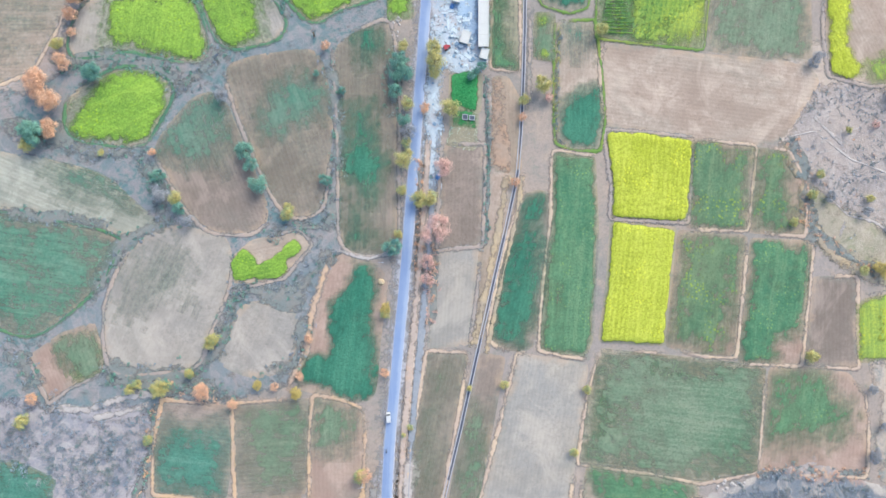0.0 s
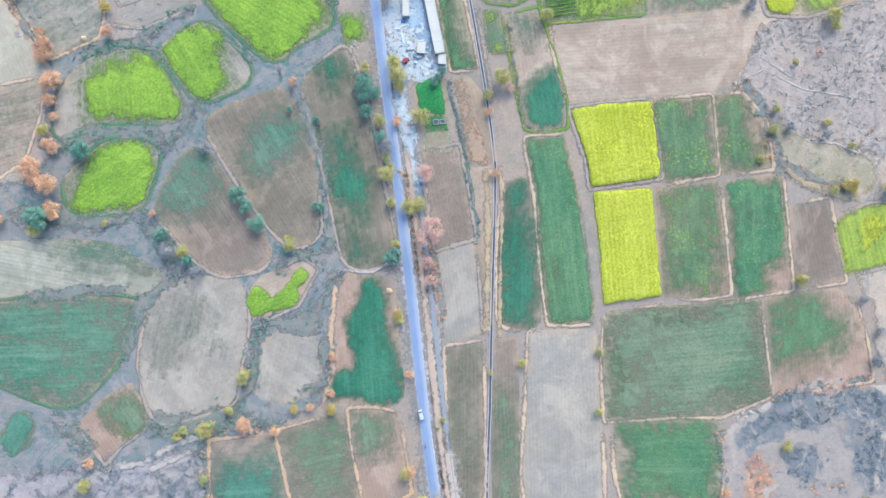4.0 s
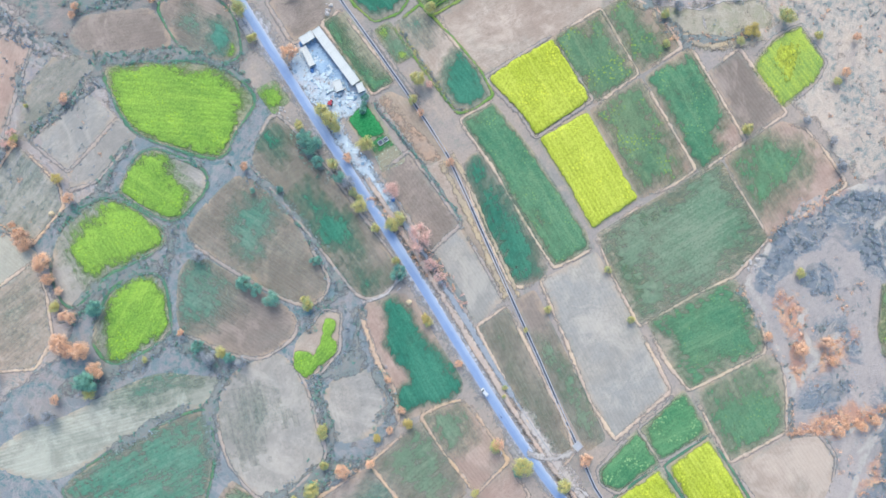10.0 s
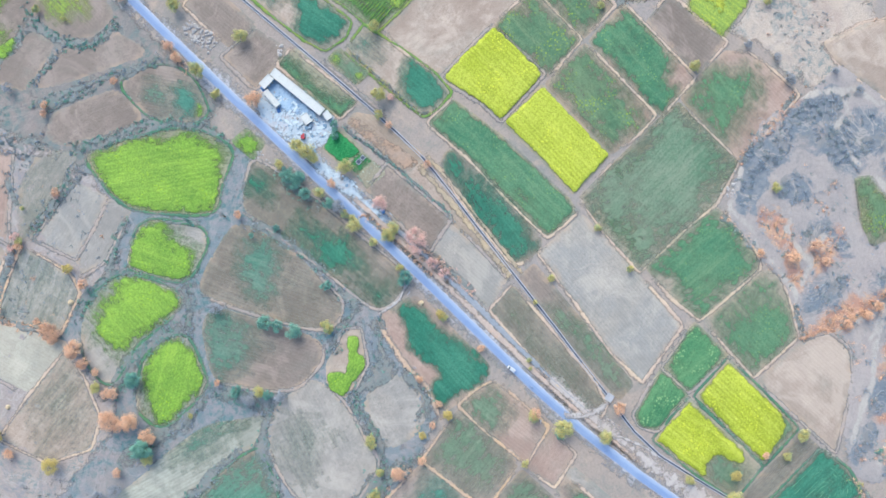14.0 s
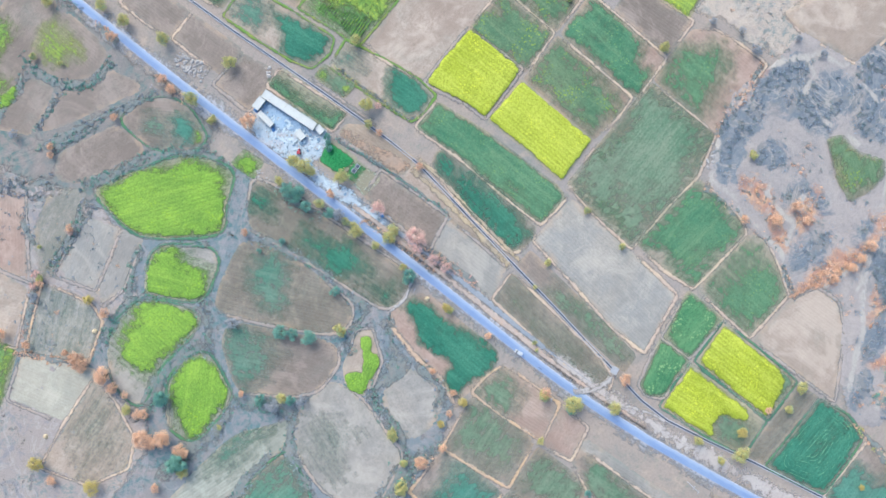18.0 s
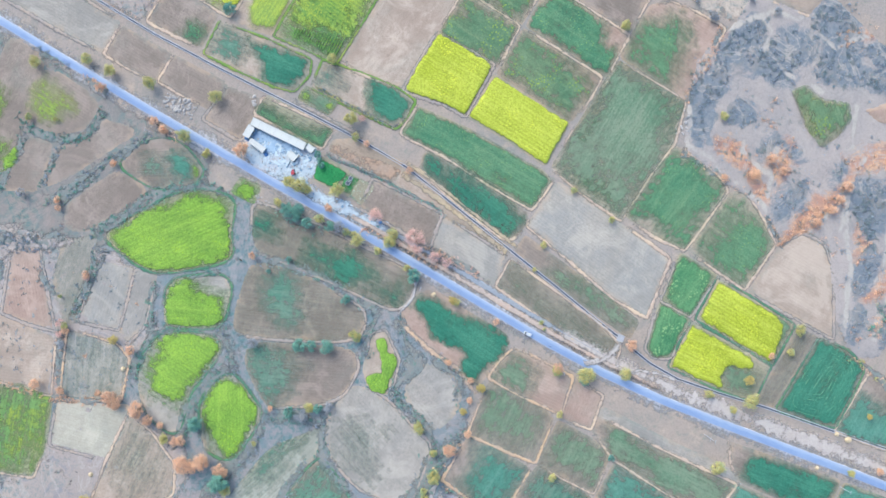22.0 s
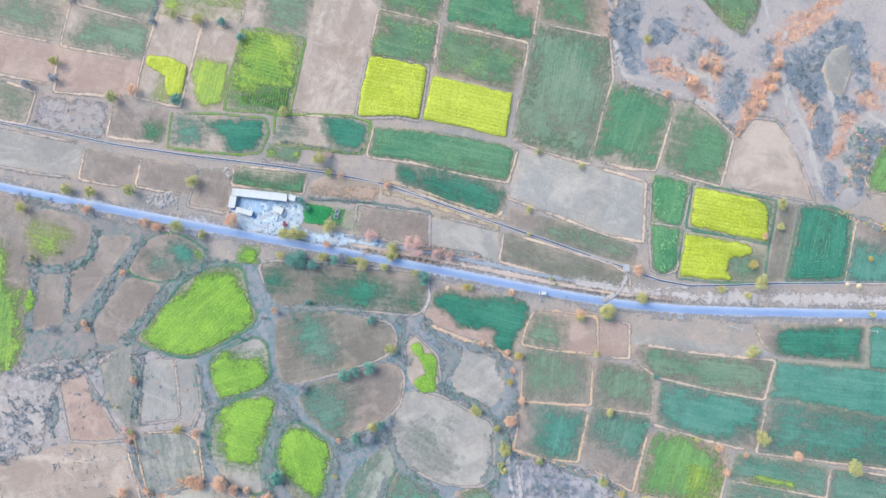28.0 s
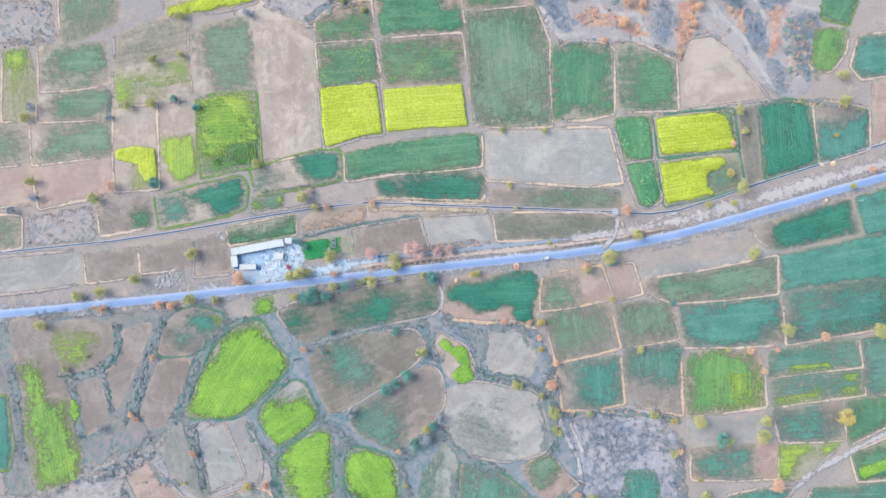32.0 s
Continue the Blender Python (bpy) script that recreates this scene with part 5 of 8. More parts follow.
mustard_bed = field([(103.6, 112.8), (104.3, 102.8), (101.7, 80.4), (80.8, 82.3), (61.0, 84.6), (61.4, 104.2), (60.2, 118.1), (80.7, 116.3)], "olive", "row-sown mustard field, green and yellow", [("sprout", None, 0.65, 3), ("patchy", [(103.0, 112.0), (103.4, 102.0), (101.0, 81.5), (80.0, 83.4), (77.0, 84.6), (75.5, 93.0), (72.6, 101.3), (69.4, 109.4), (68.0, 116.4), (80.7, 115.4)], 0.9, 4), ("striped", [(101.0, 111.0), (101.4, 98.0), (92.0, 90.0), (80.0, 84.4), (76.5, 92.0), (73.0, 102.3), (70.4, 113.4), (84.7, 113.4)], 0.75, 6)], "lime", across=math.pi / 2)
for k in range(18):
    y = 85.6 + k * 1.42
    row = new("crop_row", ridge_mesh("crop_row", [(62.4 + 0.5 * math.sin(k * 1.9), y + 0.35), (67.0, y + 0.2), (76.8 - k * 0.42 + 0.9 * math.sin(k * 2.7), y - 0.1)], 0.95, 0.9, MUSTARDROW, False, 740 + k, 0.4, 0.3, 0.6))
    row.parent = mustard_bed
    row.matrix_parent_inverse = mustard_bed.matrix_basis.inverted()
field([(108.2, 160.3), (104.5, 137.6), (59.3, 144.2), (62.1, 167.7), (83.5, 164.8)], "tan", "pale field with an L of yellow mustard", [("mustard", [(83.9, 163.7), (83.8, 152.6), (80.4, 142.0), (65.6, 143.4), (64.3, 150.2), (71.2, 152.2), (74.3, 151.0), (80.0, 163.8)], 0.95, 1.0), ("patchy", [(71.7, 154.8), (66.4, 144.2), (60.1, 145.1), (61.6, 156.6)], 0.5, 4)], "tan", width=1.0)
field([(104.6, 136.3), (102.9, 114.2), (60.0, 120.5), (59.0, 130.8), (58.6, 142.7)], "tan", "pale field with a block of mustard", [("patchy", [(86.8, 136.2), (83.4, 119.8), (62.8, 121.6), (59.9, 130.6), (66.2, 136.1), (78.4, 138.4)], 0.9, 1.2)], "tan", width=1.0)
field([(145.1, 109.8), (145.2, 76.3), (125.6, 76.9), (103.9, 80.0), (108.1, 113.9), (129.1, 112.1)], "tan", "pinkish field with thin green wheat", [("dull", [(141.0, 102.0), (143.4, 77.3), (105.5, 81.6), (108.0, 98.2), (124.2, 103.8)], 0.95, 5)], "tan")
field([(129.8, 156.4), (127.7, 115.0), (108.1, 115.3), (108.5, 144.8), (108.0, 159.4)], "tan", "weedy tan field with yellow patches", [("patchy", [(124.6, 157.0), (124.5, 147.8), (114.7, 148.3), (107.7, 154.2), (108.7, 159.3)], 0.6, 6), ("patchy", [(120.7, 139.9), (117.8, 129.9), (111.3, 130.5), (111.7, 137.6)], 0.55, 5), ("patchy", [(127.9, 126.1), (127.1, 115.1), (113.9, 114.9), (118.1, 123.3)], 0.5, 5)], "tan")
field([(148.1, 152.1), (153.0, 133.4), (154.1, 108.5), (130.6, 111.2), (131.4, 124.1), (131.6, 155.4)], "tan", "weedy tan field", [("dull", None, 0.25, 6)], "grey")
field([(150.1, 196.7), (146.2, 159.4), (122.7, 160.7), (123.8, 181.6), (126.4, 200.3)], "tan", "pale field with green wheat across it", [("dull", [(147.0, 187.3), (145.0, 159.9), (131.9, 160.3), (126.4, 174.5), (131.7, 193.4)], 0.95, 7)], "tan")
field([(124.8, 201.9), (118.9, 161.3), (103.7, 164.1), (106.3, 184.7), (109.5, 204.7)], "tan", "pale field with green wheat across it", [("dull", [(122.3, 192.4), (118.5, 162.7), (104.7, 164.6), (109.4, 194.1)], 0.9, 6)], "tan")
field([(108.0, 208.9), (101.8, 164.5), (82.6, 166.9), (84.1, 188.8), (85.8, 211.5)], "tan", "pale field with a green wheat patch", [("dull", [(102.1, 197.1), (101.9, 185.5), (100.0, 165.4), (86.6, 167.2), (86.3, 188.3), (88.8, 203.1)], 0.95, 6)], "tan")
field([(83.7, 212.6), (79.9, 166.8), (63.1, 167.9), (61.4, 183.0), (60.4, 212.2)], "pink", "bare pinkish-brown field", (), "tan")
field([(152.1, 216.9), (151.4, 203.1), (130.2, 202.9), (111.6, 205.6), (113.3, 224.5)], "tan", "narrow weedy strip with mustard at its end", [("patchy", [(151.0, 215.1), (150.2, 204.0), (139.9, 205.1), (141.9, 215.4)], 0.8, 3), ("patchy", None, 0.25, 5)], "tan")
field([(116.0, 252.5), (108.2, 211.5), (86.8, 213.4), (91.2, 256.9)], "tan", "tan field with thin green crop", [("dull", [(110.7, 246.8), (106.7, 217.7), (90.2, 217.4), (93.2, 250.0)], 0.6, 6)], "tan")
field([(89.9, 257.2), (84.4, 214.4), (64.3, 215.4), (68.3, 261.0)], "pink", "bare pinkish field", (), "tan")
field([(65.8, 261.5), (56.9, 224.7), (41.0, 227.5), (43.6, 265.4)], "tan", "tan field with thin green crop", [("dull", None, 0.5, 6)], "tan")
field([(194.6, 177.4), (187.8, 142.9), (156.3, 150.6), (151.5, 170.0), (150.2, 183.4)], "tan", "pale green thin wheat field", [("dull", None, 0.6, 6)], "tan")
field([(153.1, 121.0), (175.6, 121.3), (192.7, 86.7), (192.0, 68.4), (169.1, 66.4), (153.3, 69.9), (152.0, 86.3)], "tan", "tan field with a band of mustard", [("mustard", [(153.5, 121.0), (159.5, 121.1), (160.5, 81.8), (164.7, 70.4), (158.3, 68.1), (152.5, 71.2)], 0.75, 3), ("patchy", [(170.6, 75.0), (180.9, 77.4), (180.5, 66.0), (171.4, 67.7)], 0.8, 3)], "grey")
field([(59.2, 178.1), (55.9, 150.4), (39.0, 150.9), (38.5, 165.7), (39.3, 180.4)], "brown", "brown fallow field", [("green", [(45.9, 160.1), (46.1, 150.9), (39.1, 151.5), (38.9, 160.7)], 0.7, 3)], "tan")
field([(188.7, -81.2), (206.2, -89.6), (228.1, -106.7), (214.2, -129.9), (187.2, -122.1), (186.3, -103.1), (186.0, -90.2)], "tan", "bare pinkish field among the scrub", (), "tan", lift=0.6)
field([(147.6, -131.5), (152.5, -136.2), (149.6, -146.4), (153.2, -158.6), (147.2, -162.6), (136.4, -160.8), (129.0, -156.3), (135.0, -144.9)], "olive", "small green field among the ravines", [("flowered", [(147.9, -133.0), (151.4, -135.9), (149.1, -145.0), (151.7, -154.7), (154.6, -158.9), (149.3, -162.3), (138.5, -160.0), (130.9, -155.4), (135.8, -147.8)], 0.95, 4), ("patchy", [(145.2, -139.3), (147.2, -147.8), (133.9, -152.6), (134.5, -148.4)], 0.5, 3)], None, lift=0.9)
field([(125.0, -203.6), (129.6, -211.6), (117.7, -215.2), (103.2, -211.9), (104.3, -204.5), (115.4, -199.7)], "pale", "pale bare oval plot among the ravines", (), None, lift=0.9)
field([(105.2, -245.5), (100.7, -268.5), (76.9, -254.3), (83.3, -241.2)], "olive", "green field above the ravines", [("green", None, 1.0, 2)], "lime")
field([(77.1, -236.5), (73.8, -253.7), (61.7, -249.4), (53.1, -240.0), (53.2, -233.0), (59.0, -229.7)], "olive", "weedy green field above the ravines", [("sprout", None, 0.9, 4), ("sparse", [(62.0, -236.0), (70.0, -238.0), (70.0, -247.0), (62.0, -245.0)], 0.6, 4)], "tan")
field([(67.5, -259.4), (66.0, -296.7), (41.2, -291.8), (44.8, -269.6), (45.5, -256.1), (52.7, -252.1)], "olive", "green field with a grey upper edge", [("teal", None, 0.95, 5)], "tan")
field([(35.5, -227.6), (33.9, -239.4), (26.9, -255.6), (6.4, -251.8), (5.1, -241.7), (3.2, -224.5)], "brown", "field of dark green wheat with bare brown top", [("teal", [(25.3, -226.9), (21.5, -240.2), (24.2, -254.7), (6.5, -251.2), (4.0, -225.3)], 1.0, 4)], "tan")
field([(40.4, -262.4), (41.2, -291.8), (10.2, -285.6), (9.3, -256.9)], "pink", "bare pinkish field", (), "tan")
CURVED = [(40.7, -197.4), (40.9, -212.8), (36.4, -222.7), (21.6, -223.0), (4.9, -222.3), (1.9, -207.7), (0.2, -193.3), (21.0, -195.4)]
rows_bed = field(CURVED, "brown", "dark green field with curved sowing rows", [("deep", None, 1.0, 2.5)], "grass")
for k in range(8):
    ring = rounded(grown(CURVED, -2.2 - k * 1.55), 3, 5.0)
    row = new("crop_row", ridge_mesh("crop_row", ring, 0.75, 0.4, ROWLEAF, True, 700 + k, 0.5, 0.3))
    row.parent = rows_bed
    row.matrix_parent_inverse = rows_bed.matrix_basis.inverted()
field([(48.8, -116.2), (46.9, -136.4), (23.6, -133.2), (24.2, -117.9), (36.0, -117.6)], "olive", "small green vegetable field", [("garden", None, 1.0, 2)], "grey")
field([(22.3, -117.8), (21.3, -133.4), (0.0, -133.1), (-3.2, -126.1), (-1.0, -121.4)], "olive", "small green vegetable field", [("garden", None, 1.0, 2)], "grey")
field([(45.5, -138.7), (43.7, -161.4), (41.0, -182.1), (19.3, -180.7), (21.3, -160.3), (23.7, -137.7)], "olive", "mustard field in patchy yellow flower", [("mustard", [(44.1, -139.1), (43.0, -154.9), (41.3, -170.6), (36.8, -177.4), (20.1, -179.9), (21.9, -160.4), (24.1, -139.0)], 0.9, 2.5), ("dull", [(41.3, -173.8), (40.7, -182.0), (20.0, -180.9), (19.9, -178.0)], 0.8, 3)], "grass")
field([(20.1, -136.3), (19.4, -156.7), (17.5, -180.1), (-1.1, -179.9), (-3.5, -161.9), (-4.0, -135.5)], "olive", "weedy plot partly covered by mustard", [("mustard", [(18.7, -136.7), (16.0, -169.5), (13.8, -172.6), (11.4, -168.0), (10.3, -160.7), (2.3, -158.5), (-2.4, -162.8), (-3.2, -136.3)], 0.95, 2), ("dull", [(9.9, -160.7), (11.5, -177.6), (-0.3, -179.1), (-1.8, -162.9)], 0.7, 3)], "grass")
field([(40.3, -185.8), (40.4, -195.4), (0.6, -190.8), (-0.3, -182.3)], "brown", "narrow brown strip with small trees", [("dull", None, 0.3, 5)], "grey")
field([(54.4, -44.9), (50.1, -75.8), (43.9, -111.4), (13.4, -113.5), (15.0, -94.9), (21.7, -70.4), (28.9, -40.8)], "blue", "pale grey bare field", (), "tan")
field([(31.3, 21.7), (41.2, 22.0), (41.3, 9.4), (40.2, -10.8), (35.7, -33.3), (31.0, -39.0), (17.1, -35.6), (20.3, -19.5), (24.6, 0.3)], "brown", "narrow green field beside the canal", [("deep", [(31.6, 20.4), (38.2, 20.8), (38.6, 8.6), (36.9, -9.9), (34.5, -27.6), (30.1, -36.6), (19.9, -33.8), (21.8, -20.1), (26.0, -0.4)], 0.85, 4), ("dull", [(28.0, 0.0), (34.0, 2.0), (33.0, -30.0), (24.0, -30.0)], 0.5, 6)], "tan")
field([(22.5, -42.1), (15.8, -77.3), (8.7, -111.0), (0.4, -110.7), (6.7, -74.0), (15.0, -40.7)], "brown", "strip of tan earth and thin green rows", [("dull", [(18.4, -60.1), (8.2, -110.3), (1.1, -110.2), (10.3, -61.8)], 0.7, 5)], None)
field([(8.5, -40.8), (-2.3, -98.0), (-6.8, -108.0), (-14.9, -109.7), (-11.3, -77.0), (-5.6, -40.0)], "brown", "dull olive-brown fallow field", [("dull", [(7.0, -41.8), (-6.9, -105.1), (-13.5, -102.3), (-4.5, -40.9)], 0.45, 8)], "tan")

# ---------------- fields between canal and road ----------------
field([(0.2, 39.5), (15.0, 40.0), (14.5, 20.1), (14.1, 2.5), (-1.7, 0.3), (-0.8, 20.0)], "brown", "bare brown ploughed field", (), "grey", width=1.0)
field([(-3.0, -1.0), (13.2, 0.3), (11.4, -17.1), (9.2, -35.7), (-5.5, -36.9), (-4.2, -17.1)], "blue", "bare brown-grey field", (), "grey", width=1.0)
field([(18.1, 29.0), (26.9, 29.5), (25.5, 18.0), (22.8, 4.8), (14.5, 2.5), (16.3, 15.7)], "tan", "narrow bare tan strip", (), "grey", width=1.0)
field([(19.9, 66.9), (24.4, 67.0), (29.2, 58.0), (29.1, 31.2), (19.8, 30.7), (19.0, 49.0)], "straw", "strip of dry orange grass", (), None)
field([(14.1, 0.3), (21.5, 2.6), (18.0, -12.7), (14.5, -34.4), (10.1, -35.7), (11.9, -17.1)], "straw", "strip of dry yellow grass beside the canal", (), None)
field([(28.4, 108.9), (28.8, 90.5), (28.7, 71.0), (19.5, 72.0), (20.1, 88.9), (20.0, 109.2)], "olive", "tan field with a green edge", [("green", [(22.7, 110.0), (22.6, 88.4), (22.0, 71.6), (19.2, 72.1), (19.8, 89.0), (20.0, 109.2)], 0.8, 2), ("green", [(28.1, 72.7), (28.3, 70.7), (19.4, 71.7), (19.5, 75.3)], 0.8, 2), ("dull", None, 0.3, 5)], "tan")
field([(25.0, 128.5), (27.3, 109.8), (5.4, 111.2), (4.5, 113.3), (6.1, 132.0)], "brown", "small brown fallow field", (), "grey", width=1.0)
field([(27.7, 160.2), (26.6, 130.2), (12.0, 132.2), (12.6, 145.9), (13.6, 161.4)], "brown", "brown fallow field", (), "tan", width=1.0)
field([(29.6, 191.4), (27.5, 162.8), (12.8, 164.5), (12.9, 178.6), (14.3, 192.8)], "brown", "brown fallow field", (), "tan", width=1.0)
field([(40.9, 279.1), (33.9, 220.9), (31.2, 194.4), (14.6, 194.7), (15.0, 217.7), (20.0, 282.8)], "pale", "pale stony bare field", (), "grey", width=1.0)
field([(21.6, 111.0), (31.0, 107.1), (29.7, 75.0), (19.3, 75.5), (16.8, 76.8), (19.2, 94.7)], "olive", "narrow olive strip behind the stone yard", [("green", [(21.0, 110.4), (22.7, 106.6), (22.7, 76.8), (19.0, 75.2), (16.4, 76.4), (18.3, 95.7)], 0.7, 3)], None)
field([(3.3, 69.5), (13.9, 69.1), (13.4, 54.4), (2.7, 54.6)], "olive", "small vivid green clover plot", [("vivid", [(3.7, 68.8), (13.2, 68.7), (12.8, 55.1), (8.5, 54.8), (7.2, 56.2), (3.4, 55.0)], 1.1, 0.6)], None)
field([(3.3, 54.1), (12.3, 53.7), (12.0, 47.6), (3.1, 48.0)], "olive", "little dark green garden bed", [("vivid", None, 0.5, 1.2)], None)

# ---------------- fields south-west of the road ----------------
field([(-42.9, -2.4), (-29.5, -4.6), (-22.0, -10.6), (-25.3, -34.4), (-26.5, -55.7), (-32.9, -57.8), (-48.3, -54.0), (-55.2, -52.3), (-55.3, -46.1), (-50.3, -34.4), (-47.5, -17.2)], "pink", "pinkish field with a block of dark green wheat", [("deep", [(-33.3, -6.3), (-29.0, -6.3), (-26.3, -17.1), (-28.2, -25.8), (-24.9, -34.4), (-26.9, -55.7), (-33.7, -57.4), (-54.4, -48.9), (-51.7, -42.1), (-42.1, -40.3), (-42.7, -21.5), (-35.4, -15.0)], 1.1, 2)], None)
field([(-42.9, 78.7), (-32.4, 85.6), (-21.4, 90.3), (-18.6, 64.4), (-18.8, 31.0), (-18.6, 0.3), (-30.6, -2.4), (-39.5, 1.5), (-39.8, 30.9), (-40.9, 57.5)], "brown", "long brown field with green patches", [("deep", [(-35.5, 54.5), (-27.8, 56.0), (-27.0, 44.5), (-27.4, 28.1), (-28.7, 16.9), (-35.0, 20.0), (-37.2, 27.8), (-36.9, 41.4)], 0.8, 5), ("deep", [(-38.0, 18.0), (-31.0, 16.0), (-29.1, 3.4), (-36.2, 2.1)], 0.55, 4), ("deep", [(-36.8, 88.7), (-28.1, 86.9), (-25.6, 78.5), (-30.1, 72.6), (-35.5, 78.2)], 0.7, 4), ("dull", None, 0.2, 6)], "grey")
field([(-31.0, -61.9), (-31.1, -79.6), (-31.8, -93.3), (-49.3, -96.0), (-49.8, -76.0), (-48.8, -57.0), (-39.9, -58.0)], "pink", "pinkish field with a green corner", [("dull", [(-37.3, -61.1), (-36.8, -75.3), (-48.2, -76.3), (-48.0, -57.7)], 0.8, 5)], "orange")
field([(-32.3, -96.1), (-33.1, -110.7), (-49.6, -112.7), (-50.5, -97.1)], "pink", "small bare pinkish field", (), "tan")
field([(-38.3, -114.2), (-38.9, -151.8), (-38.3, -189.6), (-42.8, -189.4), (-43.9, -150.9), (-42.8, -114.6)], "pale", "pale sandy strip along the road", (), None)
field([(-43.5, -114.5), (-45.1, -150.6), (-44.2, -190.0), (-63.4, -186.6), (-61.7, -160.2), (-58.0, -130.5), (-50.0, -115.1)], "brown", "thin green field with tan edges", [("dull", [(-45.5, -121.8), (-45.9, -188.8), (-62.4, -186.2), (-57.7, -132.2)], 0.95, 5)], "tan")
field([(-43.5, -193.0), (-42.4, -224.4), (-40.8, -275.5), (-67.6, -270.2), (-64.0, -220.2), (-62.8, -189.9)], "olive", "dense dark green wheat field", [("teal", None, 1.0, 2.5)], "tan")
field([(-25.9, -179.9), (-22.8, -209.2), (-19.5, -235.9), (-39.1, -237.8), (-39.4, -215.5), (-40.3, -193.0), (-34.8, -184.5)], "brown", "dark green wheat field flecked with flowers", [("deep", [(-26.7, -192.5), (-24.0, -209.0), (-20.6, -235.1), (-38.9, -236.6), (-38.8, -215.6), (-39.2, -193.9)], 1.0, 3)], "tan")
field([(-19.6, -239.7), (-17.8, -257.2), (-14.6, -280.7), (-40.8, -275.5), (-41.5, -240.5)], "olive", "dense dark green wheat field", [("teal", None, 1.0, 2)], "tan")
field([(-64.8, -190.8), (-65.5, -219.9), (-68.5, -270.0), (-93.1, -265.1), (-92.3, -214.6), (-92.3, -187.3)], "brown", "teal wheat field dotted with yellow weeds", [("teal", [(-65.9, -192.8), (-70.1, -269.7), (-91.6, -265.4), (-91.7, -214.7), (-90.7, -195.9)], 0.75, 8), ("flowered", [(-64.9, -216.8), (-69.5, -269.8), (-91.6, -265.4), (-89.6, -212.0)], 0.35, 6)], "tan")
field([(-50.9, -57.8), (-52.1, -85.2), (-53.6, -93.3), (-77.0, -94.6), (-78.2, -77.0), (-78.8, -59.6)], "brown", "thin olive-green wheat field", [("dull", [(-53.0, -58.7), (-53.6, -88.1), (-71.9, -91.1), (-76.6, -61.3)], 0.8, 6)], "orange")
field([(-54.4, -97.6), (-55.1, -116.7), (-57.7, -127.1), (-78.0, -127.6), (-77.7, -112.3), (-77.6, -97.7)], "brown", "tan field with thin green wheat", [("dull", [(-55.8, -98.0), (-58.5, -126.3), (-73.7, -126.6), (-73.3, -98.8)], 0.9, 5)], "tan")
field([(-60.9, -132.2), (-63.5, -159.8), (-66.0, -186.7), (-92.0, -185.5), (-88.2, -158.2), (-83.2, -131.1)], "brown", "dark green wheat field with a tan corner", [("teal", [(-62.0, -132.7), (-67.1, -185.9), (-79.7, -184.7), (-88.6, -170.9), (-83.0, -136.9), (-76.2, -131.8)], 0.95, 4)], "tan")
field([(-80.9, -60.5), (-80.1, -76.7), (-82.6, -93.5), (-107.8, -91.2), (-107.9, -74.5), (-105.5, -58.3)], "brown", "teal field with bare edges", [("teal", [(-82.3, -69.8), (-83.7, -92.6), (-105.4, -90.4), (-107.3, -74.7), (-103.1, -65.8), (-93.7, -70.8)], 0.85, 6)], "orange")
field([(-79.5, -97.9), (-79.6, -112.0), (-81.9, -127.5), (-119.9, -122.1), (-114.2, -108.5), (-108.2, -93.7)], "brown", "dark green wheat field with a bare lower end", [("sparse", [(-81.0, -98.9), (-83.0, -126.7), (-103.6, -124.0), (-96.9, -108.6), (-92.3, -97.4)], 1.0, 5), ("teal", [(-82.5, -105.0), (-84.1, -125.8), (-97.2, -123.9), (-91.9, -112.8)], 0.5, 5)], "orange")
field([(-88.1, -130.2), (-89.5, -154.8), (-92.6, -171.4), (-123.9, -168.4), (-122.8, -148.3), (-120.9, -124.4)], "pink", "green field with yellow mustard drifts", [("sprout", [(-90.0, -131.5), (-91.0, -152.0), (-97.0, -164.0), (-122.0, -166.0), (-121.5, -146.0), (-119.0, -127.0)], 1.0, 5), ("patchy", [(-100.0, -150.0), (-103.0, -163.0), (-114.0, -168.0), (-123.0, -167.0), (-122.5, -150.0), (-112.0, -146.0)], 0.6, 7), ("patchy", [(-94.0, -148.0), (-96.0, -160.0), (-102.0, -160.0), (-102.0, -146.0)], 0.4, 5)], "tan")
field([(-94.8, -176.6), (-95.6, -201.3), (-96.7, -224.5), (-112.0, -224.7), (-109.7, -198.5), (-108.3, -173.4)], "olive", "grey-green field with a mustard strip", [("sparse", None, 0.9, 5), ("patchy", [(-104.2, -185.6), (-105.4, -202.5), (-105.9, -208.8), (-110.2, -207.9), (-108.6, -185.4)], 0.65, 3.5)], "tan")
field([(-110.3, -174.2), (-111.0, -198.3), (-113.5, -223.8), (-127.0, -223.0), (-125.7, -195.4), (-124.7, -172.7)], "olive", "grey-green field with mustard strips", [("sparse", None, 0.7, 5), ("patchy", [(-121.3, -174.7), (-120.8, -199.5), (-124.6, -199.4), (-125.4, -176.4)], 0.75, 3), ("patchy", [(-121.0, -210.9), (-121.6, -221.5), (-126.1, -221.3), (-126.7, -211.0)], 0.65, 3.5), ("patchy", [(-115.3, -214.5), (-115.8, -221.1), (-119.6, -220.7), (-119.7, -214.3)], 0.8, 2)], "tan")
field([(-97.4, -228.2), (-99.0, -263.9), (-131.5, -257.5), (-127.9, -224.1)], "brown", "grey-green wheat field", [("sparse", None, 0.9, 5)], "tan")
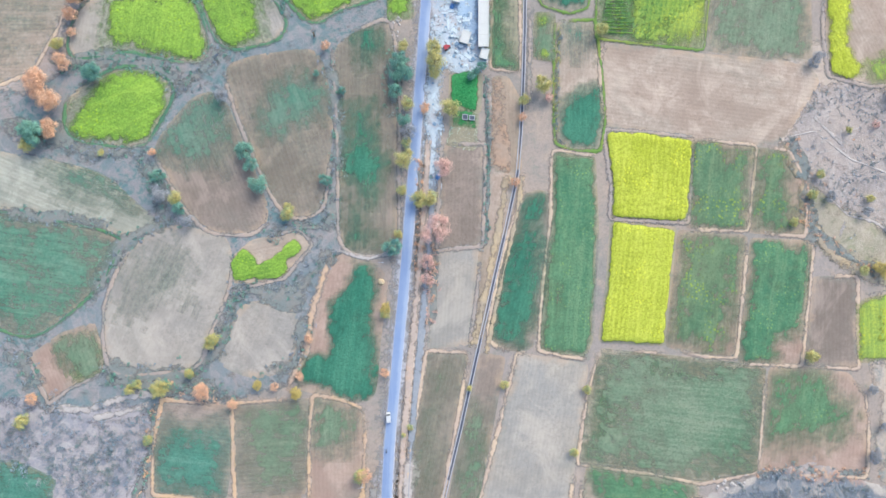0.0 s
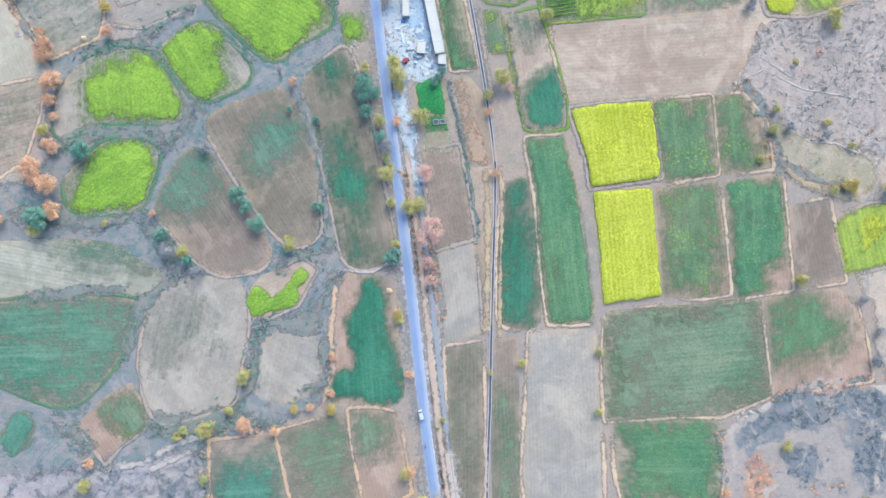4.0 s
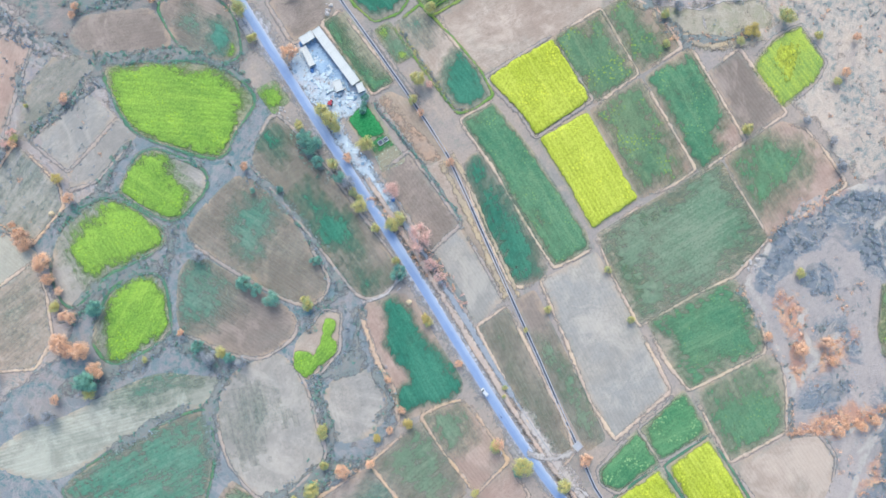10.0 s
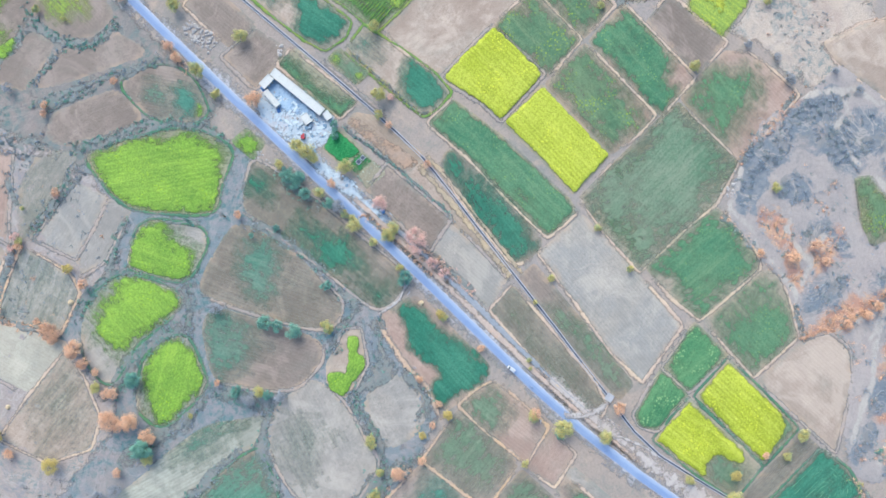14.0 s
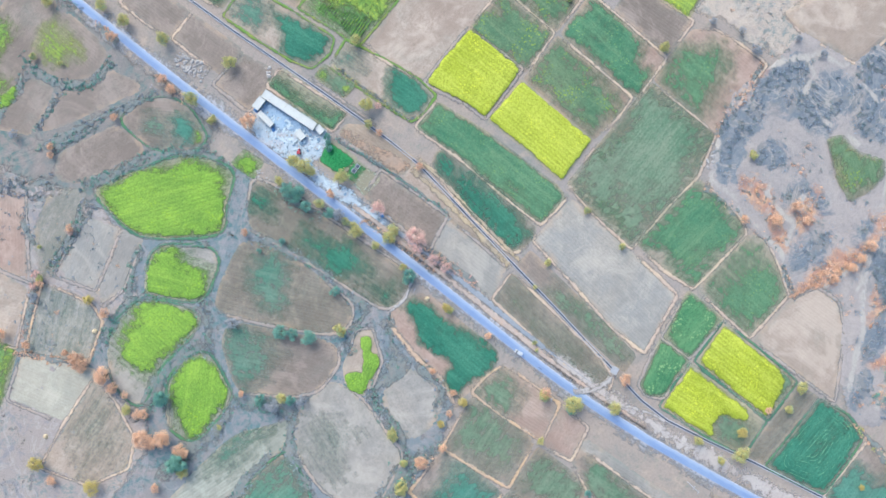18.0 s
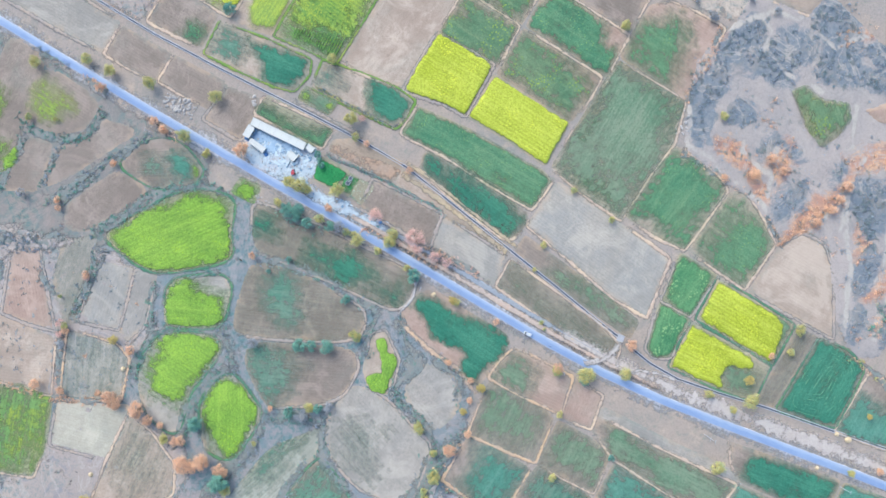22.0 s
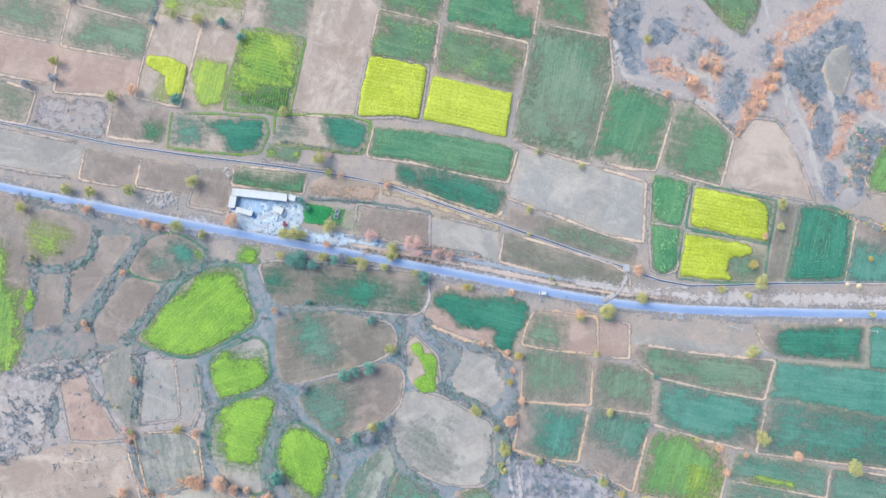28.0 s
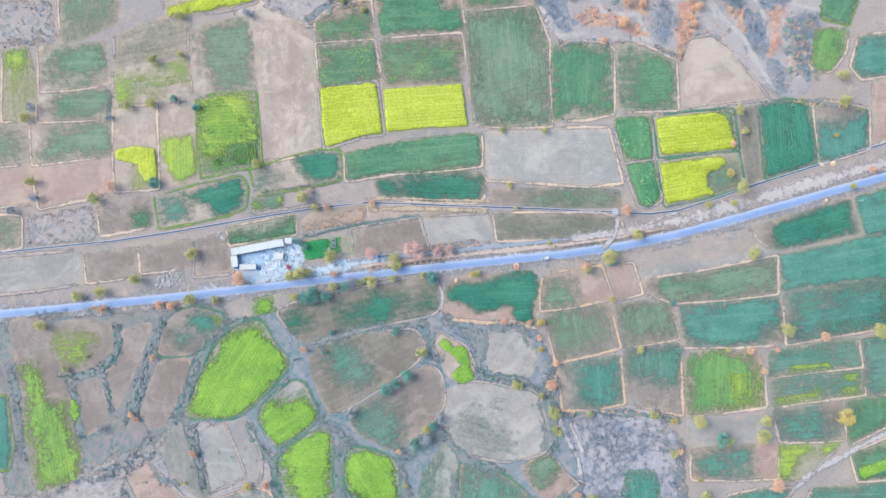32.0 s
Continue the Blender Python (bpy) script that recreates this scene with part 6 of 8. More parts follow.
field([(-127.3, -172.8), (-128.2, -194.9), (-129.1, -209.9), (-149.6, -207.8), (-147.8, -191.0), (-144.6, -173.3)], "brown", "brown field with a teal wheat patch", [("teal", [(-130.6, -175.4), (-130.0, -194.5), (-143.4, -201.4), (-148.9, -200.3), (-144.4, -179.0)], 0.7, 6)], "tan")
field([(-129.0, -213.1), (-130.5, -234.9), (-131.5, -257.5), (-142.2, -255.4), (-146.4, -231.8), (-153.1, -209.6)], "olive", "green wheat field beside the dirt track", [("green", None, 0.85, 4), ("patchy", [(-141.8, -223.9), (-135.4, -244.1), (-140.5, -246.2), (-147.6, -224.3)], 0.5, 3)], "tan")
field([(-140.7, -124.4), (-143.0, -147.5), (-146.0, -170.5), (-163.8, -167.0), (-160.8, -144.1), (-156.1, -121.5)], "pink", "pinkish field with teal wheat drifts", [("teal", [(-146.8, -124.5), (-146.1, -146.9), (-145.7, -153.4), (-160.8, -151.1), (-156.2, -129.1)], 0.7, 5)], "tan")
field([(-147.4, -171.5), (-149.6, -193.8), (-151.5, -207.4), (-159.1, -192.0), (-167.5, -184.0), (-165.8, -167.9)], "olive", "weedy field with lime-yellow mustard", [("patchy", [(-148.1, -171.9), (-150.1, -189.3), (-154.0, -186.6), (-158.1, -177.6), (-165.6, -173.6), (-165.3, -168.6)], 0.95, 3), ("patchy", [(-151.1, -195.1), (-151.9, -206.1), (-157.0, -196.2)], 0.7, 2)], "grey")
field([(-159.3, -210.3), (-154.1, -234.1), (-148.3, -254.1), (-177.4, -248.4), (-173.7, -211.2)], "olive", "green field beside the dirt track", [("green", None, 0.85, 4), ("lime", [(-167.6, -212.4), (-162.9, -238.6), (-168.1, -240.8), (-172.8, -213.0)], 0.8, 2)], "tan")
field([(-169.8, -155.0), (-172.0, -173.6), (-181.3, -165.5), (-196.8, -146.6), (-194.1, -131.2), (-170.1, -139.1)], "olive", "teal wheat field", [("teal", None, 0.9, 3)], "tan")
field([(-174.2, -185.9), (-176.7, -217.0), (-180.4, -247.8), (-214.0, -241.1), (-200.7, -168.0)], "olive", "sparse green wheat field", [("sparse", None, 0.8, 4)], "tan")
field([(-124.8, -125.0), (-127.7, -147.3), (-129.9, -166.0), (-134.8, -172.0), (-144.0, -170.2), (-141.2, -144.7), (-138.8, -124.5)], "pale", "pale trampled threshing ground", (), None)

# ---------------- fields and plots of the west ----------------
field([(-85.3, 70.1), (-76.2, 74.2), (-58.7, 77.0), (-49.5, 77.1), (-45.4, 61.9), (-43.9, 48.6), (-45.9, 28.6), (-47.0, 15.5), (-55.7, 11.9), (-63.3, 16.3), (-71.2, 32.9), (-77.9, 48.3)], "brown", "brown fallow field with thin green growth", [("sparse", [(-60.8, 63.9), (-53.5, 64.7), (-46.9, 62.3), (-47.3, 53.9), (-55.0, 49.7), (-62.8, 47.0), (-68.4, 46.7), (-70.0, 51.9), (-66.2, 59.9)], 0.9, 5), ("dull", None, 0.12, 6)], "grey")
field([(-112.0, 38.8), (-101.9, 52.6), (-95.1, 59.7), (-86.9, 59.8), (-80.5, 46.1), (-73.2, 28.5), (-67.4, 12.7), (-72.4, 6.6), (-81.5, 6.2), (-90.1, 7.0), (-100.0, 17.0), (-105.7, 28.3)], "brown", "brown fallow field with a teal growth at one end", [("sparse", [(-99.8, 57.3), (-89.9, 58.8), (-83.8, 51.3), (-83.6, 40.2), (-89.0, 33.4), (-100.3, 32.6), (-108.1, 42.3)], 0.9, 5), ("mint", [(-92.0, 57.0), (-86.0, 52.0), (-86.0, 44.0), (-90.0, 47.0)], 0.7, 3)], "grey")
field([(-120.7, -2.6), (-114.7, 4.3), (-106.3, 8.3), (-94.4, 7.0), (-83.2, 4.0), (-81.7, -6.4), (-84.0, -19.4), (-90.3, -32.2), (-92.8, -44.6), (-108.1, -46.0), (-125.0, -47.1), (-128.3, -34.3), (-127.9, -19.4)], "pale", "rounded pale grey bare field", [("sparse", [(-118.7, -6.5), (-104.9, -2.1), (-104.6, -17.2), (-115.2, -19.4)], 0.25, 8)], "grey")
field([(-82.4, -34.4), (-78.7, -24.7), (-73.5, -20.6), (-63.8, -21.5), (-56.9, -24.1), (-55.4, -34.4), (-60.2, -46.1), (-71.9, -48.8), (-82.6, -45.0), (-85.2, -41.2)], "pale", "rounded pale bare field", (), None)
field([(-73.4, 2.6), (-56.1, 6.2), (-51.7, 1.7), (-62.0, -10.6), (-73.5, -12.9), (-80.4, -12.3), (-81.8, -4.9)], "tan", "small hollow with bright green crop", [("lime", [(-77.8, 0.2), (-72.5, -4.1), (-71.5, -10.0), (-79.2, -12.2), (-80.7, -6.6), (-80.6, -2.6)], 1.0, 1.2), ("lime", [(-57.6, 3.3), (-55.2, -0.5), (-61.4, -3.7), (-60.7, -8.5), (-64.9, -11.1), (-72.4, -10.5), (-72.9, -7.6), (-65.6, -4.7)], 0.95, 1.0)], "grey")
field([(-70.7, 153.2), (-58.8, 145.1), (-44.3, 135.4), (-31.0, 123.9), (-26.0, 113.0), (-25.0, 100.5), (-33.6, 97.1), (-41.9, 95.0), (-50.7, 88.4), (-58.1, 94.3), (-65.9, 105.1), (-74.6, 118.4), (-76.2, 127.1), (-74.4, 137.7)], "olive", "walled lime-green crop field", [("lime", [(-69.1, 149.2), (-53.0, 140.2), (-44.9, 129.7), (-34.7, 122.7), (-30.4, 111.6), (-31.5, 102.3), (-39.9, 96.3), (-49.5, 89.4), (-57.7, 94.9), (-74.8, 119.1), (-75.3, 129.5)], 0.95, 6)], "grass", width=1.2)
field([(-97.5, 103.7), (-86.9, 108.7), (-79.1, 111.1), (-72.5, 107.6), (-66.2, 95.3), (-62.4, 88.2), (-65.4, 82.4), (-74.1, 80.1), (-83.0, 78.4), (-88.4, 81.8), (-94.6, 96.3)], "pale", "rounded field half full of lime-green crop", [("lime", [(-95.9, 103.6), (-79.6, 110.3), (-74.4, 106.4), (-76.4, 97.6), (-75.3, 85.2), (-82.9, 79.5), (-88.6, 82.5), (-94.7, 96.9)], 0.95, 6)], "grass", width=1.2)
field([(-136.9, 97.9), (-125.9, 105.6), (-114.1, 106.9), (-101.9, 103.2), (-96.7, 92.9), (-92.5, 80.8), (-93.8, 74.1), (-100.1, 73.1), (-113.1, 75.5), (-123.1, 78.1), (-133.4, 75.3), (-145.5, 74.3), (-144.1, 87.9)], "pale", "rounded field half full of lime-green crop", [("lime", [(-106.6, 102.7), (-101.6, 101.3), (-96.9, 92.5), (-92.4, 79.1), (-94.9, 74.2), (-112.5, 76.6), (-128.3, 83.7), (-129.0, 92.9), (-119.3, 98.4), (-108.4, 97.4)], 0.9, 6)], "grass", width=1.2)
field([(-144.7, 57.8), (-137.7, 63.5), (-125.1, 70.0), (-114.2, 68.9), (-106.4, 63.9), (-106.0, 57.9), (-112.1, 47.2), (-115.7, 40.2), (-128.8, 40.5), (-142.0, 42.4), (-145.6, 48.2)], "pale", "rounded field half full of lime-green crop", [("lime", [(-129.7, 67.1), (-115.5, 66.8), (-109.2, 61.1), (-110.3, 51.9), (-115.9, 40.9), (-133.2, 42.7), (-141.9, 43.5), (-138.7, 52.5)], 0.9, 6)], "grass", width=1.2)
field([(-21.5, 103.0), (-13.5, 101.5), (-13.2, 91.5), (-21.5, 91.0)], "olive", "scrap of lime-green crop", [("sprout", None, 0.7, 3), ("lime", [(-19.8, 100.6), (-15.2, 98.0), (-15.0, 93.6), (-18.8, 92.6), (-20.4, 95.4)], 0.9, 2.5)], None)
field([(-195.6, 43.7), (-171.7, 36.0), (-155.5, 34.3), (-130.8, 27.9), (-117.9, 16.2), (-107.2, 7.9), (-122.0, 4.9), (-142.8, 13.0), (-161.3, 15.6), (-183.7, 16.3), (-193.8, 18.4), (-204.8, 28.3), (-213.4, 42.4)], "striped", "pale stubble field in broad stripes", [("sparse", [(-148.7, 30.3), (-127.3, 32.6), (-112.1, 26.1), (-120.4, 17.3), (-144.2, 23.8)], 0.55, 7), ("dull", [(-131.6, 32.6), (-114.4, 30.5), (-109.7, 17.4), (-118.4, 19.5)], 0.3, 6)], None, turn=-1.96)
field([(-194.0, 13.4), (-171.5, 12.9), (-132.5, 6.5), (-123.9, 2.7)] + [(-125.1, -0.4), (-133.4, -16.2), (-153.4, -32.8), (-165.3, -31.2), (-184.3, -18.6), (-190.9, -12.5), (-193.4, -1.8)], "brown", "broad teal wheat field streaked with bare rows", [("mint", None, 0.78, 9)], "grass", turn=-1.72, width=0.9)
field([(-155.6, -41.1), (-144.0, -32.6), (-132.9, -29.2), (-129.4, -40.7), (-129.7, -46.2), (-141.7, -52.1), (-148.3, -57.2)], "pink", "small pinkish plot with a green patch", [("dull", [(-145.4, -35.4), (-132.8, -32.2), (-129.8, -42.8), (-132.3, -49.6), (-144.1, -44.9)], 1.0, 3), ("sprout", [(-142.0, -38.0), (-131.0, -36.0), (-131.0, -49.0), (-140.0, -48.0)], 0.9, 4)], "grey")
field([(-187.8, -40.6), (-181.7, -32.5), (-176.4, -31.5), (-173.4, -37.0), (-177.1, -45.0), (-184.2, -47.3)], "brown", "small teal wheat plot", [("teal", None, 0.95, 2)], None)
field([(-182.5, -80.4), (-159.6, -80.5), (-145.8, -86.8), (-148.4, -101.3), (-181.6, -101.1)], "olive", "teal wheat field at the edge of the scrub", [("teal", None, 0.8, 5)], None)
field([(-146.5, 100.2), (-150.6, 86.6), (-159.9, 69.2), (-172.8, 63.6), (-189.4, 74.2), (-195.3, 97.6), (-174.4, 99.5)], "tan", "broad pale field with dry grass edges", [("sparse", [(-150.0, 97.0), (-158.0, 80.0), (-172.0, 70.0), (-180.0, 84.0), (-170.0, 97.0)], 0.22, 9)], "tan")
field([(-20.8, 220.2), (-8.4, 220.7), (-5.5, 210.5), (-7.4, 194.2), (-13.2, 182.1), (-26.8, 186.9), (-36.2, 199.0), (-34.7, 214.7)], "brown", "brown plot with a clump of lime crop", [("patchy", [(-24.6, 217.3), (-17.8, 218.0), (-13.2, 216.2), (-13.9, 210.6), (-15.4, 205.4), (-17.2, 200.8), (-19.8, 197.1), (-23.5, 200.4), (-27.3, 203.2), (-29.0, 207.6), (-27.3, 214.4)], 0.6, 3.5)], None)
field([(-38.7, 193.4), (-29.2, 185.4), (-16.0, 179.0), (-14.2, 160.1), (-25.5, 166.0), (-37.4, 174.1), (-55.6, 185.3), (-62.1, 192.6), (-49.1, 193.5)], "brown", "brown fallow strip", (), None)
field([(-33.8, 161.8), (-21.5, 156.9), (-12.9, 148.3), (-11.1, 136.8), (-15.0, 127.7), (-19.3, 120.3), (-29.3, 124.6), (-36.8, 138.9), (-36.3, 150.8)], "brown", "brown field with teal drifts", [("teal", [(-18.1, 139.7), (-16.9, 129.1), (-23.6, 126.2), (-25.6, 133.6)], 0.85, 3), ("sparse", [(-24.9, 150.7), (-20.4, 140.2), (-30.0, 137.5), (-32.2, 147.4)], 0.7, 4), ("lime", [(-18.1, 127.4), (-18.0, 121.8), (-23.0, 120.9), (-24.0, 123.6)], 0.5, 2)], "grass", width=0.6)
field([(-65.9, 177.4), (-50.0, 168.8), (-37.5, 161.4), (-37.7, 149.9), (-40.5, 142.8), (-48.7, 144.3), (-62.2, 154.4), (-72.7, 161.7), (-75.7, 171.9)], "brown", "bare brown field", (), None)
field([(-54.7, 216.0), (-41.3, 207.8), (-39.7, 197.1), (-53.4, 195.1), (-65.1, 194.3), (-73.4, 214.2), (-65.1, 219.5)], "brown", "brown fallow plot", [("lime", [(-58.6, 216.9), (-49.2, 213.5), (-56.2, 210.4), (-62.1, 213.0)], 0.7, 2)], None)
field([(1.6, 241.9), (0.7, 228.5), (-6.2, 217.6), (-20.7, 218.2), (-44.3, 213.6), (-73.6, 213.3), (-91.0, 215.1), (-97.4, 228.1), (-96.5, 243.7), (-61.6, 243.3), (-39.1, 241.9)], "brown", "long brown field with a lime-green crop", [("rows", [(-23.4, 239.1), (-27.6, 230.0), (-44.6, 229.7), (-52.9, 223.4), (-49.8, 218.9), (-66.6, 216.0), (-83.0, 215.0), (-95.8, 219.3), (-95.8, 240.3), (-81.3, 241.6), (-62.0, 240.8), (-42.7, 239.9)], 0.7, 8)], None)
field([(-35.4, 279.5), (-42.0, 251.0), (-69.7, 252.0), (-81.3, 256.0), (-80.1, 287.4)], "olive", "teal field beyond a hedge", [("teal", None, 0.95, 2)], "lime")


field([(-98.3, 190.8), (-90.2, 181.0), (-118.0, 160.5), (-124.5, 153.6), (-127.0, 167.0), (-128.0, 181.9)], "pink", "pinkish rough grazing plot", (), "grey")
field([(-145.5, 221.4), (-129.9, 181.9), (-128.6, 152.6), (-155.1, 142.0), (-158.6, 156.6), (-159.5, 169.0), (-175.7, 211.3)], "tan", "pale pinkish rough grazing plot", (), "tan")
field([(-82.3, 170.3), (-72.8, 156.3), (-80.8, 151.8), (-116.0, 146.6), (-119.2, 150.6), (-102.4, 165.6)], "pale", "pale bare plot between hedges", [("dull", None, 0.1, 6)], None)
field([(-82.3, 148.7), (-79.0, 131.5), (-109.8, 125.2), (-114.4, 144.6), (-100.8, 145.9)], "blue", "pale grey bare plot", (), "grey")
field([(-79.7, 130.9), (-76.7, 119.6), (-103.1, 114.2), (-113.6, 117.7), (-110.2, 124.5)], "pale", "narrow striped stubble plot", (), "grey")
field([(-121.9, 147.2), (-118.2, 122.5), (-121.7, 113.8), (-141.8, 108.5), (-153.7, 135.5)], "blue", "grey weedy grazing plot", [("sparse", None, 0.15, 6)], "orange")
field([(-156.8, 135.7), (-149.4, 118.6), (-143.1, 103.0), (-148.9, 99.8), (-171.4, 100.1), (-177.3, 129.7)], "cream", "cream stubble plot", (), "grey")
field([(-166.8, 174.2), (-157.5, 157.0), (-156.7, 140.2), (-180.0, 132.2), (-196.0, 131.7), (-205.7, 161.4)], "olive", "hazy green crop beside the rough grazing", [("sprout", None, 0.65, 7), ("patchy", [(-168.7, 163.1), (-160.8, 142.5), (-180.3, 134.1), (-194.8, 133.8), (-196.4, 149.6)], 0.55, 12)], "tan")

# ---------------- long bunds ----------------
bund([(-42.5, -0.9), (-44.6, -6.3), (-49.6, -21.5), (-51.8, -34.4), (-52.8, -42.9), (-57.0, -48.2), (-59.4, -53.5), (-54.7, -53.5), (-48.3, -54.0)], "orange", 1.5)
strip("track", [(-43.0, 0.8), (-36.0, -2.0), (-29.0, -3.8), (-18.0, -1.0)], 1.0, TRACK, 0.24, "pale dirt path from the fields to the road", "track", 5)
bund([(-42.1, 0.2), (-40.4, 8.9), (-41.0, 24.3), (-40.3, 41.9), (-41.4, 61.9)], "orange", 1.6)
bund([(124.5, -46.3), (122.7, -64.6), (119.6, -84.9)], "tan", 1.5)
bund([(122.3, 41.1), (120.5, 22.8), (118.3, 6.8), (115.5, -16.9), (113.4, -43.0)], "tan", 1.3)
bund([(42.8, 39.1), (41.5, 9.2), (39.4, -12.7), (37.5, -38.7)], "tan", 1.3)
bund([(17.9, -35.7), (24.9, -37.8), (35.7, -39.1), (48.8, -43.0), (55.3, -43.0), (60.2, -37.6)], "tan", 1.3)
bund([(57.9, -43.0), (54.1, -55.9), (50.6, -77.2), (47.2, -94.0), (46.0, -106.6)], "orange", 1.3)
bund([(-8.1, -39.1), (-10.6, -60.0), (-13.1, -76.9), (-14.2, -97.9)], "orange", 1.5)
bund([(28.1, -43.0), (22.2, -60.1), (17.4, -81.3), (13.9, -98.1)], "orange", 1.5)
bund([(17.6, -129.1), (-3.6, -129.9)], "grey", 1.4)
bund([(16.8, 69.2), (17.7, 53.4), (16.7, 31.2), (15.4, 4.7), (13.2, -12.7)], "grey", 1.3)
bund([(34.3, 96.5), (33.3, 69.3), (33.0, 53.6)], "grey", 1.5)


field([(155.2, -169.0), (162.2, -176.6), (173.0, -194.0), (166.7, -205.7), (158.8, -198.4), (152.6, -176.5)], "pink", "small brown plot among the ravines", (), None, lift=0.9)

# ---------------- scrub and hedges ----------------
scrub(spots_in([(158.1, 47.1), (262.8, -19.3), (205.4, -104.8), (172.0, -95.9), (163.2, -80.9), (167.6, -63.1), (187.0, -42.9), (189.7, -20.8), (176.4, -13.8), (164.4, -0.3), (140.2, 15.1)], 260, 0.5, 1.3, 3, 0.35), ["scrub", "grey", "scrub", "rust"], "scattered grey thorn bushes on pale ground", seed=3)
scrub(spots_in([(120.2, -86.4), (142.1, -79.2), (162.0, -89.5), (212.3, -94.4), (130.4, -216.4), (93.6, -210.0), (79.0, -183.6), (82.1, -165.6), (75.4, -157.1), (90.1, -134.8), (91.6, -111.2), (97.9, -93.5)], 500, 0.5, 1.4, 4, 0.3), ["scrub", "thicket"], "grey thorn scrub in the ravines", seed=4)
scrub(spots_in([(144.8, -110.0), (115.0, -261.8), (84.2, -236.6), (56.8, -228.0), (43.3, -214.2), (70.7, -189.1), (85.5, -179.8), (87.3, -167.3), (74.9, -159.5), (87.6, -144.2), (94.6, -124.6), (102.8, -90.7)], 500, 0.5, 1.6, 7, 0.3), ["scrub", "thicket", "rust"], "thorn scrub in the ravines", seed=7)
scrub(spots_in([(80.2, -157.3), (100.9, -167.7), (105.6, -176.7), (87.7, -168.4), (74.9, -159.5)], 120, 0.8, 2.0, 17), ["rust", "orange"], "rusty dry scrub on a gully side", seed=17)
scrub(spots_in([(78.4, -216.3), (89.1, -227.9), (81.1, -236.0), (57.3, -224.9), (49.2, -216.9)], 120, 1.0, 2.6, 18), ["rust", "scrub", "teal"], "tall scrub on a gully side", seed=18)
scrub(spots_in([(-109.0, -58.3), (-109.4, -77.5), (-120.7, -104.1), (-126.6, -118.9), (-141.3, -120.8), (-189.9, -108.2), (-179.6, -51.2), (-123.2, -57.2)], 260, 0.7, 2.0, 8, 0.4), ["thicket", "scrub", "grey"], "blue-grey thorn scrub", seed=8)
scrub(spots_in([(-187.8, -53.3), (-154.2, -55.5), (-135.0, -63.9), (-111.5, -60.8), (-111.0, -113.9), (-185.2, -113.4)], 380, 0.7, 2.0, 9, 0.4), ["thicket", "thicket", "grey"], "blue-grey thorn scrub", seed=9)
scrub(spots_in([(-107.9, 219.0), (-78.9, 172.2), (-75.4, 156.0), (-76.3, 138.8), (-78.3, 120.9), (-104.7, 115.8), (-135.0, 106.6), (-158.1, 143.5), (-172.7, 177.5)], 120, 0.5, 1.3, 10, 0.55), ["thicket", "scrub"], "grey bushes in rough pasture", seed=10)
scrub(spots_in([(-87.7, 295.4), (-97.6, 241.2), (-89.7, 213.6), (-76.5, 162.1), (-73.7, 142.0), (-100.5, 101.4), (-162.1, 116.1), (-128.4, 302.6)], 160, 0.5, 1.3, 11, 0.5), ["thicket", "scrub", "rust"], "grey bushes in rough pasture", seed=11)
scrub(spots_in([(57.6, 221.6), (56.5, 181.2), (34.5, 182.6), (39.2, 224.9)], 140, 0.3, 0.8, 12), ["scrub", "thicket", "rust"], "low bushes on waste ground", seed=12)
scrub(spots_in([(185.7, 233.5), (176.3, 185.3), (149.9, 185.1), (154.8, 219.0)], 170, 0.4, 1.0, 13), ["rust", "grey", "scrub"], "thorn bushes on waste ground", seed=13)

for k, (zone, thick, kinds) in enumerate(THICKETS):
    area = abs(sum(a[0] * b[1] - b[0] * a[1] for a, b in zip(zone, zone[1:] + zone[:1]))) / 2
    scrub(spots_in(zone, int(area * thick), 0.7, 1.5, 200 + k), kinds, "rusty scrub on the outcrops" if kinds[0] == "rust" else "dense thorn thicket in the ravines", "thicket", 15, 300 + k, 0.3)

scrub(spots_in([(147.6, 66.0), (198.0, 66.0), (255.0, 48.0), (236.0, -8.0), (183.0, 2.5), (168.6, 12.5), (146.0, 24.4), (137.0, 30.8), (133.5, 44.4), (143.7, 57.3)], 1500, 0.4, 1.0, 21, 0.1), ["thicket", "scrub", "grey"], "small grey bushes on stony scrub", "scrub", 8, 21)
scrub(spots_in(NW_SCRUB, 520, 0.7, 1.7, 22, 0.3), ["thicket", "scrub", "thicket"], "dark grey thorn bushes on mauve scrub", "scrub", 12, 22, 0.2)
D = ["teal", "teal", "scrub"]
hedge([(-77.9, 152.7), (-92.7, 149.8), (-103.2, 149.5), (-114.7, 148.3)], 4, ["thicket", "teal"])
hedge([(-97.9, 175.9), (-104.4, 168.7), (-109.9, 162.5)], 4, ["thicket", "scrub"])
hedge([(-122.6, 151.4), (-132.4, 146.9), (-154.2, 137.2)], 4, ["scrub", "rust"])
hedge([(-128.7, 191.9), (-115.9, 192.9), (-103.8, 194.3)], 4, ["thicket", "scrub"])
hedge([(-161.8, 168.3), (-158.5, 150.4), (-156.5, 138.4), (-147.7, 119.1), (-143.5, 107.9)], 3, ["rust", "orange"])
hedge([(-96.0, 209.0), (-94.2, 193.7), (-86.8, 180.2), (-78.8, 170.2)], 6, ["thicket", "scrub"])
hedge([(-79.3, 117.8), (-91.0, 115.6), (-107.1, 107.2), (-125.8, 107.4)], 4, D)
H = ["teal", "scrub", "thicket"]

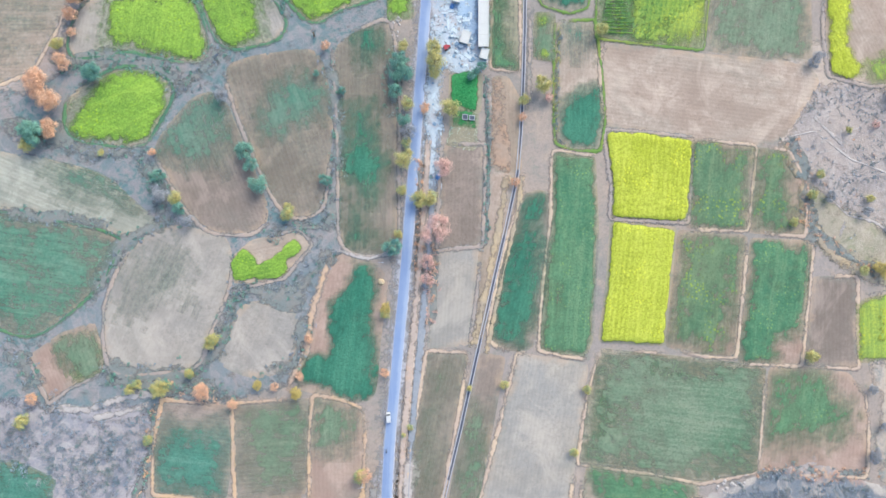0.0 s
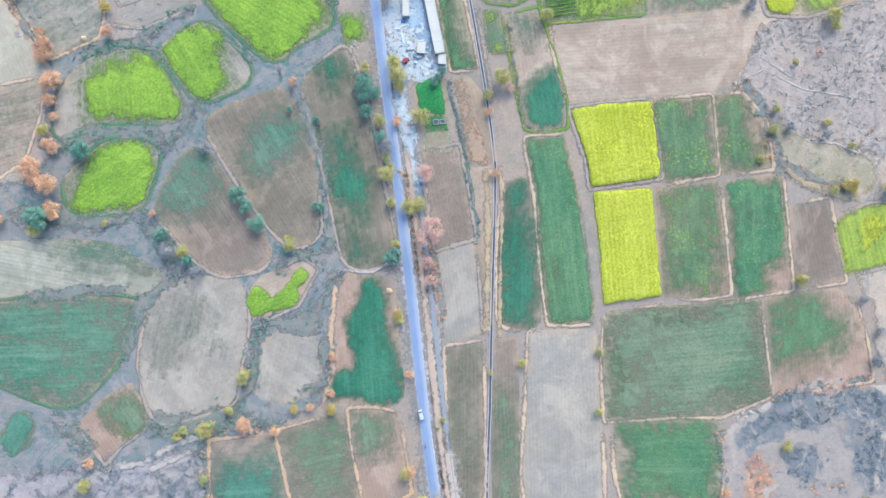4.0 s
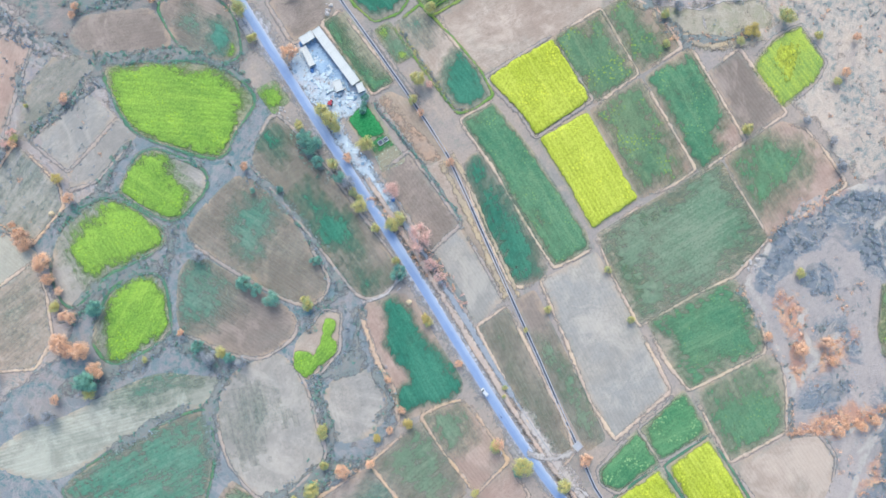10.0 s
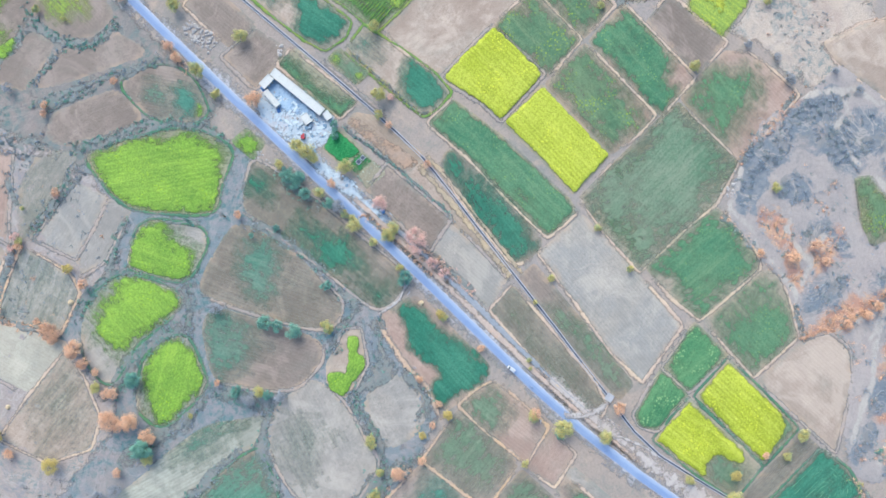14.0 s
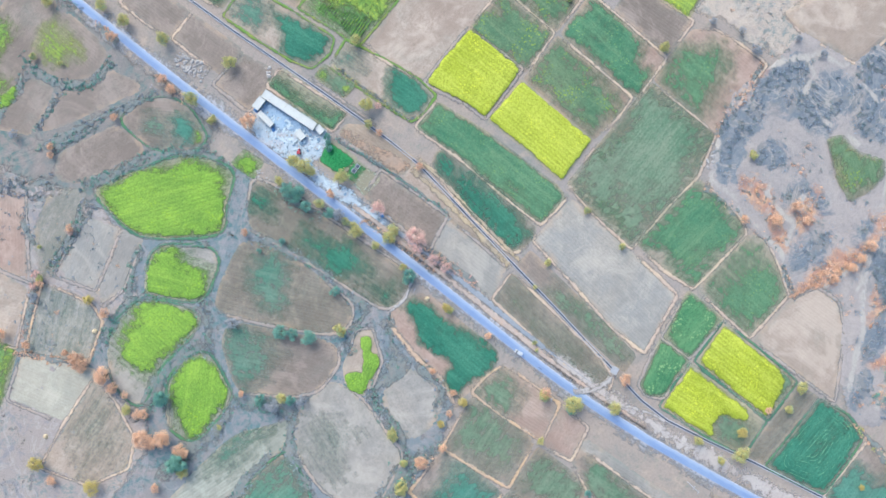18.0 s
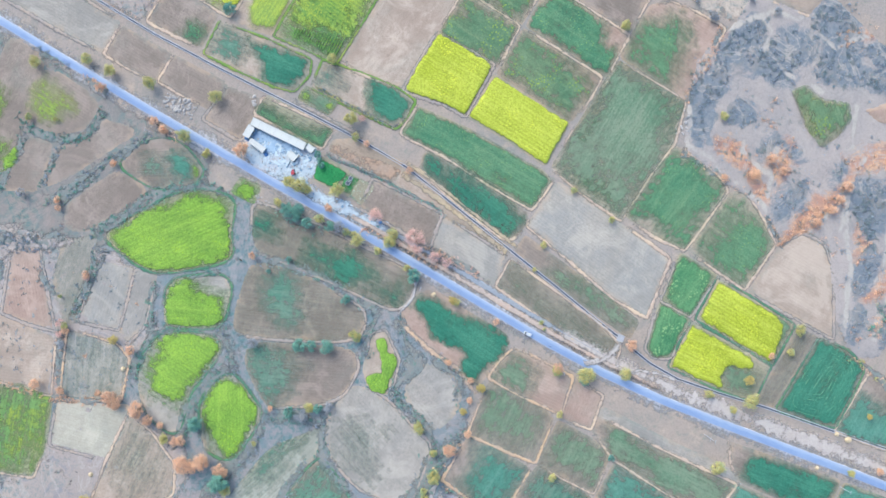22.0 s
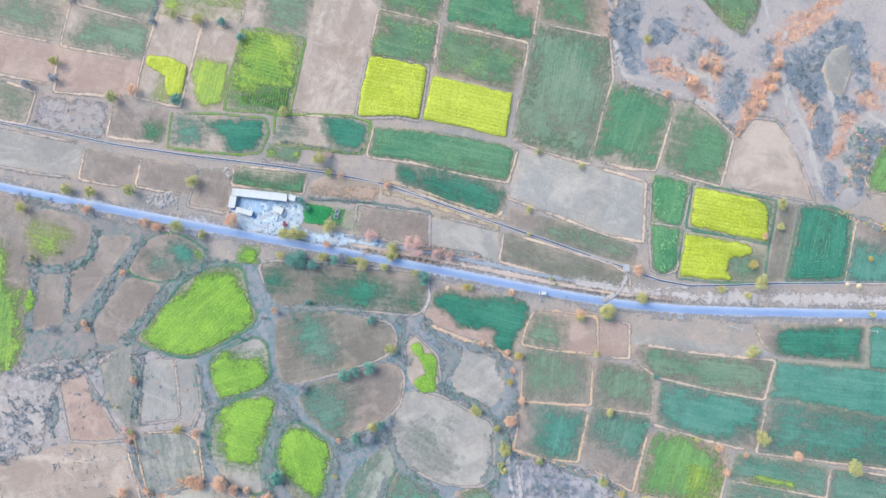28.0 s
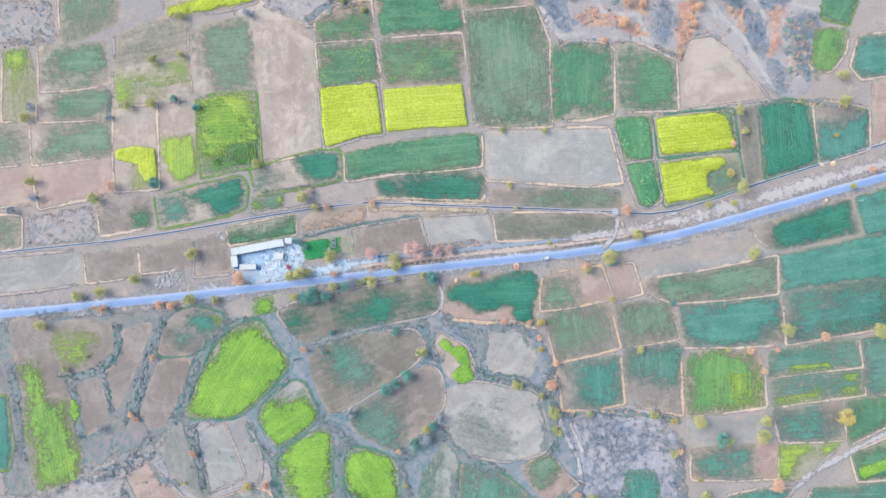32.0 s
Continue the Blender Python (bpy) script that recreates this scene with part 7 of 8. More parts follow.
hedge([(-74.1, 159.0), (-61.6, 149.9), (-49.8, 140.6), (-32.8, 130.4), (-26.8, 121.2), (-23.9, 111.7), (-25.4, 103.7)], 4, D)
hedge([(-114.6, 147.9), (-100.4, 148.3), (-79.7, 148.9)], 4, ["grey", "scrub", "teal"])
hedge([(-86.3, 109.8), (-78.7, 108.0), (-68.3, 101.3), (-60.7, 90.0)], 3, D)
hedge([(-131.7, 106.4), (-118.3, 109.5), (-105.3, 107.2), (-95.1, 95.4)], 4, D)
hedge([(-96.7, 66.5), (-106.7, 67.1), (-130.0, 76.1), (-142.7, 69.5)], 5, D)
hedge([(-33.1, 219.7), (-37.8, 210.1), (-36.5, 194.1), (-26.5, 182.1), (-13.3, 180.1)], 4, D)
hedge([(-63.6, 192.9), (-48.5, 192.5), (-37.2, 193.0)], 3, H)
hedge([(-68.3, 185.6), (-58.4, 180.2), (-38.0, 169.7), (-16.4, 154.0)], 3, H)
hedge([(-72.2, 161.4), (-58.8, 149.9), (-47.9, 143.5), (-38.9, 139.2), (-27.1, 120.0), (-18.1, 118.4)], 4, D)
hedge([(-45.5, 75.3), (-41.9, 61.9), (-40.8, 44.1), (-41.1, 26.5)], 5, H)
hedge([(-134.3, -19.4), (-129.9, -9.7), (-125.3, -0.0), (-118.0, 4.7), (-105.2, 9.6), (-98.8, 10.5)], 5, H)
hedge([(-81.1, -14.0), (-68.1, -17.6), (-57.4, -17.2), (-48.9, -8.5), (-43.6, 0.2)], 7, H)
hedge([(-85.0, -34.4), (-80.5, -21.5), (-76.8, -15.0)], 5, D)
hedge([(-44.5, 24.2), (-43.9, 12.2), (-49.1, 8.5), (-61.0, 7.8), (-68.5, 3.6)], 6, H)
hedge([(-67.7, -47.1), (-57.0, -42.9), (-53.9, -34.4), (-51.9, -25.8)], 5, H)
hedge([(-106.5, 61.4), (-95.7, 66.0), (-89.4, 76.1), (-80.7, 77.7)], 6, H)
hedge([(-105.2, 8.7), (-114.4, 32.7), (-112.4, 38.2)], 6, D)
hedge([(-20.2, 77.8), (-21.2, 64.3), (-20.0, 50.9)], 5, D)
hedge([(-129.3, -46.0), (-118.6, -48.1), (-97.4, -48.8), (-84.6, -53.5)], 8, H)
hedge([(-167.5, -36.5), (-158.9, -42.8), (-154.3, -53.4)], 7, H)
hedge([(-107.9, -53.4), (-97.3, -53.5), (-78.2, -55.6)], 5, ["orange", "scrub", "teal"])
hedge([(-146.7, 67.8), (-143.6, 72.2), (-122.0, 73.5), (-102.4, 71.5)], 5, D)
hedge([(-170.7, 46.6), (-147.0, 42.3), (-138.2, 38.0), (-114.5, 36.0)], 7, H)
hedge([(-169.5, 13.9), (-148.1, 11.8), (-126.6, 8.6)], 5, H)
hedge([(-6.4, -6.2), (-4.2, -10.6), (-4.7, -17.1)], 5, ["rust", "pink"])
hedge([(-9.6, 13.4), (-9.1, 4.7), (-10.8, -8.4)], 3, ["rust", "orange"])
hedge([(-10.1, 33.2), (-9.1, 22.2), (-10.0, 15.6)], 3, ["rust", "orange"])
hedge([(-3.0, 2.0), (-4.0, -10.0), (-5.2, -30.0)], 3, ["rust", "pink", "orange"])
hedge([(134.5, 45.3), (138.8, 36.3), (142.5, 25.1), (142.5, 9.6), (144.5, 2.9)], 5, ["rust", "scrub"])
hedge([(139.8, 16.8), (143.7, 9.0), (155.3, -0.5), (170.7, -8.8)], 4, ["rust", "orange", "scrub"])
hedge([(120.0, -85.9), (133.2, -83.4), (148.5, -85.6), (161.7, -86.1)], 3, ["rust", "scrub"])
hedge([(-6.7, 162.5), (-6.9, 152.7), (-9.6, 141.7)], 3, ["orange", "rust"])
hedge([(-1.1, 197.6), (-2.9, 183.1)], 3, ["orange", "rust"])
hedge([(0.4, 226.9), (-0.6, 207.3)], 3, H)
hedge([(-12.9, 181.6), (-27.3, 182.6), (-33.3, 185.4), (-36.6, 194.1)], 3, D)
hedge([(-42.8, 169.1), (-51.7, 173.9), (-66.6, 180.6)], 3, H)
hedge([(-34.5, 214.1), (-54.3, 212.1), (-73.7, 212.3)], 5, D)
hedge([(-13.2, 153.8), (-25.1, 159.9), (-33.7, 165.8)], 3, H)
hedge([(-76.0, 147.4), (-88.8, 148.1), (-108.3, 146.8)], 3, ["grey", "scrub"])
hedge([(-43.4, -192.4), (-42.9, -190.0)], 2, H)
hedge([(-101.5, -43.7), (-96.8, -52.6), (-115.9, -52.2), (-128.0, -48.3)], 5, D)
hedge([(-77.2, -16.1), (-85.0, -37.2), (-95.9, -48.0)], 4, H)
hedge([(-108.4, -58.4), (-110.3, -77.3), (-117.0, -101.6), (-123.5, -119.5)], 3, ["orange", "scrub", "teal"])
hedge([(-140.5, -116.2), (-156.1, -114.8), (-172.0, -114.9)], 5, ["rust", "scrub"])
hedge([(-22.4, 244.2), (-48.3, 244.9), (-80.0, 248.6)], 5, H)
hedge([(119.2, 162.6), (101.5, 164.8)], 3, H)
hedge([(95.7, -94.2), (95.2, -116.7), (89.7, -141.4), (74.9, -159.5)], 3, ["rust", "scrub"])
hedge([(36.7, -214.5), (38.4, -222.8), (33.0, -242.5), (27.2, -255.6)], 3, ["rust", "olive"])
hedge([(16.8, 66.9), (17.6, 40.1), (16.3, 4.7), (14.5, 0.4)], 1.5, ["scrub", "teal"])
hedge([(45.4, 87.5), (44.2, 67.1), (43.8, 43.6), (47.3, 40.7)], 1.0, ["olive", "scrub"])

# ---------------- trees ----------------
tree("olive", -16.1, 79.2, 2.6)
tree("teal", -14.9, 68.2, 4.1)
tree("teal", -18.8, 61.1, 3.6)
tree("olive", -14.4, 56.3, 3.3)
tree("teal", -15.3, 49.1, 3.3)
tree("olive", -14.8, 41.5, 2.6)
tree("olive", -16.0, 34.0, 4.1)
tree("olive", -16.2, 22.2, 2.8)
tree("olive", -17.2, 5.6, 2.3)
tree("teal", -19.7, 0.7, 4.4)
tree("teal", -16.3, 73.4, 3.1)
tree("olive", -3.6, 78.5, 3.6)
tree("olive", -3.8, 72.4, 4.6)
tree("olive", -4.0, 68.0, 3.1)
tree("orange", -7.5, 54.7, 2.8)
tree("olive", 2.1, 54.4, 4.4)
tree("olive", -9.5, 19.1, 3.9)
tree("olive", -5.6, 18.7, 3.9)
tree("pink", -3.2, 7.4, 6.9)
tree("pink", -0.1, 31.4, 4.6)
tree("pink", -6.2, -4.6, 3.6)
tree("pink", -6.4, -11.7, 3.3)
tree("olive", -22.4, -24.5, 2.6)
tree("olive", -31.2, -84.3, 3.3)
tree("olive", -12.8, -67.5, 1.5)
tree("olive", -15.2, -70.3, 1.3)
tree("olive", 23.1, -51.2, 2.1)
tree("olive", 9.8, -52.8, 1.5)
tree("olive", 54.6, -53.3, 2.3)
tree("olive", 49.5, -76.6, 2.3)
tree("orange", 27.6, 26.0, 2.6)
tree("olive", 37.8, 63.4, 4.6)
tree("pink", 40.8, 59.2, 2.3)
tree("olive", 30.8, 57.8, 2.6)
tree("orange", 30.4, 51.5, 2.1)
tree("teal", -76.1, 37.6, 4.1)
tree("teal", -73.8, 31.8, 3.6)
tree("teal", -70.4, 24.1, 4.6)
tree("olive", -59.7, 12.5, 3.3)
tree("teal", -45.3, 26.4, 3.1)
tree("orange", -143.3, 89.7, 3.6)
tree("orange", -147.2, 72.3, 3.6)
tree("olive", -148.6, 78.6, 3.1)
tree("orange", -155.4, 63.2, 5.1)
tree("orange", -150.2, 56.0, 5.7)
tree("teal", -155.2, 43.0, 5.7)
tree("orange", -150.0, 46.5, 3.9)
tree("teal", -134.6, 67.5, 4.6)
tree("teal", -108.5, 27.3, 3.6)
tree("grey", -107.8, 20.1, 4.4)
tree("olive", -102.0, 18.7, 3.3)
tree("teal", -100.7, 14.9, 3.1)
tree("grey", -97.5, 10.0, 3.3)
tree("orange", -46.0, 78.9, 2.6)
tree("olive", -87.5, -35.5, 3.1)
tree("olive", -117.7, -53.0, 2.6)
tree("olive", -107.6, -52.9, 3.3)
tree("teal", -104.4, -50.9, 2.6)
tree("orange", -90.4, -54.3, 3.9)
tree("olive", -95.5, -47.2, 2.3)
tree("yellow", -70.3, -51.1, 1.8)
tree("orange", -63.9, -52.1, 2.1)
tree("yellow", -55.7, -55.2, 2.3)
tree("orange", -79.4, -58.5, 2.6)
tree("olive", -110.1, -71.7, 2.6)
tree("orange", -153.2, -56.0, 3.1)
tree("olive", -156.4, -64.2, 3.3)
tree("olive", 140.6, -40.5, 3.3)
tree("olive", 61.3, 86.3, 3.6)
tree("grey", 144.9, 73.4, 2.8)
tree("orange", -51.2, -34.2, 2.1)
tree("orange", -54.4, -47.9, 2.3)
tree("olive", -13.9, 37.2, 2.3)
tree("orange", -22.5, -46.9, 2.3)
tree("teal", -39.6, 61.4, 2.1)
tree("grey", -85.6, 59.4, 3.9)
tree("teal", -49.5, 68.0, 1.8)
tree("orange", -111.5, 36.7, 2.1)
tree("olive", -131.3, 36.6, 1.8)
tree("grey", -21.8, -0.9, 2.1)
tree("olive", 18.9, 130.9, 4.1)
tree("olive", 10.0, 164.0, 4.1)
tree("olive", 7.2, 185.2, 4.1)
tree("olive", 6.9, 199.5, 3.8)
tree("olive", -6.5, 136.0, 4.5)
tree("olive", -9.1, 122.7, 2.6)
tree("orange", -3.0, 186.2, 3.4)
tree("orange", -6.5, 153.9, 3.0)
tree("orange", -8.3, 147.7, 3.0)
tree("orange", -0.4, 106.8, 5.0)
tree("olive", -5.6, 222.3, 3.8)
tree("orange", -34.8, 163.3, 2.3)
tree("orange", -67.3, 179.0, 2.3)
tree("olive", 59.0, 179.4, 4.1)
tree("orange", 64.3, 169.1, 3.4)
tree("teal", 61.8, 144.5, 4.1)
tree("olive", 75.3, 213.5, 3.4)
tree("grey", 66.0, 212.6, 3.8)
tree("olive", 112.0, 210.0, 3.8)
tree("grey", 116.7, 205.4, 3.4)
tree("olive", 130.4, 132.6, 3.4)
tree("olive", 130.2, 116.7, 2.6)
tree("olive", 107.5, 151.7, 3.0)
tree("olive", 106.0, 138.2, 3.8)
tree("teal", 106.2, 124.8, 3.0)
tree("olive", 151.9, 113.2, 3.0)
tree("grey", 146.6, 76.0, 3.0)
tree("grey", 61.7, 227.4, 3.4)
tree("grey", 103.0, 163.3, 2.3)
tree("teal", 99.3, 114.0, 3.0)
tree("orange", -3.1, -112.6, 3.8)
tree("olive", 40.1, -184.9, 3.4)
tree("olive", 28.1, -186.0, 2.6)
tree("orange", 22.3, -178.1, 2.3)
tree("olive", -2.2, -177.8, 4.9)
tree("yellow", 6.5, -173.1, 3.0)
tree("olive", -17.3, -116.7, 4.1)
tree("olive", -8.2, -158.2, 3.0)
tree("olive", -10.2, -172.2, 2.6)
tree("olive", -25.9, -98.0, 5.3)
tree("teal", -29.0, -99.1, 3.4)
tree("orange", -29.4, -84.7, 3.4)
tree("olive", -39.9, -177.6, 4.5)
tree("olive", -50.1, -95.6, 2.3)
tree("teal", -58.4, -128.1, 2.3)
tree("olive", -80.0, -105.7, 2.6)
tree("olive", -84.1, -186.9, 4.5)
tree("orange", -92.1, -207.0, 3.4)
tree("olive", -93.4, -235.3, 4.9)
tree("yellow", -137.0, -208.7, 5.6)
tree("olive", -131.1, -166.3, 4.1)
tree("olive", -138.1, -162.7, 4.9)
tree("teal", -136.5, -139.9, 4.5)
tree("olive", -138.0, -143.1, 3.8)
tree("olive", -125.2, -129.5, 4.5)
tree("olive", -117.1, -106.3, 3.4)
tree("yellow", -122.8, -117.2, 2.3)
tree("orange", -167.1, -165.4, 4.9)
tree("olive", -86.7, -34.0, 3.0)
tree("orange", -90.4, -52.7, 3.4)
tree("olive", -95.3, -47.1, 2.3)
tree("olive", -105.4, -52.6, 4.1)
tree("olive", -115.0, -51.0, 2.6)
tree("yellow", -22.3, -22.6, 2.6)
tree("yellow", -55.4, -54.4, 2.6)
tree("olive", -140.6, -113.5, 3.0)
tree("orange", -139.9, -117.1, 2.3)
tree("yellow", -70.7, -51.9, 1.9)
tree("olive", -59.6, 15.3, 3.0)
tree("olive", -89.7, -153.9, 1.9)
tree("orange", -92.4, -165.7, 2.6)
tree("olive", -13.1, -238.1, 2.6)
tree("orange", -2.8, -113.2, 2.6)
tree("teal", -84.6, -126.4, 1.9)
tree("orange", -104.8, -170.7, 2.3)
tree("orange", -94.6, -180.5, 1.9)
tree("olive", -157.3, -124.9, 1.9)
tree("olive", -166.3, -125.6, 3.8)
tree("yellow", 16.3, -234.9, 1.9)
tree("olive", 48.4, -243.9, 3.8)
tree("olive", 34.3, -241.6, 4.5)
tree("orange", -6.0, -250.6, 2.6)
tree("orange", -141.1, 96.8, 5.2)
tree("yellow", -193.8, 99.6, 4.3)
tree("orange", -197.2, 89.9, 3.0)
tree("yellow", -188.3, 71.6, 4.6)
tree("orange", -141.0, 112.2, 4.3)
tree("orange", -144.1, 107.6, 3.3)
tree("orange", -146.1, 70.9, 3.3)
tree("orange", -155.7, 65.6, 4.3)
tree("orange", -154.6, 59.0, 3.9)
tree("orange", -150.2, 55.8, 4.3)
tree("teal", -156.2, 43.0, 4.6)
tree("orange", -150.0, 43.6, 3.3)
tree("orange", -116.2, 113.2, 3.3)
tree("teal", -135.9, 68.5, 3.3)
tree("orange", -150.0, 136.6, 2.6)
tree("orange", -152.2, 149.6, 3.3)
tree("olive", 120.8, -105.0, 3.0)
tree("yellow", -115.3, 123.8, 3.0)
tree("orange", -144.8, 89.1, 2.3)
tree("orange", -143.5, 83.3, 2.3)
tree("olive", -120.3, 148.9, 2.6)
tree("grey", 164.3, -77.7, 3.0)
tree("grey", 180.7, -92.2, 2.3)
tree("grey", 181.0, -106.2, 2.6)
tree("orange", 100.3, -130.6, 3.9)
tree("orange", 111.4, -135.4, 3.3)
tree("orange", 108.6, -143.7, 3.0)
tree("orange", 92.9, -118.3, 2.6)
tree("grey", -128.6, 146.7, 3.0)
tree("olive", -27.4, 200.4, 1.6)
tree("orange", -64.2, 180.9, 2.3)
tree("olive", -32.3, 213.2, 2.6)
tree("grey", -68.9, 199.3, 3.3)
tree("orange", -91.8, 150.5, 2.6)
tree("orange", 115.4, -175.6, 3.6)
tree("orange", 107.6, -174.3, 3.3)
tree("orange", 101.3, -173.6, 3.0)
tree("orange", 92.3, -169.5, 3.0)
tree("olive", -149.1, 77.9, 2.6)
tree("olive", 185.2, -11.5, 4.6)
tree("olive", 191.9, -26.8, 2.6)
tree("olive", 136.3, 10.7, 2.3)
tree("olive", 142.8, 21.4, 2.0)
tree("orange", 191.2, -46.9, 2.6)
tree("olive", 186.5, -47.7, 2.3)
tree("grey", 163.8, -79.3, 2.6)
tree("grey", 164.7, -53.6, 2.6)
tree("grey", 169.0, -67.4, 2.3)
tree("orange", -141.5, 96.2, 4.9)
tree("orange", -142.1, 109.5, 4.6)
tree("grey", -178.1, 41.0, 4.6)
tree("grey", -185.7, 45.7, 3.8)
tree("orange", -172.3, 45.6, 2.9)
tree("olive", -158.4, 39.7, 3.8)
tree("orange", -150.6, 44.7, 3.2)
tree("teal", -135.9, 66.9, 4.1)
tree("orange", 205.0, -37.4, 2.6)
tree("grey", 150.1, 20.9, 2.9)
tree("grey", 164.0, 15.1, 2.9)
tree("olive", 162.6, -7.6, 2.6)
tree("yellow", 170.4, -9.4, 2.3)
tree("olive", -107.7, 158.4, 1.5)
tree("orange", -142.6, 118.8, 2.3)
tree("pink", -119.3, 152.1, 2.6)
tree("pink", -125.1, 150.0, 2.3)
tree("pink", -93.1, 149.7, 2.3)
for x, y, r in ((14.6, 71.4, 2.3), (12.6, 69.4, 1.9), (10.4, 67.2, 2.2)):
    tree("teal", x, y, r)
tree("orange", -121.9, 147.9, 2.6)
tree("olive", -10.4, 122.9, 2.3)
tree("grey", -13.6, 45.4, 3.8)

for kind, x, y, r in (("teal", -18.2, 71.9, 4.2), ("teal", -18.3, 67.1, 3.4), ("olive", 178.0, 63.8, 3.6), ("olive", 178.4, 59.0, 3.0), ("olive", 143.5, 21.5, 2.6), ("olive", 146.6, 29.8, 2.2), ("yellow", 168.0, -6.8, 2.6), ("yellow", 171.5, -6.7, 2.4), ("olive", 174.0, 8.8, 2.0), ("olive", 166.4, 20.3, 2.0), ("olive", 158.7, 47.2, 1.8), ("pink", 169.7, 49.4, 2.2)):
    tree(kind, x, y, r)

# ---------------- the stone yard ----------------
patch("yard_ground", grown([(3.6, 109.8), (6.9, 110.0), (16.8, 108.4), (20.0, 74.0), (7.7, 66.5), (1.4, 71.3), (-5.0, 62.8), (-0.9, 50.4), (-1.4, 35.2), (-3.2, 23.2), (-6.3, 23.9), (-7.8, 33.8), (-7.3, 51.6), (-5.6, 71.3), (-5.9, 85.1), (-5.1, 105.5)], 1.4), MARBLE_DUST, "ground white with stone dust", "yard", 0.12, 0.1, 1.2, 0.1)
strip("yard_ground", [(-2.6, 74.0), (-4.6, 62.0), (-4.2, 50.0), (-4.6, 35.0), (-5.0, 23.0)], 4.2, MARBLE_DUST, 0.2, "roadside strip white with stone dust", "yard", 7)
patch("wet_ground", [(6.2, 109.6), (14.9, 108.4), (15.2, 95.0), (14.4, 79.0), (9.6, 78.6), (7.0, 86.6), (2.2, 94.3), (3.0, 105.2)], SAW_SLURRY, "yard floor stained pale blue by stone slurry", "yard", 0.3, 0.04, 1.2, 0.1)


def quad_frame(q):
    """Middle, length, width and turn of a four-cornered outline."""
    a, b, c, d = (Vector(p) for p in q)
    u = ((b - a) + (c - d)) / 2
    v = ((d - a) + (c - b)) / 2
    m = (a + b + c + d) / 4
    return m.x, m.y, u.length, v.length, math.atan2(u.y, u.x)


def shed(q, h, label, bays=5, roof=ROOF, over=0.25):
    """A flat-roofed shed: slab with parapet, walls with door openings, posts."""
    x, y, l, w, a = quad_frame(q)
    ob = base("shed", x, y, 0, a)
    part("roof", box_bm(0, 0, h, l + over, w + over, 0.22, 0, 0.03), roof, ob, "whitewashed flat roof")
    for s in (-1, 1):
        part("parapet", box_bm(0, s * (w + over - 0.18) / 2, h + 0.22, l + over, 0.14, 0.14, 0, 0.03), roof, ob)
        part("parapet", box_bm(s * (l + over - 0.18) / 2, 0, h + 0.22, 0.14, w + over - 0.4, 0.14, 0, 0.03), roof, ob)
        part("wall", box_bm(s * (l - 0.2) / 2, 0, 0, 0.2, w - 0.4, h - 0.005), WALL, ob)
    part("wall", box_bm(0, (w - 0.2) / 2, 0, l, 0.2, h - 0.005), WALL, ob)
    for i in range(bays):
        px = -l / 2 + l * (i + 0.5) / bays
        part("wall", box_bm(px - l / bays / 4, -(w - 0.2) / 2, 0, l / bays / 2, 0.2, h - 0.005), WALL, ob)
        part("door", box_bm(px + l / bays / 4, -(w - 0.2) / 2, 0, l / bays / 2 - 0.1, 0.08, h * 0.85), SLATE, ob, "blue-grey shutter door")
    for i in range(bays + 1):
        part("roof_seam", box_bm(-l / 2 + l * i / bays * 0.98 + 0.1, 0, h + 0.224, 0.06, w - 0.5, 0.03), WALL, ob)
    return tagged(ob, label, "shed")


shed([(17.2, 108.8), (17.1, 78.4), (13.3, 79.2), (13.3, 108.8)], 2.5, "long whitewashed shed behind the stone yard", 7)
shed([(6.9, 109.9), (12.95, 109.5), (12.7, 105.9), (6.6, 106.4)], 2.5, "short whitewashed wing of the yard shed", 3)
shed([(4.9, 106.0), (7.2, 105.4), (6.0, 96.5), (3.2, 96.8)], 2.2, "small white workshop in the stone yard", 2)
shed([(7.4, 85.5), (10.4, 84.4), (9.1, 80.0), (5.8, 80.9)], 2.0, "little white open hut in the stone yard", 1)
shed([(14.5, 78.6), (17.3, 77.9), (16.7, 73.8), (13.8, 74.7)], 2.0, "little white hut beside the yard wall", 1)


def slab_mesh(name, sx, sy, sz, seed):
    rng = random.Random(seed)
    bm = bmesh.new()
    bmesh.ops.create_cube(bm, size=1, matrix=Matrix.Translation((0, 0, sz / 2)) @ Matrix.Diagonal((sx, sy, sz, 1)))
    for v in bm.verts:
        v.co += Vector((rng.uniform(-0.1, 0.1) * sx, rng.uniform(-0.1, 0.1) * sy, 0))
    bmesh.ops.bevel(bm, geom=bm.edges[:], offset=0.04, segments=1, affect="EDGES")
    me = bpy.data.meshes.new(name)
    bm.to_mesh(me)
    bm.free()
    return me


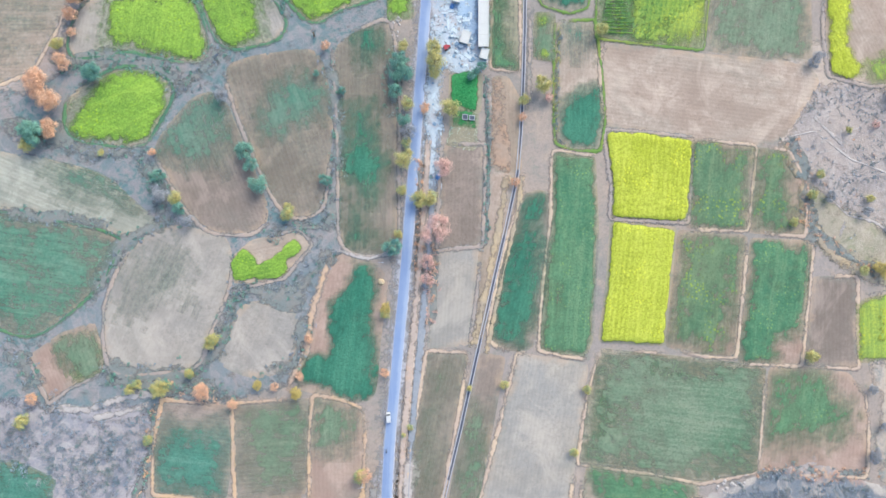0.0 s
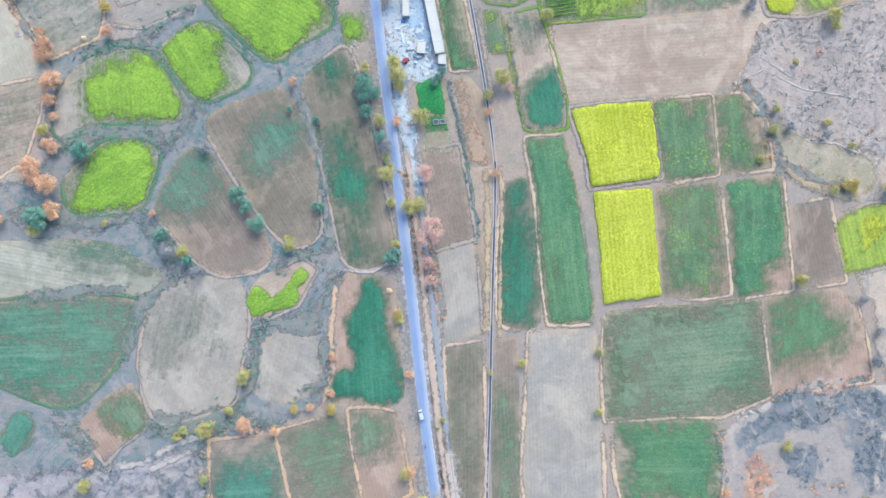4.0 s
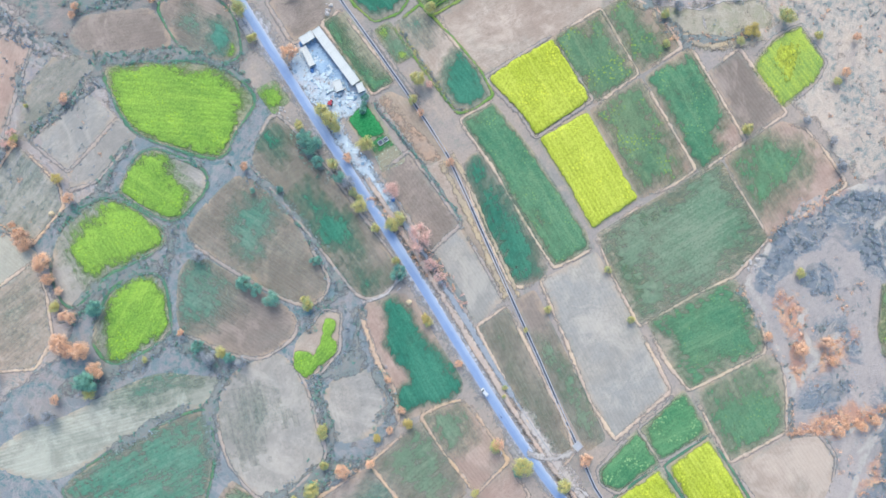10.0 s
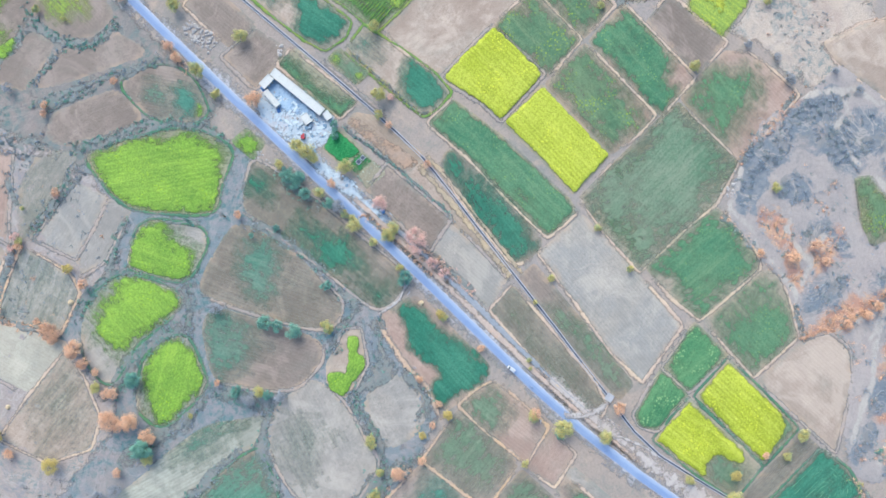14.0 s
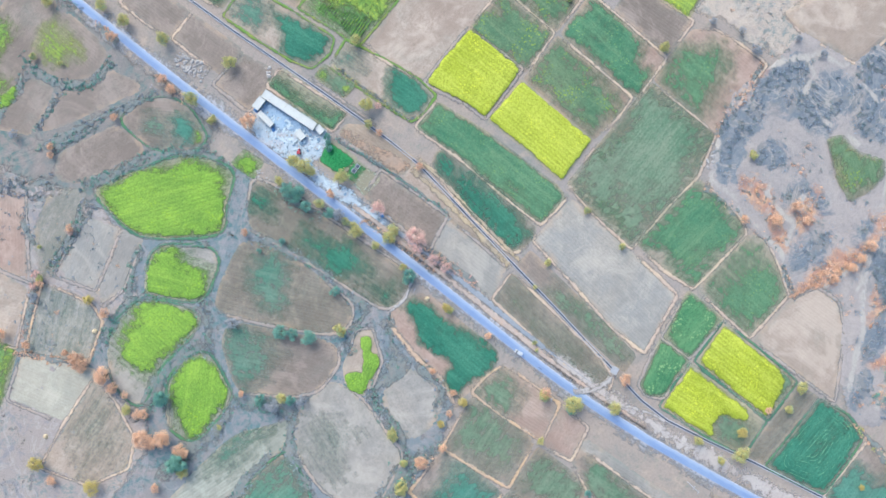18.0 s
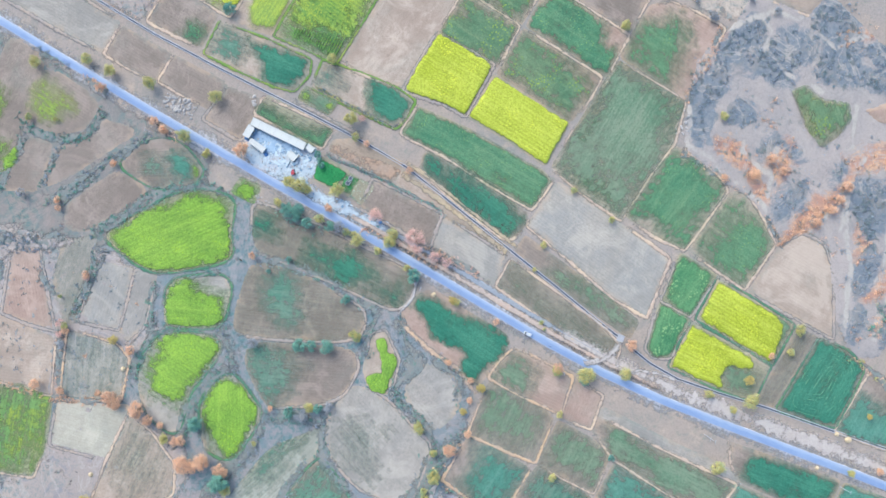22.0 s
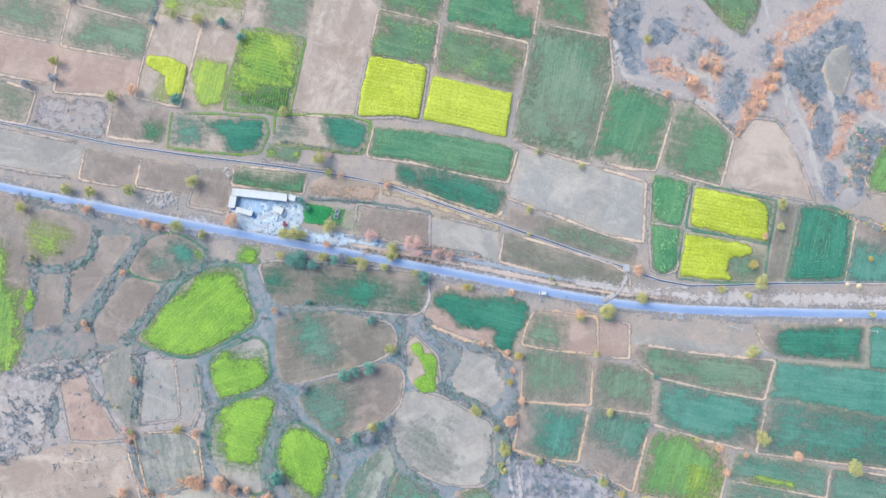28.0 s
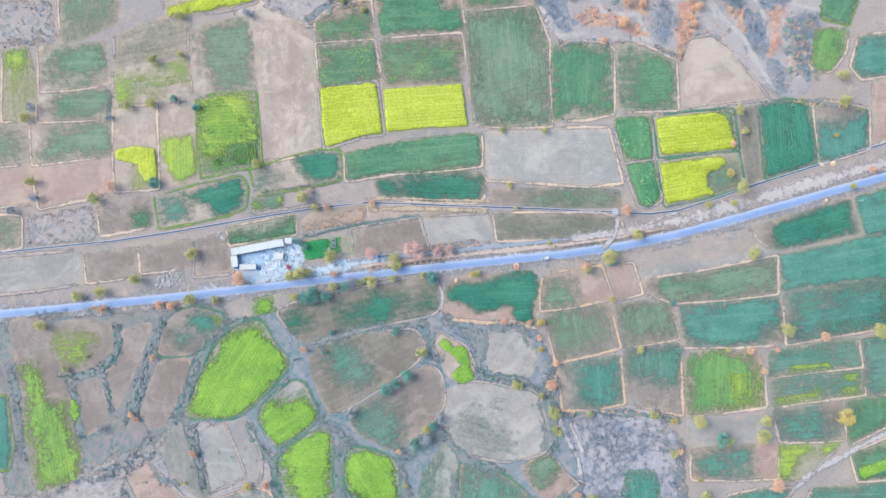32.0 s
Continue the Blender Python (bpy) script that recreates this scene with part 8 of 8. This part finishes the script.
SLABS = []
for i, (sx, sy, sz) in enumerate(((2.2, 1.1, 0.25), (1.6, 1.3, 0.5), (2.8, 0.9, 0.35), (1.2, 1.0, 0.9), (1.9, 1.6, 0.15), (3.2, 1.4, 0.2))):
    me = slab_mesh("stone_slab", sx, sy, sz, i)
    me.materials.append(MARBLE if i % 3 != 1 else SLATE)
    SLABS.append(me)
YARD = [(7.0, 104.4), (10.5, 100.5), (11.8, 79.3), (12.4, 72.8), (5.4, 70.7), (0.6, 76.9), (-1.2, 88.0), (1.0, 96.9)]
for i, (x, y, r) in enumerate(spots_in(YARD, 95, 0.45, 0.9, 71)):
    ob = new("stone_slab", SLABS[(i * 5) % 6])
    ob.matrix_basis = Matrix.Translation((x, y, 0.16)) @ Matrix.Rotation(0.62 + (i % 4) * 0.8 + r, 4, "Z") @ Matrix.Scale(r, 4)
    tagged(ob, "rough white stone slab on the dusty yard" if i % 3 else "blue-grey cut stone block on the dusty yard", "stone slab", "slabs in the yard")
for i, (x, y, r) in enumerate(spots_in([(0.3, 72.5), (-4.6, 63.1), (-0.9, 51.1), (-1.3, 43.0), (-4.6, 50.6), (-4.7, 67.9)], 34, 0.4, 0.8, 72)):
    ob = new("stone_slab", SLABS[(i * 7) % 6])
    ob.matrix_basis = Matrix.Translation((x, y, 0.14)) @ Matrix.Rotation(i * 1.3, 4, "Z") @ Matrix.Scale(r, 4)
    tagged(ob, "small white stone offcut beside the road", "stone slab", "slabs in the yard")
BLUE_TARP = plain("blue_tarpaulin", (96, 146, 206), (120, 164, 214), 0.8, 0.6, 0.3, 0.5, 0.1)
for q, s in (([(5.6, 109.5), (7.6, 109.3), (7.3, 106.5), (5.3, 106.8)], 1), ([(2.9, 97.2), (4.3, 96.4), (3.3, 94.4), (1.8, 95.2)], 2), ([(-2.5, 29.4), (-1.1, 28.6), (-2.3, 26.8), (-3.7, 27.6)], 3)):
    x, y, l, w, a = quad_frame(q)
    bm = bmesh.new()
    bmesh.ops.create_grid(bm, x_segments=8, y_segments=6, size=0.5, matrix=Matrix.Diagonal((l, w, 1, 1)))
    for v in bm.verts:
        v.co.z = 0.9 - 2.2 * ((v.co.x / l) ** 2 + (v.co.y / w) ** 2) + 0.15 * noise.noise(v.co * 1.7 + Vector((s * 5, 0, 0)))
        if abs(v.co.x / l) > 0.49 or abs(v.co.y / w) > 0.49:
            v.co.z = 0.05
    ob = base("tarpaulin", x, y, 0.14, a)
    part("cover", bm, BLUE_TARP, ob)
    tagged(ob, "blue tarpaulin thrown over a heap of goods", "tarpaulin")


def tractor(x, y, a):
    ob = base("tractor", x, y, 0.14, a)
    part("hood", box_bm(0.75, 0, 0.7, 1.5, 0.75, 0.6, 0, 0.08), RED, ob, "faded red engine hood")
    part("body", box_bm(-0.35, 0, 0.6, 1.0, 0.8, 0.4, 0, 0.05), RED, ob)
    part("canopy", box_bm(-0.35, 0, 1.95, 1.7, 1.6, 0.1, 0, 0.04), RED, ob, "red sun canopy")
    for s in (-1, 1):
        part("mudguard", box_bm(-0.5, s * 0.75, 1.1, 1.0, 0.4, 0.12, 0, 0.04), RED, ob)
        w = part("rear_wheel", cyl_bm((-0.5, s * 0.6, 0.62), (-0.5, s * 0.95, 0.62), 0.62, 0.62, 20), RUBBER, ob)
        part("rim", cyl_bm((-0.5, s * 0.58, 0.62), (-0.5, s * 0.97, 0.62), 0.32, 0.32, 16), STEEL, w)
        part("front_wheel", cyl_bm((1.2, s * 0.5, 0.36), (1.2, s * 0.72, 0.36), 0.36, 0.36, 16), RUBBER, ob)
        part("canopy_post", cyl_bm((-0.95, s * 0.55, 1.0), (-0.95, s * 0.65, 1.97), 0.035, 0.035), STEEL, ob)
    part("seat", box_bm(-0.55, 0, 1.0, 0.45, 0.5, 0.3, 0, 0.06), RUBBER, ob)
    tagged(ob, "small faded red tractor parked among the stone slabs", "tractor")


(TX, TY), = [(0.9, 78.9)]
tractor(TX, TY, 0.5)

# ---------------- garden beside the yard ----------------
for i, q in enumerate(([(7.1, 52.7), (9.3, 52.6), (9.2, 50.3), (7.0, 50.5)], [(9.9, 52.3), (12.1, 52.2), (11.8, 50.2), (9.6, 50.3)])):
    x, y, l, w, a = quad_frame(q)
    ob = base("water_tank", x, y, 0.1, a)
    for s in (-1, 1):
        part("side", box_bm(s * (l / 2 - 0.12), 0, 0, 0.24, w, 0.8, 0, 0.03), CONCRETE, ob)
        part("side", box_bm(0, s * (w / 2 - 0.12), 0, l - 0.5, 0.24, 0.8, 0, 0.03), CONCRETE, ob)
    part("water", box_bm(0, 0, 0.1, l - 0.45, w - 0.45, 0.45), CANAL_SHADE_TANK_WATER, ob, "dark still water")
    tagged(ob, "open concrete water tank in the garden", "water tank")
patch("garden_bed", [(2.3, 48.3), (13.3, 47.7), (13.2, 40.7), (11.9, 37.5), (0.3, 40.3), (1.7, 44.3)], SOILS["olive"], "pale vegetable bed with cloddy soil", "garden", 0.1, 0.15, 1.0, 0.2)
scrub(spots_in([(2.6, 47.9), (12.9, 47.4), (12.9, 41.1), (11.3, 38.2), (0.7, 40.7)], 330, 0.3, 0.5, 77), ["pale_plant", "pale_plant", "scrub"], "small pale garden plants in rows", "garden_plants", 6, 77)
patch("pool", [(-6.9, 32.8), (-4.5, 32.5), (-4.0, 28.8), (-4.9, 25.1), (-6.4, 25.9), (-7.3, 29.3)], plain("shallow_teal_water", (126, 196, 196), (98, 158, 150), 0.3, 0.2, 0.5, 0.05, 0.01), "shallow puddle of milky teal water", "water", 0.24)

# ---------------- small fields missed by the plough ----------------

# ---------------- stone heaps ----------------
def boulder_mesh(seed):
    rng = random.Random(seed)
    bm = bmesh.new()
    bmesh.ops.create_icosphere(bm, subdivisions=2, radius=1)
    for v in bm.verts:
        v.co *= 1 + 0.28 * noise.noise(v.co * 1.3 + Vector((seed * 3.1, 0, 0)))
        v.co.z = max(v.co.z * 0.6, -0.15)
    me = bpy.data.meshes.new("boulder")
    bm.to_mesh(me)
    bm.free()
    me.materials.append(STONE)
    return me


BOULDERS = [boulder_mesh(i) for i in range(5)]
for i, (x, y, r) in enumerate(spots_in([(10.0, 155.3), (11.2, 143.2), (9.1, 138.3), (2.8, 138.6), (2.6, 146.8), (3.0, 155.6)], 110, 0.35, 0.9, 81)):
    ob = new("boulder", BOULDERS[i % 5])
    ob.matrix_basis = Matrix.Translation((x, y, 0.05)) @ Matrix.Rotation(i * 2.1, 4, "Z") @ Matrix.Diagonal((r, r * (0.7 + 0.1 * (i % 4)), r, 1))
    tagged(ob, "pale rubble boulder in a dump beside the road", "boulder", "dumped boulders")
for i, (x, y, r) in enumerate(spots_in([(-21.4, 91.4), (-16.5, 91.9), (-18.2, 82.4), (-20.4, 83.2)], 16, 0.3, 0.6, 82) + spots_in([(120.1, -85.9), (108.5, -95.0), (99.4, -91.7), (103.8, -86.0)], 14, 0.4, 0.9, 83) + spots_in([(30.2, 116.4), (29.1, 110.8), (22.7, 111.3), (23.6, 116.3)], 8, 0.4, 0.9, 84)):
    ob = new("boulder", BOULDERS[i % 5])
    ob.matrix_basis = Matrix.Translation((x, y, 0.05)) @ Matrix.Rotation(i * 2.1, 4, "Z") @ Matrix.Scale(r, 4)
    tagged(ob, "pale boulder at a field edge", "boulder", "stones at field edges")

# ---------------- poles, culvert, hay ----------------
def pole(x, y, a):
    ob = base("utility_pole", x, y, 0, a)
    part("post", cyl_bm((0, 0, -0.1), (0, 0, 8.0), 0.16, 0.1), CONCRETE, ob)
    part("crossarm", box_bm(0, 0, 7.4, 2.0, 0.14, 0.14, 0, 0.02), STEEL, ob)
    for s in (-0.9, 0, 0.9):
        part("insulator", cyl_bm((s, 0, 7.54), (s, 0, 7.8), 0.07, 0.05), WHITE_PAINT, ob)
    tagged(ob, "pale concrete utility pole with a steel crossarm", "utility pole", "poles along the road")


for (px, py) in [(-12.1, 153.5), (-23.5, -5.3), (-30.2, -87.6), (-28.1, -168.5)] + [(-21.5, -238.1), (-27.6, -165.7)] + [(-19.1, 76.7)]:
    pole(px, py, 0.15)

(CX, CY), = [(-2.4, -107.0)]
culvert = base("culvert", CX, CY, 0, 0.1)
part("deck", box_bm(0, 0, 0.42, 3.6, 3.4, 0.3, 0, 0.04), CONCRETE, culvert)
for s in (-1, 1):
    part("head_wall", box_bm(s * 1.7, 0, 0, 0.3, 3.8, 1.0, 0, 0.04), WALL, culvert)
tagged(culvert, "pale concrete culvert carrying a track over the canal", "culvert")


def hay(x, y, r, label):
    ob = base("hay_stack", x, y, 0.05)
    rng = random.Random(int(x * 7 + y))
    bm = bmesh.new()
    bmesh.ops.create_icosphere(bm, subdivisions=3, radius=1)
    for v in bm.verts:
        v.co *= 1 + 0.22 * noise.noise(v.co * 2.2 + Vector((x, y, 0)))
        v.co.z = max(v.co.z, -0.05) * 0.85
        v.co *= r
    part("straw", bm, HAY, ob)
    verts, faces = leaf_cloud(rng, [(0, 0, 0.1, r, 0.8)], 120, 0.22)
    child(new("loose_straw", mesh_of("loose_straw", verts, faces, HAY)), ob)
    tagged(ob, label, "hay stack", "straw heaps")


HAY = plain("bleached_straw", (232, 210, 178), (216, 190, 156), 0.8, 0.95, 0.1, 0.6, 0.1)
for (hx, hy), r in zip([(-24.0, -12.6), (1.5, -225.1), (1.3, -231.4), (-18.1, -223.5)] + [(-182.5, 104.6), (-127.1, 113.3)], (1.3, 1.1, 1.6, 1.0, 1.2, 1.3)):
    hay(hx, hy, r, "small heap of bleached straw at a field edge")
(DX, DY), = [(-50.9, 83.3)]
stump = base("dead_tree", DX, DY)
part("trunk", cyl_bm((0, 0, -0.1), (0.3, 0.2, 3.2), 0.35, 0.16, 9), BARK, stump)
for i, (ax, ay) in enumerate(((1.2, 0.4), (-0.7, 1.1), (0.2, -1.2))):
    part("branch", cyl_bm((0.2, 0.1, 1.9 + i * 0.4), (ax, ay, 3.4 + i * 0.3), 0.12, 0.04), BARK, stump)
tagged(stump, "dead dark tree trunk with stub branches", "dead tree")

# ---------------- vehicles ----------------
def wheel(x, y, r, w, parent):
    t = part("wheel", cyl_bm((x, y - w / 2, r), (x, y + w / 2, r), r, r, 18), RUBBER, parent)
    part("rim", cyl_bm((x, y - w / 2 - 0.01, r), (x, y + w / 2 + 0.01, r), r * 0.55, r * 0.55, 14), STEEL, t)


def van(x, y, a):
    ob = base("van", x, y, 0.22, a)
    bm = bmesh.new()
    prof = [(-1.9, 0.35), (-1.95, 1.2), (-1.75, 1.85), (0.85, 1.88), (1.35, 1.25), (1.85, 1.05), (1.95, 0.4)]
    rings = []
    for s, k in ((-0.74, 0.93), (-0.66, 1.0), (0.66, 1.0), (0.74, 0.93)):
        rings.append([bm.verts.new((px, s, 0.3 + (pz - 0.3) * k)) for px, pz in prof])
    for r0, r1 in zip(rings, rings[1:]):
        for i in range(len(prof)):
            j = (i + 1) % len(prof)
            bm.faces.new((r0[i], r0[j], r1[j], r1[i]))
    bm.faces.new(rings[0])
    bm.faces.new(rings[-1][::-1])
    bmesh.ops.recalc_face_normals(bm, faces=bm.faces[:])
    part("body", bm, WHITE_PAINT, ob, "white painted body")
    bm = bmesh.new()
    bm.faces.new([bm.verts.new(p) for p in ((0.9, -0.62, 1.86), (1.37, -0.66, 1.29), (1.37, 0.66, 1.29), (0.9, 0.62, 1.86))])
    bmesh.ops.solidify(bm, geom=bm.faces[:], thickness=0.04)
    part("windscreen", bm, GLASS, ob, "tinted windscreen")
    for s in (-1, 1):
        part("side_window", box_bm(-0.3, s * 0.745, 1.25, 1.9, 0.03, 0.4), GLASS, ob)
        part("headlight", box_bm(1.9, s * 0.5, 0.75, 0.1, 0.25, 0.15, 0, 0.02), STEEL, ob)
        part("mirror", box_bm(1.1, s * 0.85, 1.2, 0.12, 0.2, 0.14, 0, 0.02), RUBBER, ob)
        wheel(1.2, s * 0.62, 0.3, 0.2, ob)
        wheel(-1.2, s * 0.62, 0.3, 0.2, ob)
    part("bumper", box_bm(1.97, 0, 0.35, 0.12, 1.4, 0.2, 0, 0.03), RUBBER, ob)
    tagged(ob, "small white van driving on the asphalt road", "van")


def motorcycle(x, y, a):
    ob = base("motorcycle", x, y, 0.22, a)
    wheel(0.65, 0, 0.3, 0.1, ob)
    wheel(-0.62, 0, 0.3, 0.12, ob)
    part("frame", cyl_bm((0.6, 0, 0.45), (-0.6, 0, 0.5), 0.06, 0.06), STEEL, ob)
    part("engine", box_bm(0, 0, 0.25, 0.45, 0.3, 0.35, 0, 0.05), STEEL, ob)
    part("fuel_tank", box_bm(0.2, 0, 0.65, 0.5, 0.3, 0.25, 0, 0.1), DARK_PAINT, ob, "dark blue fuel tank")
    part("seat", box_bm(-0.35, 0, 0.72, 0.7, 0.28, 0.12, 0, 0.05), RUBBER, ob)
    part("fork", cyl_bm((0.65, 0, 0.3), (0.45, 0, 0.95), 0.05, 0.05), STEEL, ob)
    part("handlebar", cyl_bm((0.42, -0.38, 1.0), (0.42, 0.38, 1.0), 0.03, 0.03), STEEL, ob)
    part("headlight", cyl_bm((0.5, 0, 0.85), (0.62, 0, 0.84), 0.1, 0.1, 12), GLASS, ob)
    tagged(ob, "dark blue motorcycle on the asphalt road", "motorcycle")


(VX, VY), (VX2, VY2) = [(-20.9, -63.8), (-21.3, -57.7)]
van(VX, VY, math.atan2(VY2 - VY, VX2 - VX))
(MX, MY), (MX2, MY2) = [(-21.6, -76.5), (-20.4, -60.0)]
motorcycle(MX, MY, math.atan2(MY2 - MY, MX2 - MX))

# ---------------- chips of stone over the yard ----------------
def chips(poly, count, seed, mats):
    rng = random.Random(seed)
    for k, mat in enumerate(mats):
        verts, faces = [], []
        for x, y, r in spots_in(poly, count, 0.15, 0.5, seed + k):
            a, h = rng.uniform(0, 6.28), 0.16 + r * rng.uniform(0.3, 0.8)
            c, s = math.cos(a) * r, math.sin(a) * r
            w = rng.uniform(0.4, 0.9)
            i = len(verts)
            ring = [(x + c - s * w, y + s + c * w), (x - c - s * w, y - s + c * w), (x - c + s * w, y - s - c * w), (x + c + s * w, y + s - c * w)]
            verts += [(px, py, 0.0) for px, py in ring] + [(x + (px - x) * 0.8, y + (py - y) * 0.8, h) for px, py in ring]
            faces += [(i + 4, i + 5, i + 6, i + 7)] + [(i + q, i + (q + 1) % 4, i + 4 + (q + 1) % 4, i + 4 + q) for q in range(4)]
        tagged(new("stone_chips", mesh_of("stone_chips", verts, faces, mat)), "broken stone chips strewn over the white yard", "rubble", kind="stuff")


chips([(3.5, 108.4), (7.0, 104.4), (10.5, 100.5), (11.8, 79.3), (15.4, 71.3), (8.1, 66.9), (1.4, 71.3), (-5.2, 71.7), (-5.5, 85.4), (-4.1, 104.3)], 110, 91, [MARBLE, SLATE, STONE])
chips([(0.3, 72.5), (-5.0, 62.8), (-0.9, 50.4), (-1.4, 35.2), (-3.6, 23.6), (-7.4, 34.1), (-7.3, 51.6), (-5.3, 70.2)], 30, 95, [MARBLE, SLATE])
